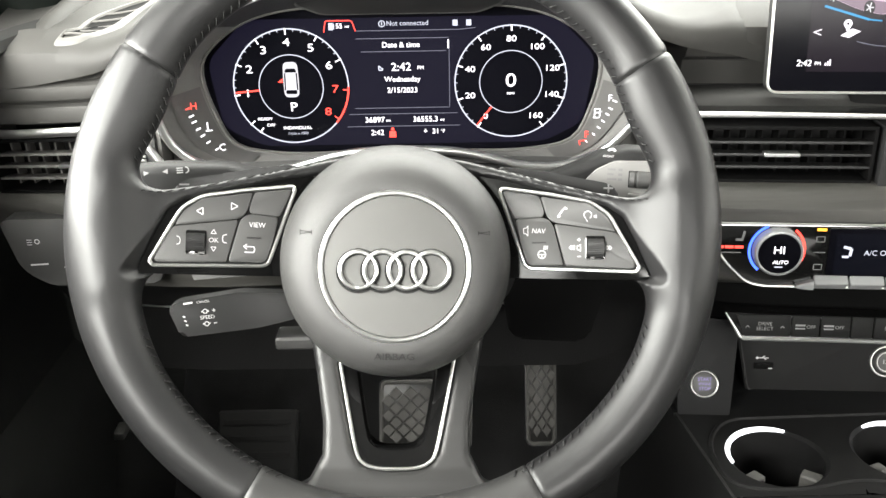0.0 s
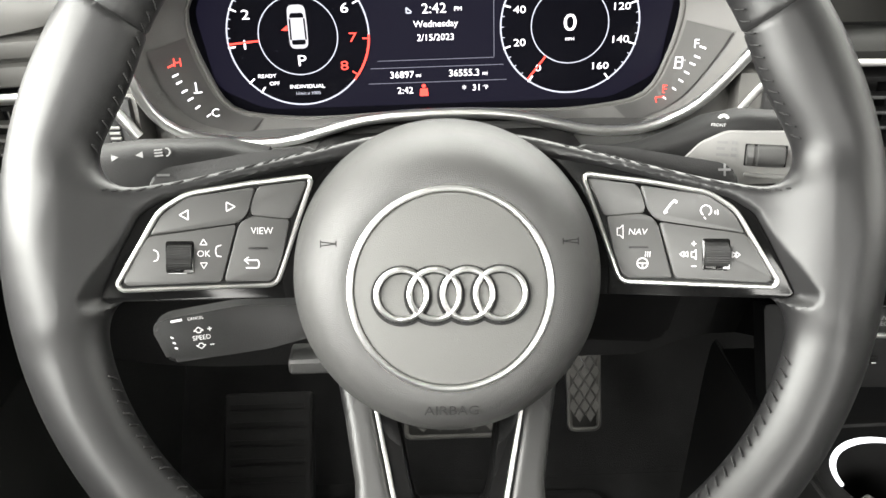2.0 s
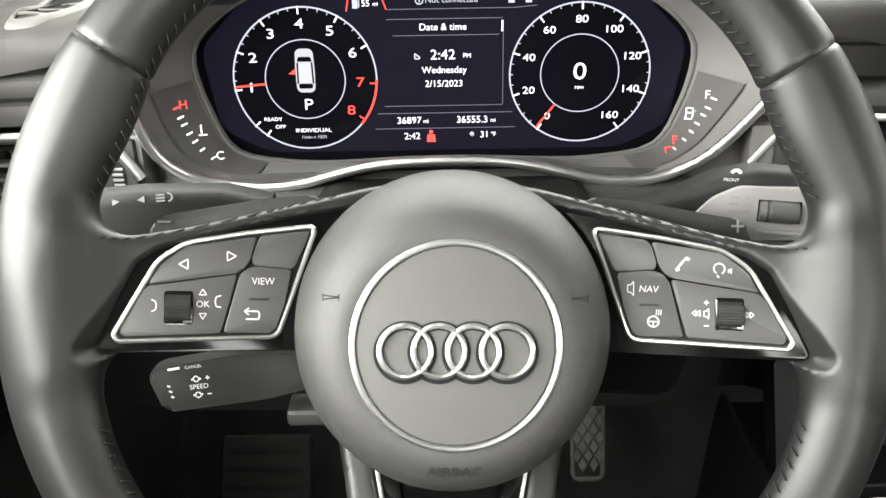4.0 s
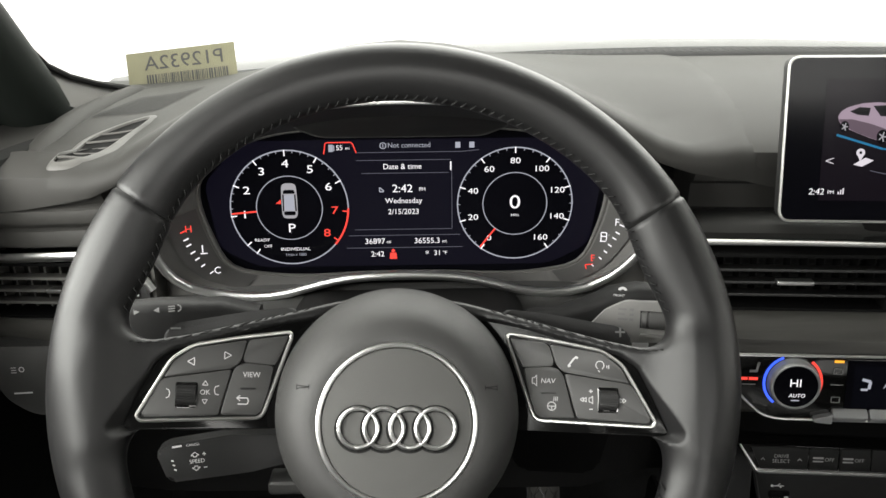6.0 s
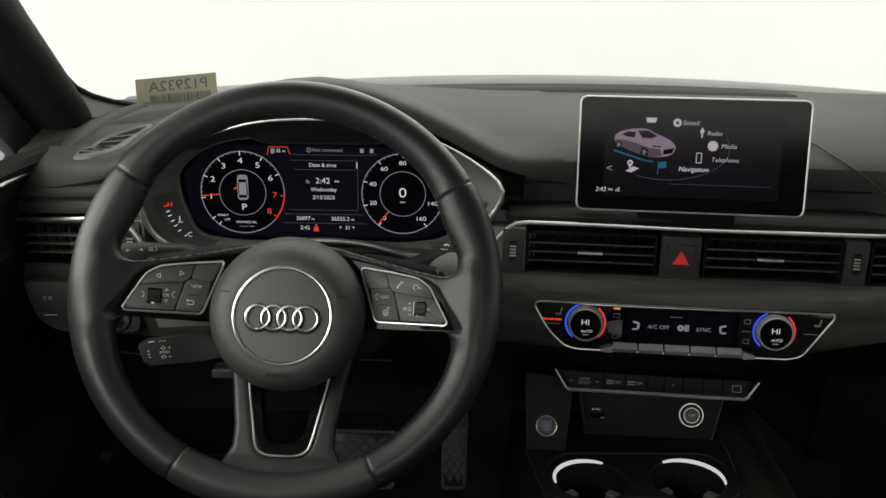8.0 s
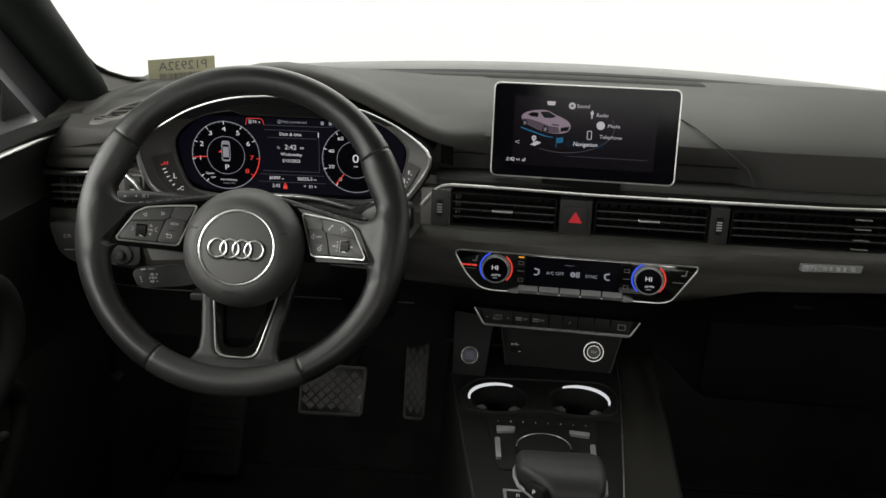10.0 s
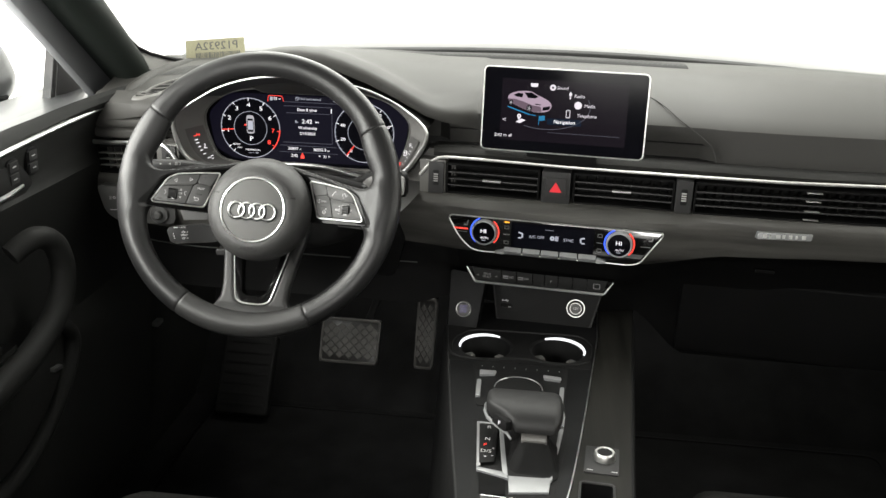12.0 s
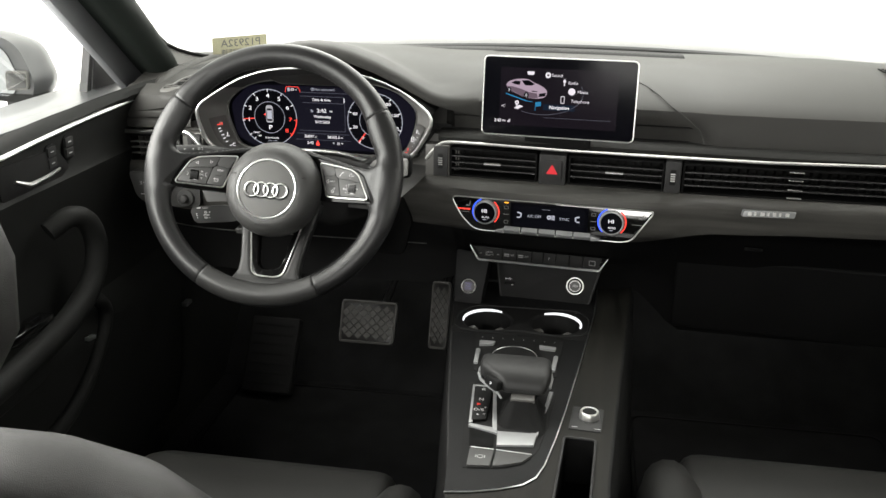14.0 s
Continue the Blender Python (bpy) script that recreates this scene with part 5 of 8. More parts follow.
for x0, z0, x1, z1 in ((-0.037, 0.8415, 0.038, 0.8415), (-0.033, 0.8310, 0.036, 0.8310), (0.0385, 0.8400, 0.0385, 0.7850), (-0.040, 0.7845, 0.0385, 0.7845), (-0.045, 0.7795, 0.045, 0.7795), (-0.047, 0.7690, 0.047, 0.7690), (-0.036, 0.8478, 0.046, 0.8478), (0.046, 0.8478, 0.060, 0.8490)):
    bm = bmesh.new()
    flat_bar(bm, CL, x0, z0, x1, z1, 0.0005, H1)
    part("frame_line", bm, W_FAINT, display, smooth=False)
bm = bmesh.new()
flat_bar(bm, CL, 0.0378, 0.8400, 0.0378, 0.8330, 0.0010, H2)
part("scroll_bar", bm, W_ON, display, smooth=False)
lettering("Date & time", CL, -0.0005, 0.8362, 0.0062, W_ON, display, H2)
lettering("2:42", CL, -0.0008, 0.8182, 0.0092, W_ON, display, H2, wide=1.05)
lettering("PM", CL, 0.0150, 0.8175, 0.0042, W_ON, display, H2)
lettering("Wednesday", CL, 0.0000, 0.8083, 0.0062, W_ON, display, H2)
lettering("2/15/2023", CL, -0.0003, 0.7992, 0.0062, W_ON, display, H2)
lettering("36897", CL, -0.0240, 0.7745, 0.0066, W_ON, display, H2)
lettering("mi", CL, -0.0128, 0.7740, 0.0038, W_ON, display, H2)
lettering("36555.3", CL, 0.0182, 0.7745, 0.0066, W_ON, display, H2)
lettering("mi", CL, 0.0322, 0.7740, 0.0038, W_ON, display, H2)
lettering("2:42", CL, -0.0222, 0.7636, 0.0064, W_ON, display, H2)
lettering("31", CL, 0.0265, 0.7640, 0.0062, W_ON, display, H2)
lettering("°F", CL, 0.0325, 0.7640, 0.0042, W_ON, display, H2)
lettering("*", CL, 0.0180, 0.7632, 0.0070, W_ON, display, H2)
lettering("Not connected", CL, 0.0052, 0.8533, 0.0055, W_DIM, display, H2)
lettering("55", CL, -0.0495, 0.8518, 0.0056, W_ON, display, H2)
lettering("mi", CL, -0.0433, 0.8515, 0.0036, W_ON, display, H2)
bm = bmesh.new()
for a, b in zip([(-0.0620, 0.8470), (-0.0605, 0.8555), (-0.0590, 0.8562), (-0.0405, 0.8562), (-0.0390, 0.8550), (-0.0365, 0.8478)], [(-0.0605, 0.8555), (-0.0590, 0.8562), (-0.0405, 0.8562), (-0.0390, 0.8550), (-0.0365, 0.8478)]):
    flat_bar(bm, CL, *a, *b, 0.0008, H2)
part("range_tab", bm, RED_ON, display, "red outlined range warning tab", smooth=False)
bm = bmesh.new()
flat_poly(bm, CL, [(-0.0580, 0.8488), (-0.0545, 0.8488), (-0.0545, 0.8545), (-0.0580, 0.8545)], H2)
flat_bar(bm, CL, -0.0538, 0.8495, -0.0538, 0.8540, 0.0008, H2)
flat_arc(bm, CL, -0.0153, 0.8532, 0.0020, 0.0027, 0, 360, H2, 20)
flat_bar(bm, CL, -0.0153, 0.8518, -0.0153, 0.8546, 0.0007, H2)
for x in (0.0415, 0.0525):
    flat_poly(bm, CL, [(x, 0.8508), (x + 0.004, 0.8508), (x + 0.004, 0.8555), (x, 0.8555)], H2)
flat_bar(bm, CL, -0.0190, 0.8195, -0.0155, 0.8165, 0.0009, H2)
flat_bar(bm, CL, -0.0190, 0.8195, -0.0190, 0.8160, 0.0009, H2)
flat_bar(bm, CL, -0.0190, 0.8160, -0.0158, 0.8160, 0.0009, H2)
scattered("status_symbol", bm, W_DIM, display, 0.0012)
bm = bmesh.new()
flat_poly(bm, CL, circle(-0.0095, 0.7665, 0.0014, 12), H2)
flat_poly(bm, CL, [(-0.0125, 0.7595), (-0.0065, 0.7595), (-0.0070, 0.7648), (-0.0120, 0.7648)], H2)
part("belt_warning", bm, RED_ON, display, smooth=False)

# temperature and fuel scales on the surround
def cone_mark(a, f0, f1, w, mat, name="scale_mark"):
    p, q = cone(a, f0), cone(a, f1)
    d = (q - p).normalized()
    n = Vector((-0.6 if p.x > 0 else 0.6, -0.75, 0.1))
    o = d.cross(n).normalized() * w / 2
    bm = bmesh.new()
    bm.faces.new([bm.verts.new(v) for v in (p - o, q - o, q + o, p + o)])
    return part(name, bm, mat, dash, smooth=False)


def cone_patch(angles, f0, f1, mat, label):
    bm = bmesh.new()
    loft(bm, [[cone(a, f, 0.0006) for a in angles] for f in (f0, f0 + (f1 - f0) * 0.33, f0 + (f1 - f0) * 0.66, f1)])
    part("scale_panel", bm, mat, dash, label)


LEFTSCALE = [180 + 1.6 * k for k in range(17)]
cone_patch(LEFTSCALE, 0.05, 0.66, SCALE, "dark temperature scale panel")
cone_patch([180 - a for a in LEFTSCALE], 0.05, 0.66, SCALE, "dark fuel scale panel")
for i, a in enumerate((184.4, 186.6, 188.3, 190.5, 192.6, 194.9, 197.7)):
    cone_mark(a, 0.36, 0.46, 0.0011, RED_ON if i == 0 else W_ON)
for i, a in enumerate((-4.4, -6.6, -8.3, -10.5, -12.6, -14.9, -17.7)):
    cone_mark(a, 0.36, 0.46, 0.0011, W_ON)


def cone_text(txt, a, f, size, mat):
    p = cone(a, f, 0.0050)
    s = -1 if p.x > 0 else 1
    lettering(txt, axes(p, (1, 0.25 * s, 0), (0, 0.1, 1)), 0, 0, size, mat, dash, 0.0)


cone_text("H", 184.2, 0.27, 0.0078, RED_ON)
cone_text("C", 198, 0.24, 0.0078, W_ON)
cone_text("F", -4, 0.27, 0.0078, W_ON)
cone_text("E", -16, 0.20, 0.0078, RED_ON)
p = cone(191, 0.20, 0.0050)
m = axes(p, (1, 0.25, 0), (0, 0.1, 1))
bm = bmesh.new()
flat_bar(bm, m, 0, -0.002, 0, 0.004, 0.0009, 0)
flat_bar(bm, m, -0.0035, -0.0028, 0.0035, -0.0028, 0.0008, 0)
part("coolant_symbol", bm, W_ON, dash, smooth=False)
p = cone(-9, 0.18, 0.0050)
m = axes(p, (1, -0.25, 0), (0, 0.1, 1))
bm = bmesh.new()
for a, b in (((-0.003, -0.0035), (-0.003, 0.0035)), ((-0.003, 0.0035), (0.0012, 0.0035)), ((0.0012, 0.0035), (0.0012, -0.0035)), ((-0.004, -0.0035), (0.0022, -0.0035)), ((-0.003, 0.0005), (0.0012, 0.0005)), ((0.003, -0.002), (0.003, 0.002))):
    flat_bar(bm, m, *a, *b, 0.0008, 0)
part("fuel_symbol", bm, W_ON, dash, smooth=False)
p = cone(-18, 0.27, 0.0050)
m = axes(p, (1, -0.25, 0), (0, 0.1, 1))
bm = bmesh.new()
flat_bar(bm, m, -0.003, 0, 0.004, 0.001, 0.0008, 0)
flat_bar(bm, m, -0.003, 0, -0.002, -0.004, 0.0008, 0)
part("reserve_mark", bm, RED_ON, dash, smooth=False)

# ---- air vents ----


def vent(x0, x1, tab, label, vane_mat=VOID, deep=0.028, n=3):
    xm = (x0 + x1) / 2
    slope = (dash_y(x1) - dash_y(x0)) / (x1 - x0)
    m = axes((xm, dash_y(xm), 0.7600 - left_drop(xm)), (1, slope, (left_drop(x0) - left_drop(x1)) / (x1 - x0)), (0, 0, 1))
    w = (x1 - x0) / 2
    t = thing("air_vent", label, "air vent", m.translation, group="dashboard air vents")
    bm = bmesh.new()
    block(bm, m, -w, w, 0.0195, 0.0225, -0.035, -0.002, 0.001)
    block(bm, m, -w, w, -0.0225, -0.0200, -0.035, -0.002, 0.001)
    block(bm, m, -w, -w + 0.003, -0.0225, 0.0225, -0.035, -0.002, 0.001)
    block(bm, m, w - 0.003, w, -0.0225, 0.0225, -0.035, -0.002, 0.001)
    part("housing", bm, VOID, t)
    for k in range(n):
        z = 0.0195 - 0.039 * (k + 1) / (n + 1)
        bm = bmesh.new()
        block(bm, m @ Matrix.Translation((0, z, 0)) @ Matrix.Rotation(radians(-7), 4, "X"), -w + 0.002, w - 0.002, -0.0011, 0.0011, -0.020, -0.003, 0.0008)
        part("slat", bm, SLAT if vane_mat is VOID else FASCIA, t)
    k = int((x1 - x0) / 0.0125)
    for j in range(k):
        x = -w + (j + 0.5) * 2 * w / k
        bm = bmesh.new()
        block(bm, m @ Matrix.Translation((x, 0, -deep)) @ Matrix.Rotation(radians(9), 4, "Y"), -0.0007, 0.0007, -0.019, 0.019, -0.006, 0.006, 0)
        part("vane", bm, vane_mat, t)
    for tx in tab:
        bm = bmesh.new()
        block(bm, m @ Matrix.Translation((tx - xm, 0.0003, -0.004)), -0.0135, 0.0135, -0.0016, 0.0016, -0.004, 0.0042, 0.0012, 3)
        part("slider_tab", bm, CHROME, t, "small chrome slider tab")
    return t


vent(-0.334, -0.222, (-0.258,), "black slatted air vent by the driver's door", FASCIA, 0.024)
vent(0.224, 0.362, (0.292,), "black slatted centre air vent")
vent(0.409, 0.551, (0.478,), "black slatted centre air vent")
vent(0.577, 1.060, (), "long black slatted passenger air vent", n=3)
pv = bpy.data.objects["air_vent.003"]
m = front(0.735, 0.760)
bm = bmesh.new()
for z in (-0.019, -0.007, 0.007, 0.019):
    block(bm, m, -0.010, 0.010, z - 0.0005, z + 0.0005, -0.004, 0.0015, 0.0003)
part("vent_control", bm, SILVER, pv, "small silver vent control")
for x, name in ((-0.200, "thumbwheel"), (0.2105, "thumbwheel"), (0.5635, "thumbwheel")):
    m = front(x, 0.7610)
    t = thing("vent_thumbwheel", "ribbed vent thumbwheel in a charcoal block", "vent control", m.translation, group="vent thumbwheels")
    bm = bmesh.new()
    block(bm, m, -0.0115, 0.0115, -0.0240, 0.0230, -0.03, 0.0025, 0.002)
    part("holder", bm, DARK, t)
    bm = bmesh.new()
    prism(bm, rounded([(-0.0042, -0.0115), (0.0042, -0.0115), (0.0042, 0.0115), (-0.0042, 0.0115)], 0.002), m, 0.0, 0.0031)
    part("slot", bm, BLACK, t)
    for k in range(6):
        bm = bmesh.new()
        z = -0.0085 + k * 0.0034
        block(bm, m, -0.0034, 0.0034, z - 0.0009, z + 0.0009, 0.001, 0.0046 - 0.00025 * abs(k - 2.5) ** 2, 0.0004)
        part("rib", bm, SILVER, t)

# hazard switch
m = front(0.3855, 0.7605)
hz = thing("hazard_switch", "black hazard warning switch with a red triangle", "switch", m.translation)
bm = bmesh.new()
block(bm, m, -0.0205, 0.0205, -0.0240, 0.0225, -0.03, 0.0025, 0.002)
part("surround", bm, DARK, hz)
bm = bmesh.new()
block(bm, m, -0.0145, 0.0145, -0.0150, 0.0140, 0.0, 0.0045, 0.0015)
part("button", bm, DARK, hz)
bm = bmesh.new()
flat_poly(bm, m, rounded([(-0.0090, -0.0068), (0.0090, -0.0068), (0.0, 0.0082)], 0.0012), 0.0049)
part("triangle", bm, glow("hazard_red", (0.85, 0.05, 0.06), 0.55), hz, "red warning triangle", smooth=False)

# metal name plate on the passenger side, without its lettering
m = axes((0.7015, 0.5965, 0.7180), (1, 0.05, 0), (0, 0.12, 1))
bd = thing("name_plate", "small brushed metal plate on the oak inlay", "badge", m.translation)
bm = bmesh.new()
prism(bm, rounded([(-0.0375, -0.0044), (0.0360, -0.0044), (0.0380, 0.0046), (-0.0355, 0.0046)], 0.0012), m, -0.008, 0.003, 0.0008)
part("plate", bm, SATIN, bd)
bm = bmesh.new()
for k, w in enumerate((0.007, 0.004, 0.008, 0.005, 0.006, 0.004, 0.007)):
    flat_poly(bm, m, [(-0.030 + k * 0.0088, -0.0026), (-0.030 + k * 0.0088 + w * 0.8, -0.0026), (-0.030 + k * 0.0088 + w * 0.8, 0.0026), (-0.030 + k * 0.0088, 0.0026)], 0.0034)
scattered("plate_bar", bm, CHROME, bd, 0.0005)

# ---- infotainment screen ----
SC = axes((0.3885, 0.6335, 0.8675), (1, -0.120, 0.006), (0, 0.115, 1))
info = thing("infotainment_screen", "black infotainment screen in a bright metal frame", "screen", (0.3885, 0.64, 0.81))
W2, H2S = 0.1155, 0.0595
RECT = lambda w, h, r: rounded([(-w, -h), (w, -h), (w, h), (-w, h)], r, 5)
part("housing", prism(bmesh.new(), RECT(W2 - 0.001, H2S - 0.001, 0.008), SC, -0.014, -0.001, 0.001), DARK, info)
bm = bmesh.new()
tube(bm, [SC @ Vector((x, y, 0.0)) for x, y in RECT(W2 - 0.0012, H2S - 0.0012, 0.008)], 0.0011, True, 8)
part("frame", bm, SILVER, info, "satin metal screen frame")
part("glass", prism(bmesh.new(), RECT(W2 - 0.0022, H2S - 0.0022, 0.007), SC, -0.006, 0.0006), SCREEN, info)
bm = bmesh.new()
flat_poly(bm, SC, [(-0.088, -0.043), (0.088, -0.043), (0.088, 0.043), (-0.088, 0.043)], 0.0010)
part("lit_area", bm, DEEP, info, smooth=False)
bm = bmesh.new()
block(bm, SC, -0.05, 0.05, -0.075, -0.045, -0.05, -0.012, 0.004)
part("foot", bm, VOID, info)
S1, S2, S3 = 0.0015, 0.0019, 0.0023
bm = bmesh.new()
BODYLINE = [(-0.0793, 0.0162), (-0.0774, 0.0205), (-0.0725, 0.0236), (-0.0629, 0.0262), (-0.0523, 0.0270), (-0.0446, 0.0261), (-0.0371, 0.0218), (-0.0297, 0.0192), (-0.0219, 0.0153), (-0.0173, 0.0109), (-0.0165, 0.0066), (-0.0199, 0.0009), (-0.0269, -0.0013), (-0.0396, -0.0022), (-0.0548, 0.0013), (-0.0658, 0.0057), (-0.0759, 0.0101)]
flat_poly(bm, SC, rounded(BODYLINE, 0.002, 3), S1)
part("car_picture", bm, PINK, info, "rose silver car graphic", smooth=False)
ROSE = glow("shaded_car_graphic", (0.40, 0.28, 0.36), 0.22)
bm = bmesh.new()
flat_poly(bm, SC, [(-0.0785, 0.0150), (-0.0690, 0.0150), (-0.0560, 0.0118), (-0.0440, 0.0075), (-0.0320, 0.0062), (-0.0300, -0.0005), (-0.0396, -0.0020), (-0.0548, 0.0015), (-0.0658, 0.0059), (-0.0755, 0.0104)], S1 + 0.0002)
part("car_picture_shade", bm, ROSE, info, smooth=False)
bm = bmesh.new()
flat_poly(bm, SC, [(-0.0714, 0.0205), (-0.0648, 0.0236), (-0.0575, 0.0230), (-0.0584, 0.0175), (-0.0662, 0.0182)], S2)
flat_poly(bm, SC, [(-0.0559, 0.0244), (-0.0454, 0.0250), (-0.0355, 0.0196), (-0.0406, 0.0172), (-0.0503, 0.0172)], S2)
flat_poly(bm, SC, [(-0.0287, 0.0057), (-0.0180, 0.0079), (-0.0200, 0.0024), (-0.0292, 0.0008)], S2)
flat_poly(bm, SC, [(-0.0400, 0.0100), (-0.0310, 0.0092), (-0.0320, 0.0080), (-0.0400, 0.0086)], S2)
for cx, cy, r in ((-0.0742, 0.0098, 0.0040), (-0.0480, 0.0028, 0.0050)):
    flat_poly(bm, SC, [(cx + 0.78 * (x - cx), y) for x, y in circle(cx, cy, r, 18)], S2)
part("car_picture_dark", bm, SCREEN, info, smooth=False)
bm = bmesh.new()
for cx, cy, r in ((-0.0742, 0.0098, 0.0028), (-0.0480, 0.0028, 0.0036)):
    for k in range(5):
        c, q = math.cos(k * math.tau / 5), math.sin(k * math.tau / 5)
        flat_bar(bm, SC, cx, cy, cx + 0.78 * r * c, cy + r * q, 0.0008, S3)
part("car_picture_wheel", bm, GREYCAR, info, smooth=False)
bm = bmesh.new()
flat_bar(bm, SC, -0.0790, 0.0040, -0.0470, -0.0057, 0.0016, S1)
flat_bar(bm, SC, -0.0470, -0.0057, -0.0380, -0.0066, 0.0010, S1)
flat_poly(bm, SC, [(-0.0324, -0.0136), (-0.0248, -0.0123), (-0.0253, -0.0057), (-0.0329, -0.0070)], S1)
flat_bar(bm, SC, -0.0331, -0.0065, -0.0333, -0.0195, 0.0008, S1)
part("selection_graphic", bm, CYAN_ON, info, smooth=False)
bm = bmesh.new()
flat_poly(bm, SC, [(-0.0215, -0.0178), (0.0260, -0.0178), (0.0260, -0.0090), (-0.0215, -0.0090)], S1)
part("selection_field", bm, glow("selection_glow", (0.02, 0.07, 0.16), 0.09), info, "dark blue highlight field", smooth=False)
bm = bmesh.new()
pts = circle(-0.025, 0.008, 1.0, 28, -118, 20)
pts = [(-0.025 + 0.062 * (x + 0.025), 0.008 + 0.033 * (y - 0.008)) for x, y in pts]
for a, b in zip(pts, pts[1:]):
    flat_bar(bm, SC, *a, *b, 0.0006, S1)
flat_bar(bm, SC, -0.02, -0.0290, 0.080, -0.0290, 0.0004, S1)
part("menu_arc", bm, W_FAINT, info, smooth=False)
bm = bmesh.new()
flat_poly(bm, SC, rounded([(-0.0470, 0.0330), (-0.0380, 0.0330), (-0.0370, 0.0380), (-0.0480, 0.0380)], 0.001), S1)
flat_arc(bm, SC, -0.0165, 0.0335, 0.0016, 0.0042, 0, 360, S1, 20)
flat_bar(bm, SC, 0.0085, 0.0190, 0.0085, 0.0290, 0.0016, S1)
flat_poly(bm, SC, circle(0.0085, 0.0255, 0.0022, 12), S2)
flat_poly(bm, SC, circle(0.0200, 0.0110, 0.0052, 20), S1)
for a, b in (((0.0045, -0.0065), (0.0095, -0.0065)), ((0.0095, -0.0065), (0.0095, 0.0035)), ((0.0095, 0.0035), (0.0045, 0.0035)), ((0.0045, 0.0035), (0.0045, -0.0065))):
    flat_bar(bm, SC, *a, *b, 0.0009, S1)
flat_poly(bm, SC, [(-0.0660, -0.0170), (-0.0600, -0.0185), (-0.0520, -0.0140), (-0.0580, -0.0120)], S1)
flat_arc(bm, SC, -0.0615, -0.0085, 0.0010, 0.0030, 0, 360, S1, 16)
flat_poly(bm, SC, [(-0.0635, -0.0105), (-0.0595, -0.0105), (-0.0615, -0.0150)], S2)
flat_bar(bm, SC, -0.0850, -0.0145, -0.0795, -0.0125, 0.0006, S1)
flat_bar(bm, SC, -0.0850, -0.0145, -0.0795, -0.0165, 0.0006, S1)
for k in range(3):
    flat_bar(bm, SC, -0.0745 + 0.0016 * k, -0.0385, -0.0745 + 0.0016 * k, -0.0365 + 0.0012 * k, 0.0010, S1)
scattered("menu_icon", bm, W_SOFT, info, 0.0015)
for txt, x, y, mat in (("Sound", -0.0030, 0.0335, W_SOFT), ("Radio", 0.0210, 0.0235, W_SOFT), ("Media", 0.0360, 0.0108, W_SOFT), ("Telephone", 0.0330, -0.0030, W_SOFT), ("Navigation", 0.0025, -0.0134, W_ON), ("2:42", -0.0900, -0.0368, W_ON)):
    lettering(txt, SC, x, y, 0.0064 if txt != "Navigation" else 0.0070, mat, info, S2, slant=0.12)
lettering("PM", SC, -0.0800, -0.0371, 0.0036, W_ON, info, S2)

# ---- climate panel ----
CC = axes((0.3845, 0.6045, 0.6880), (1, -0.105, 0.006), (0, 0.06, 1))
cc = thing("climate_panel", "black climate control panel with two rotary dials", "climate control", (0.3845, 0.62, 0.66))
OUT = rounded([(-0.1545, 0.0255), (-0.1360, -0.0060), (-0.1180, -0.0225), (-0.1050, -0.0255), (0.1120, -0.0255), (0.1260, -0.0215), (0.1540, 0.0200), (0.1540, 0.0250)], 0.011, 5)
part("panel", prism(bmesh.new(), OUT, CC, -0.03, 0.001, 0.0008), GLOSS, cc)
bm = bmesh.new()
tube(bm, [CC @ Vector((x, y, 0.001)) for x, y in OUT], 0.0011, True, 8)
part("frame", bm, SILVER, cc, "thin chrome outline")
part("display", prism(bmesh.new(), [(-0.0590, -0.0165), (0.0600, -0.0165), (0.0600, 0.0225), (-0.0590, 0.0225)], CC, 0.0, 0.0017), SCREEN, cc)
bm = bmesh.new()
flat_poly(bm, CC, [(-0.054, -0.0145), (0.055, -0.0145), (0.055, 0.0185), (-0.054, 0.0185)], 0.0020)
part("lit_area", bm, glow("climate_backlight", (0.1, 0.2, 0.8), 0.0012), cc, smooth=False)
for sx in (-0.0975, 0.0955):
    m = CC @ Matrix.Translation((sx, 0.0045, 0.0))
    k = part("dial", lathe(bmesh.new(), [(0.0186, -0.002), (0.0186, 0.0075), (0.0182, 0.0098), (0.0174, 0.0112), (0.0166, 0.0114), (0.0160, 0.0110), (0.0157, 0.0098)], m, 56), SATIN, cc, "knurled chrome rotary dial")
    f = part("dial_face", lathe(bmesh.new(), [(0.0159, 0.006), (0.0158, 0.0108), (0.0004, 0.0110)], m, 40), SCREEN, k)
    lettering("HI", m, -0.0005, 0.0028, 0.0086, W_ON, k, 0.0114, wide=1.1)
    lettering("AUTO", m, 0.001, -0.0068, 0.0042, W_ON, k, 0.0114, slant=0.15)
    bm = bmesh.new()
    flat_bar(bm, m, -0.003, -0.0105, 0.003, -0.0105, 0.0009, 0.0114)
    part("dial_mark", bm, W_DIM, k, smooth=False)
    bm = bmesh.new()
    flat_arc(bm, m, 0, 0, 0.0196, 0.0216, 112, 232, 0.0022)
    part("cool_arc", bm, BLUE_ON, cc, "glowing blue arc", smooth=False)
    bm = bmesh.new()
    flat_arc(bm, m, 0, 0, 0.0196, 0.0216, -48, 52, 0.0022)
    part("heat_arc", bm, RED_ON, cc, "glowing red arc", smooth=False)
for k in range(5):
    x = -0.0680 + 0.0268 * k
    bm = bmesh.new()
    block(bm, CC @ Matrix.Translation((x, -0.0190, 0.0040)) @ Matrix.Rotation(radians(-42), 4, "X"), 0.0003, 0.0257, -0.0040, 0.0040, -0.008, 0.0015, 0.0018, 3)
    part("key", bm, SATIN, cc, "satin silver key")
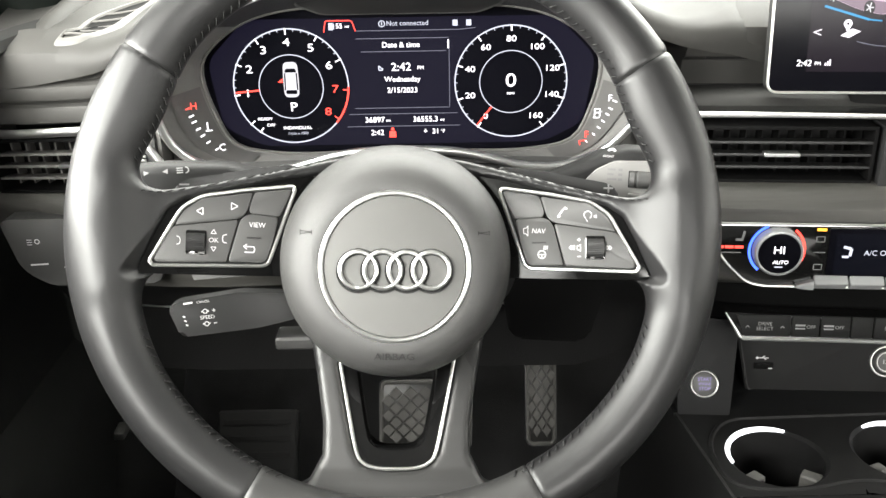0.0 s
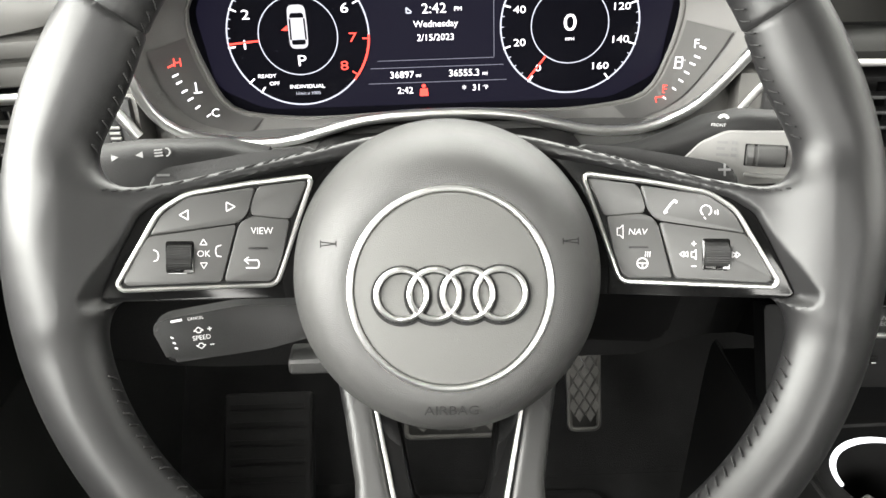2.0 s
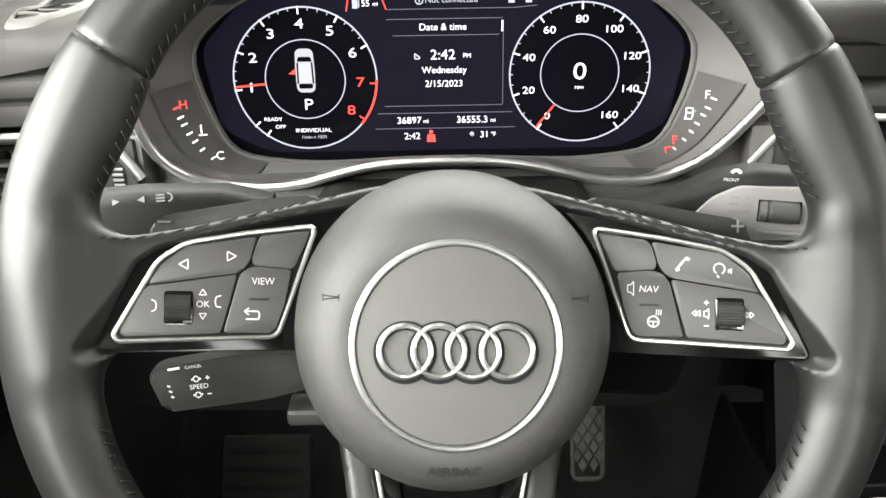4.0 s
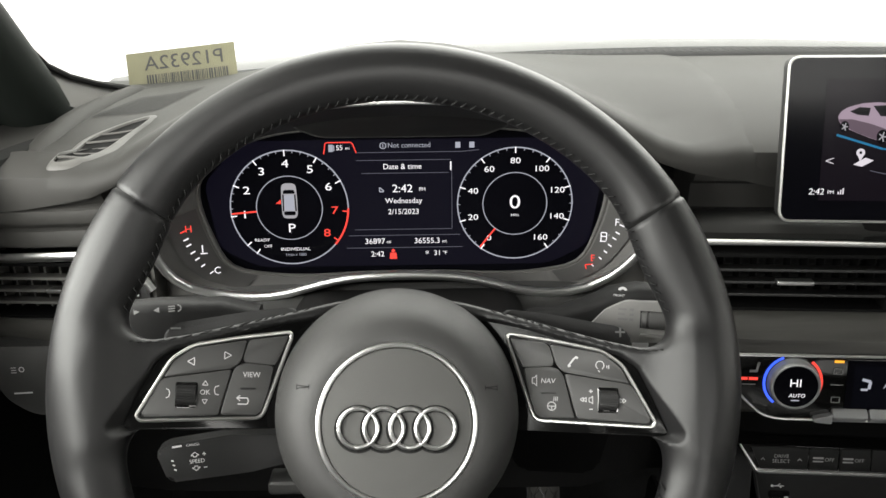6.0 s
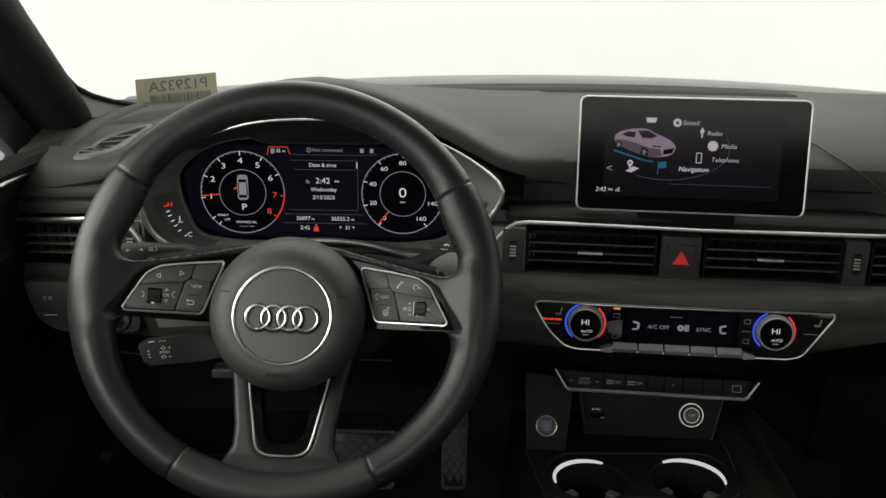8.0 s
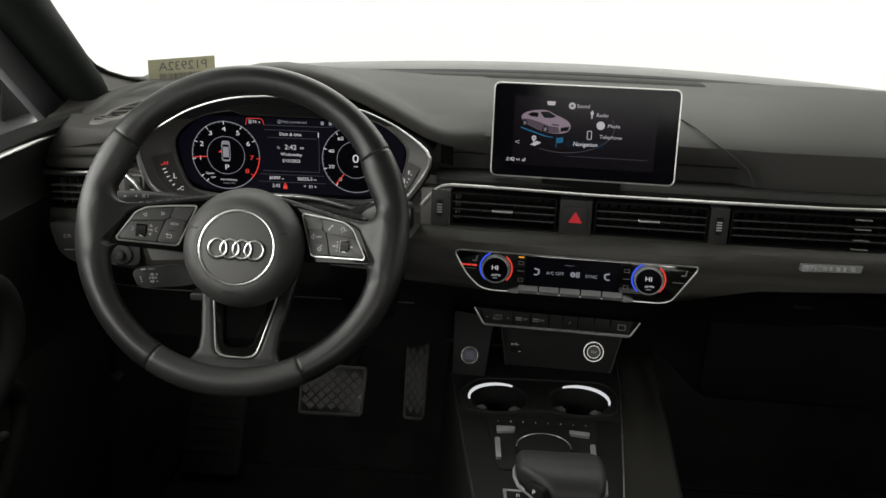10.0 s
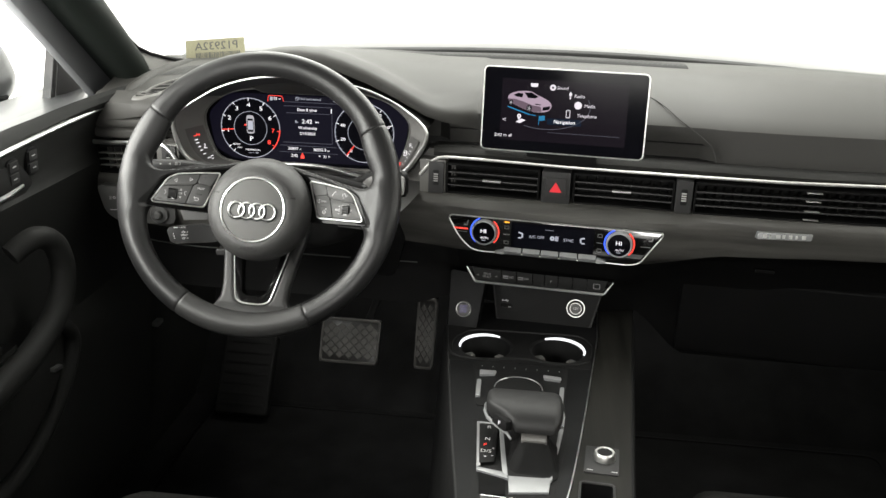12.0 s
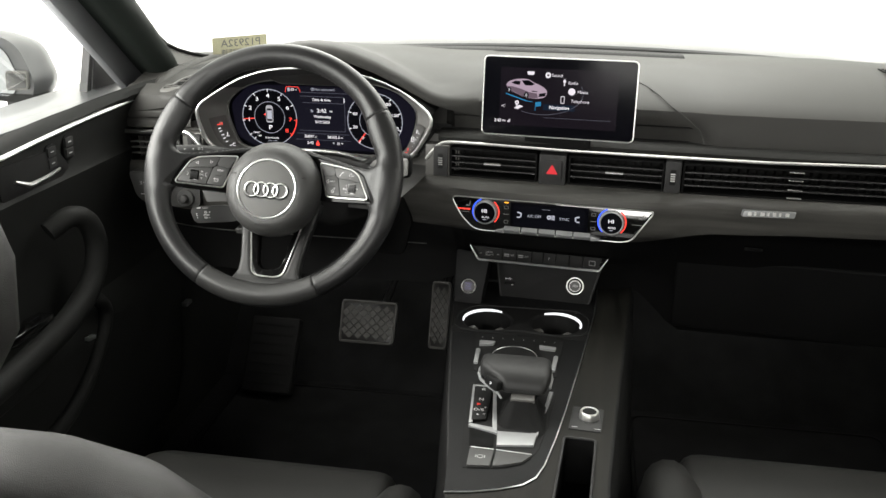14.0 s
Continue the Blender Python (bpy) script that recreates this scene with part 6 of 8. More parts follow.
for s, x in ((-1, -0.0745), (1, 0.0720)):
    bm = prism(bmesh.new(), rounded([(x - 0.0065, -0.0250), (x + 0.0065, -0.0262), (x + 0.0065, -0.0190), (x - 0.0065, -0.0225)] if s < 0 else [(x - 0.0065, -0.0262), (x + 0.0065, -0.0250), (x + 0.0065, -0.0225), (x - 0.0065, -0.0190)], 0.001), CC, -0.002, 0.0070, 0.001)
    part("key_end", bm, SATIN, cc)
bm = bmesh.new()
for x0, x1, y in ((-0.1440, -0.1225, 0.0065),):
    for k in range(3):
        flat_bar(bm, CC, x0 + k * 0.0074, y, x0 + k * 0.0074 + 0.0066, y, 0.0022, 0.0016)
scattered("seat_heat_lamp", bm, RED_ON, cc, 0.0001)
bm = bmesh.new()
flat_bar(bm, CC, -0.0690, 0.0215, -0.0620, 0.0215, 0.0020, 0.0021)
part("demist_lamp", bm, AMBER_ON, cc, smooth=False)
bm = bmesh.new()
for x0, x1, y in ((-0.0700, -0.0610, 0.0030), (0.0640, 0.0720, 0.0030), (0.1250, 0.1390, 0.0030), (-0.1420, -0.1240, 0.0020)):
    flat_bar(bm, CC, x0, y, x1, y, 0.0008, 0.0016)
for cx, cy in ((-0.0655, 0.0135), (-0.0655, -0.0090), (0.0680, 0.0135), (0.0680, -0.0080)):
    for a, b in (((-0.0030, -0.0020), (0.0030, -0.0020)), ((0.0030, -0.0020), (0.0030, 0.0022)), ((0.0030, 0.0022), (-0.0030, 0.0022)), ((-0.0030, 0.0022), (-0.0030, -0.0020))):
        flat_bar(bm, CC, cx + a[0], cy + a[1], cx + b[0], cy + b[1], 0.0006, 0.0016)
for cx, s in ((-0.1290, 1), (0.1350, 1)):
    flat_bar(bm, CC, cx, 0.0125, cx + 0.0055, 0.0125, 0.0020, 0.0016)
    flat_bar(bm, CC, cx + 0.0050, 0.0120, cx + 0.0065, 0.0195, 0.0018, 0.0016)
scattered("key_symbol", bm, FAINT, cc, 0.0015)
bm = bmesh.new()
for cx, s in ((-0.045, 1), (0.044, -1)):
    flat_bar(bm, CC, cx - 0.003 * s, 0.0080, cx + 0.003 * s, 0.0065, 0.0022, 0.0024)
    flat_bar(bm, CC, cx + 0.003 * s, 0.0065, cx + 0.0022 * s, 0.0005, 0.0022, 0.0024)
    flat_bar(bm, CC, cx + 0.0015 * s, 0.0000, cx - 0.0035 * s, 0.0000, 0.0018, 0.0024)
flat_arc(bm, CC, 0.0010, 0.0035, 0.0010, 0.0034, 0, 360, 0.0024, 14)
for k in range(3):
    flat_bar(bm, CC, 0.0055 + k * 0.0017, 0.0000, 0.0055 + k * 0.0017, 0.0072, 0.0012, 0.0024)
flat_bar(bm, CC, -0.010, 0.0150, 0.002, 0.0150, 0.0004, 0.0024)
scattered("air_symbol", bm, W_DIM, cc, 0.0015)
lettering("A/C OFF", CC, -0.0215, 0.0032, 0.0060, W_DIM, cc, 0.0024)
lettering("SYNC", CC, 0.0245, 0.0025, 0.0060, W_DIM, cc, 0.0024)

# ---- switch row under the climate panel ----
RW = axes((0.3695, 0.6225, 0.6165), (1, -0.100, 0.002), (0, 0.12, 1))
row = thing("switch_row", "row of flat dark switches with a chrome lower edge", "switch panel", (0.37, 0.63, 0.605))
RPTS = [(-0.1090, 0.0120), (-0.0960, -0.0085), (-0.0930, -0.0102), (0.0950, -0.0102), (0.0980, -0.0085), (0.1090, 0.0095)]
part("panel", prism(bmesh.new(), RPTS, RW, -0.02, 0.0, 0.0005), GLOSS, row)
bm = bmesh.new()
tube(bm, [RW @ Vector((x, y, 0.0006)) for x, y in RPTS], [0.0008, 0.0015, 0.0017, 0.0017, 0.0015, 0.0008], False, 8)
part("chrome_edge", bm, CHROME, row, "chrome edge below the switches")
XS = [-0.0985, -0.0560, -0.0330, -0.0090, 0.0090, 0.0290, 0.0500, 0.0710, 0.1010]
for i, (x0, x1) in enumerate(zip(XS, XS[1:])):
    bm = bmesh.new()
    sh = 0.004 if i == 0 else 0
    eh = 0.006 if i == 7 else 0
    prism(bm, [(x0 + 0.0006 + sh * 1.4, -0.0078), (x1 - 0.0006 - eh, -0.0078), (x1 - 0.0006, 0.0105), (x0 + 0.0006 - sh * 0.6, 0.0105)], RW, -0.001, 0.0014, 0.0006)
    part("switch", bm, BLACK, row)
bm = bmesh.new()
for x, w in ((-0.0490, 0.004), (-0.0265, 0.004)):
    flat_bar(bm, RW, x - w, 0.0028, x + w, 0.0028, 0.0016, 0.0019)
    flat_bar(bm, RW, x - w, 0.0000, x + w, 0.0000, 0.0012, 0.0019)
for x in (-0.0910, -0.0630):
    flat_bar(bm, RW, x - 0.0015, 0.0000, x, 0.0018, 0.0006, 0.0019)
    flat_bar(bm, RW, x, 0.0018, x + 0.0015, 0.0000, 0.0006, 0.0019)
for a, b in (((0.081, -0.002), (0.090, -0.002)), ((0.090, -0.002), (0.090, 0.005)), ((0.090, 0.005), (0.081, 0.005)), ((0.081, 0.005), (0.081, -0.002))):
    flat_bar(bm, RW, *a, *b, 0.0007, 0.0019)
scattered("switch_symbol", bm, material("grey_printing", (0.22, 0.22, 0.22), 0.6), row, 0.0012)
GREYP = bpy.data.materials["grey_printing"]
lettering("OFF", RW, -0.0405, 0.0015, 0.0042, GREYP, row, 0.0019)
lettering("OFF", RW, -0.0180, 0.0015, 0.0042, GREYP, row, 0.0019)
lettering("DRIVE", RW, -0.0770, 0.0034, 0.0042, GREYP, row, 0.0019)
lettering("SELECT", RW, -0.0770, -0.0008, 0.0042, GREYP, row, 0.0019)
lettering("P", RW, 0.0185, 0.0015, 0.0050, GREYP, row, 0.0019)

# ---- lower centre panel: start button, ports ----
lp = thing("port_panel", "dark recessed panel above the cup holders", "dash panel", (0.38, 0.70, 0.53))
LP = axes((0.380, 0.693, 0.5640), (1, -0.075, 0.0), (0, 0.30, 1))
part("panel", prism(bmesh.new(), rounded([(-0.088, 0.040), (-0.073, -0.046), (0.076, -0.046), (0.096, 0.040)], 0.005), LP, -0.02, 0.0, 0.001), BLACK, lp)
part("edge_trim", tube(bmesh.new(), [LP @ Vector((x, y, 0.0002)) for x, y in rounded([(-0.086, 0.038), (-0.0715, -0.044), (0.0745, -0.044), (0.094, 0.038)], 0.005)], 0.0011, True, 6), DARK, lp)
cheek = thing("start_button", "round engine start button in a black side panel", "button", (0.257, 0.66, 0.52))
SB = axes((0.257, 0.656, 0.5480), (1, -0.08, 0.0), (0, 0.42, 1))
part("side_panel", prism(bmesh.new(), rounded([(-0.026, 0.060), (-0.022, -0.030), (0.022, -0.030), (0.030, 0.055)], 0.005), SB, -0.03, 0.0, 0.0015), BED, cheek)
part("bezel", lathe(bmesh.new(), [(0.0124, -0.002), (0.0124, 0.0016), (0.0117, 0.0026), (0.0109, 0.0022)], SB, 40), SILVER, cheek, "satin silver ring")
part("button", lathe(bmesh.new(), [(0.0111, 0.0), (0.0107, 0.0026), (0.0097, 0.0032), (0.0004, 0.0034)], SB, 40), BUTTON, cheek)
lettering("START", SB, 0, 0.0042, 0.0042, VIOLET, cheek, 0.0038)
lettering("ENGINE", SB, 0, 0.0002, 0.0030, VIOLET, cheek, 0.0038)
lettering("STOP", SB, 0, -0.0040, 0.0042, VIOLET, cheek, 0.0038)
so = thing("power_socket", "black 12 volt socket cap in a chrome ring", "power socket", (0.430, 0.69, 0.55))
m = axes((0.4300, 0.6865, 0.5495), (1, -0.075, 0.0), (0, 0.30, 1))
part("ring", lathe(bmesh.new(), [(0.0145, -0.006), (0.0145, 0.002), (0.0140, 0.0030), (0.0130, 0.0030), (0.0118, 0.0010)], m, 48), SILVER, so)
part("cap", lathe(bmesh.new(), [(0.0119, -0.002), (0.0112, 0.003), (0.0100, 0.0045), (0.0004, 0.0045)], m, 40), BUTTON, so)
bm = bmesh.new()
flat_arc(bm, m, 0, 0, 0.0084, 0.0090, 0, 360, 0.0048)
part("cap_ring", bm, SILVER, so, smooth=False)
lettering("12V", m, 0, 0, 0.0055, PRINT, so, 0.0049)
us = thing("usb_port", "small dark usb port with a white symbol", "usb port", (0.321, 0.70, 0.545))
m = axes((0.3210, 0.6905, 0.5480), (1, -0.075, 0.0), (0, 0.30, 1))
bm = bmesh.new()
prism(bm, rounded([(-0.0085, -0.0060), (0.0085, -0.0060), (0.0085, 0.0000), (-0.0085, 0.0000)], 0.001), m, 0.0, 0.0014)
part("port", bm, GLOSS, us)
bm = bmesh.new()
flat_bar(bm, m, -0.006, 0.0045, 0.004, 0.0045, 0.0007, 0.0012)
flat_bar(bm, m, -0.002, 0.0045, 0.001, 0.0065, 0.0007, 0.0012)
flat_bar(bm, m, 0.000, 0.0045, 0.002, 0.0028, 0.0007, 0.0012)
flat_poly(bm, m, circle(-0.006, 0.0045, 0.0012, 10), 0.0013)
flat_bar(bm, m, 0.0040, -0.0050, 0.0075, -0.0050, 0.0009, 0.0018)
part("port_symbol", bm, PRINT, us, smooth=False)

# ---- centre console ----
ZC = 0.522
con = thing("centre_console", "black centre console with grey oak rail and cup holders", "centre console", (0.37, 0.30, 0.13))
CT = axes((0, 0, ZC), (1, 0, 0), (0, 1, 0))
LSIDE = [(0.318, -0.40), (0.313, 0.05), (0.306, 0.12), (0.291, 0.22), (0.273, 0.337), (0.250, 0.500), (0.230, 0.660), (0.226, 0.760)]
RSIDE = [(0.488, -0.40), (0.487, 0.05), (0.488, 0.166), (0.497, 0.320), (0.506, 0.450), (0.516, 0.600), (0.524, 0.700), (0.526, 0.760)]
bm = bmesh.new()
for side, s in ((LSIDE, -1), (RSIDE, 1)):
    loft(bm, [[Vector((x + s * dx, y, z)) for x, y in side] for dx, z in ((-0.004, ZC), (-0.001, ZC - 0.001), (0.001, ZC - 0.005), (0.004, ZC - 0.03), (0.012, 0.38), (0.022, 0.20), (0.03, 0.11))])
part("side_wall", bm, BLACK, con)
LINE = [(0.306, 0.1165), (0.335, 0.1220), (0.366, 0.1320), (0.390, 0.1450), (0.404, 0.1620), (0.4125, 0.190), (0.4220, 0.250), (0.4310, 0.320), (0.4420, 0.420), (0.4550, 0.548), (0.4640, 0.640), (0.4690, 0.80)]
bm = bmesh.new()
ahead = [(0.4228, 0.2555)] + [p for p in LINE if p[1] > 0.256] + [(0.530, 0.80), (0.522, 0.720), (0.512, 0.600), (0.502, 0.450), (0.493, 0.320), (0.4892, 0.2555)]
beside = [(0.4228, 0.2555)] + [p for p in LINE[::-1] if p[1] < 0.256] + [(0.317, 0.0900), (0.424, 0.0900), (0.4320, 0.2555)]
outside = [(0.4700, 0.2555), (0.4892, 0.2555), (0.484, 0.166), (0.4835, 0.0900), (0.4640, 0.0900)]
behind = [(0.317, 0.0900), (0.4835, 0.0900), (0.483, 0.05), (0.484, -0.40), (0.322, -0.40), (0.317, 0.05)]
for pts in (ahead[::-1], beside[::-1], outside[::-1], behind[::-1]):
    prism(bm, pts, CT, -0.006, 0.0)
part("oak_rail", bm, RAILWOOD, con, "grey oak rail along the console")
front_l = [(0.295, 0.22), (0.277, 0.337), (0.2545, 0.500)]
panel = [(x, y) for x, y in LINE if y < 0.54] + [(0.4535, 0.532), (0.2502, 0.532)] + front_l[::-1]
part("switch_bed", prism(bmesh.new(), panel, CT, -0.006, 0.0012, 0.0008), BED, con, "satin black console panel")
bm = bmesh.new()
tube(bm, [(x, y, ZC + 0.0014) for x, y in LINE], 0.0009, False, 6)
part("rail_line", bm, CHROME, con, "thin chrome line beside the oak rail")
bm = bmesh.new()
tube(bm, [(x + 0.003, y, ZC - 0.0004) for x, y in LSIDE[2:]], 0.0014, False, 6)
part("edge_line", bm, DARK, con)

# cup holders: a plate with two round wells
CUPS = ((0.2985, 0.5830, 0.0375), (0.4040, 0.5870, 0.0385))
Y0, Y1, XM = 0.5325, 0.7200, 0.3515


def cell(bm, x0, x1, y0, y1, cx, cy, r, n=64):
    ring_in, ring_out, ring_rim = [], [], []
    for k in range(n):
        a = k * math.tau / n
        c, s = math.cos(a), math.sin(a)
        t = min(((x1 - cx) if c > 0 else (x0 - cx)) / c if abs(c) > 1e-6 else 9, ((y1 - cy) if s > 0 else (y0 - cy)) / s if abs(s) > 1e-6 else 9)
        ring_out.append(Vector((cx + c * t, cy + s * t, ZC + 0.001)))
        ring_rim.append(Vector((cx + c * (r + 0.003), cy + s * (r + 0.003), ZC + 0.001)))
        ring_in.append(Vector((cx + c * r, cy + s * r, ZC - 0.0015)))
    well = [[Vector((cx + (p.x - cx) * q, cy + (p.y - cy) * q, z)) for p in ring_in] for q, z in ((0.985, ZC - 0.012), (0.93, ZC - 0.055), (0.88, ZC - 0.066), (0.02, ZC - 0.068))]
    loft(bm, [ring_out, ring_rim, ring_in] + well, True)


for i, (cx, cy, r) in enumerate(CUPS):
    bm = bmesh.new()
    cell(bm, 0.232 if i == 0 else XM, XM if i == 0 else 0.467, Y0, 0.650, cx, cy, r)
    for v in bm.verts:
        if v.co.z > ZC - 0.0012:
            v.co.x = max(v.co.x, lerp_table(v.co.y, [p[1] for p in LSIDE], [p[0] for p in LSIDE]) + 0.003)
            v.co.x = min(v.co.x, lerp_table(v.co.y, [p[1] for p in LINE], [p[0] for p in LINE]) - 0.0005)
    part("cup_holder", bm, BLACK, con, "deep round black cup holder")
    bm = bmesh.new()
    a0, a1 = (62, 190) if i == 0 else (-12, 118)
    pts = [Vector((cx + (r + 0.0012) * math.cos(radians(a0 + (a1 - a0) * k / 30)), cy + (r + 0.0012) * math.sin(radians(a0 + (a1 - a0) * k / 30)), ZC + 0.0010)) for k in range(31)]
    tube(bm, pts, [0.0006 + 0.0017 * math.sin(math.pi * min(1, max(0, (k + 2) / 34))) ** 0.5 for k in range(31)], False, 8)
    part("cup_light", bm, CUPLIGHT, con, "lit white rim light of the cup holder")
    for a in ((-35, 215) if i == 0 else (-40, 205)):
        bm = bmesh.new()
        m = pose(cx + r * 0.86 * math.cos(radians(a)), cy + r * 0.86 * math.sin(radians(a)), ZC - 0.016, 0, 0, a)
        block(bm, m, -0.012, 0.004, -0.006, 0.006, -0.014, 0.010, 0.003, 3)
        part("cup_gripper", bm, FASCIA, con, "small sprung rubber cup gripper")
bm = bmesh.new()
prism(bm, [(0.231, 0.650), (0.467, 0.650), (0.4685, 0.745), (0.229, 0.745)], CT, -0.005, 0.001)
part("front_bed", bm, BED, con)
bm = bmesh.new()
loop = rounded([(0.249, 0.545), (0.300, 0.538), (0.352, 0.552), (0.405, 0.540), (0.452, 0.552), (0.458, 0.610), (0.440, 0.642), (0.352, 0.640), (0.270, 0.638), (0.246, 0.600)], 0.02, 5)
tube(bm, [(x, y, ZC + 0.001) for x, y in loop], 0.0022, True, 6)
part("cup_surround", bm, BLACK, con, "raised lip round both cup holders")

# control keys ahead of the selector
mm = thing("control_panel", "black control panel with silver keys and a round touch dial", "control panel", (0.352, 0.47, ZC))
part("plate", prism(bmesh.new(), rounded([(0.284, 0.530), (0.420, 0.528), (0.4150, 0.405), (0.300, 0.405)], 0.006), CT, 0.0, 0.0026, 0.0012), BLACK, mm)
bm = bmesh.new()
for k in range(8):
    x = 0.2985 + k * 0.0155
    flat_bar(bm, CT, x, 0.5135, x, 0.5170, 0.0010, 0.0031)
scattered("preset_mark", bm, PRINT, mm, 0.001)
bm = bmesh.new()
flat_bar(bm, CT, 0.288, 0.5065, 0.417, 0.5055, 0.0010, 0.0030)
part("preset_line", bm, BLACK, mm, smooth=False)
for pts in ([(0.2965, 0.4985), (0.3200, 0.4985), (0.3180, 0.4880), (0.2975, 0.4840)], [(0.3850, 0.4970), (0.4100, 0.4930), (0.4085, 0.4840), (0.3865, 0.4870)]):
    part("key", prism(bmesh.new(), rounded(pts, 0.0015), CT, 0.0, 0.0060, 0.0012), SATIN, mm, "silver rocker key")
for pts in ([(0.2950, 0.4700), (0.3010, 0.4700), (0.3030, 0.4250), (0.2970, 0.4250)], [(0.4080, 0.4650), (0.4140, 0.4650), (0.4120, 0.4200), (0.4060, 0.4200)]):
    part("key", prism(bmesh.new(), rounded(pts, 0.0015), CT, 0.0, 0.0060, 0.0012), SATIN, mm, "silver side key")
D = CT @ Matrix.Translation((0.3525, 0.4480, 0))
part("touch_dial", lathe(bmesh.new(), [(0.0330, 0.0), (0.0325, 0.0070), (0.0310, 0.0085), (0.0004, 0.0080)], D, 56), BLACK, mm, "round dark touch dial")
bm = bmesh.new()
tube(bm, [D @ Vector((0.0318 * math.cos(radians(a)), 0.0318 * math.sin(radians(a)), 0.0078)) for a in range(0, 184, 4)], 0.0011, False, 6)
part("dial_edge", bm, CHROME, mm, "chrome edge of the touch dial")

# ---- gear selector ----
gs = thing("gear_selector", "leather-topped gear selector with a boot and silver gate", "gear selector", (0.365, 0.30, ZC))
part("gate_seat", prism(bmesh.new(), rounded([(0.2985, 0.372), (0.4200, 0.370), (0.4130, 0.300), (0.4020, 0.2150), (0.3880, 0.185), (0.362, 0.1720), (0.3180, 0.1660), (0.3110, 0.210)], 0.005), CT, 0.0, 0.0018, 0.0006), BLACK, gs)
bm = bmesh.new()
for quad in (((0.3050, 0.3620), (0.3095, 0.3620), (0.3175, 0.2650), (0.3130, 0.2620)), ((0.3095, 0.3620), (0.3330, 0.3615), (0.3330, 0.3570), (0.3098, 0.3575)), ((0.3325, 0.3610), (0.3385, 0.3605), (0.3510, 0.2490), (0.3440, 0.2500)), ((0.3130, 0.2620), (0.3440, 0.2560), (0.3520, 0.2430), (0.3136, 0.2555)), ((0.3505, 0.2500), (0.3990, 0.2520), (0.3965, 0.2240), (0.3530, 0.2170)), ((0.4075, 0.3600), (0.4130, 0.3600), (0.4000, 0.2480), (0.3970, 0.2440))):
    prism(bm, quad[::-1], CT, 0.001, 0.0048, 0.0008)
part("gate", bm, SATIN, gs, "satin silver gate frame")
part("gate_inlay", prism(bmesh.new(), rounded([(0.3085, 0.3570), (0.3320, 0.3565), (0.3330, 0.2740), (0.3155, 0.2690)], 0.002), CT, 0.003, 0.0052, 0.0004), BLACK, gs, "black panel of gear letters")
part("boot_bed", prism(bmesh.new(), rounded([(0.3375, 0.3565), (0.4070, 0.3550), (0.4020, 0.3000), (0.3935, 0.2500), (0.3500, 0.2480)], 0.003), CT, 0.003, 0.0050, 0.0004), BLACK, gs)
part("tray", prism(bmesh.new(), rounded([(0.3155, 0.2540), (0.3480, 0.2430), (0.3490, 0.2140), (0.3205, 0.2120)], 0.002), CT, 0.001, 0.0030, 0.0004), VOID, gs)
for txt, y, mat in (("R", 0.3480, PRINT), ("N", 0.3210, PRINT), ("D/S", 0.2940, PRINT)):
    lettering(txt, CT, 0.3215, y, 0.0092, mat, gs, 0.0056)
lettering("P", CT, 0.3195, 0.3075, 0.0085, RED_ON, gs, 0.0056)
bm = bmesh.new()
for y, s in ((0.2815, 1), ):
    flat_poly(bm, CT, [(0.3195, y + 0.002), (0.3235, y + 0.002), (0.3215, y - 0.001)], 0.0056)
flat_bar(bm, CT, 0.3280, 0.3010, 0.3310, 0.3010, 0.0008, 0.0056)
flat_bar(bm, CT, 0.3295, 0.2995, 0.3295, 0.3025, 0.0008, 0.0056)
flat_bar(bm, CT, 0.3280, 0.2850, 0.3310, 0.2850, 0.0008, 0.0056)
scattered("gate_symbol", bm, PRINT, gs, 0.0015)
for pts in ([(0.3225, 0.2070), (0.3510, 0.2050), (0.3500, 0.1720), (0.3235, 0.1690)], [(0.3540, 0.2050), (0.3960, 0.2020), (0.3860, 0.1860), (0.3650, 0.1760), (0.3530, 0.1725)]):
    part("brake_key", prism(bmesh.new(), rounded(pts, 0.002), CT, 0.0, 0.0045, 0.0012), BUTTON, gs)
bm = bmesh.new()
flat_bar(bm, CT, 0.3225, 0.2078, 0.3510, 0.2062, 0.0012, 0.0048)
flat_bar(bm, CT, 0.3540, 0.2062, 0.3960, 0.2032, 0.0012, 0.0048)
scattered("brake_key_edge", bm, CHROME, gs, 0.0002)
bm = bmesh.new()
flat_arc(bm, CT, 0.3370, 0.1885, 0.0030, 0.0037, 0, 360, 0.0050, 18)
for s in (-1, 1):
    flat_bar(bm, CT, 0.3370 + s * 0.0052, 0.1855, 0.3370 + s * 0.0052, 0.1915, 0.0007, 0.0050)
part("brake_symbol", bm, PRINT, gs, smooth=False)


def rounded_section(cx, y, hw, z0, z1, r, n=5):
    return [Vector((cx + a, y, b)) for a, b in rounded([(-hw, z0), (hw, z0), (hw, z1), (-hw, z1)], r, n)]


bm = bmesh.new()
rings = []
for k in range(10):
    t = k / 9
    hw = 0.031 - 0.014 * t ** 0.6
    hd = 0.040 - 0.024 * t ** 0.6
    ring = []
    for a, b in rounded([(-hw, -hd), (hw, -hd), (hw, hd), (-hw, hd)], 0.014, 10):
        q = math.atan2(b, a)
        fold = 1 + 0.055 * math.sin(9 * q + 1.4 * t) * math.sin(math.pi * min(1, t + 0.12)) + 0.03 * math.sin(4 * q - 3 * t) * (1 - t)
        ring.append(Vector((0.377 + a * fold, 0.288 + 0.012 * t + b * fold, ZC + 0.003 + 0.024 * t)))
    rings.append(ring)
loft(bm, rings, True, True)
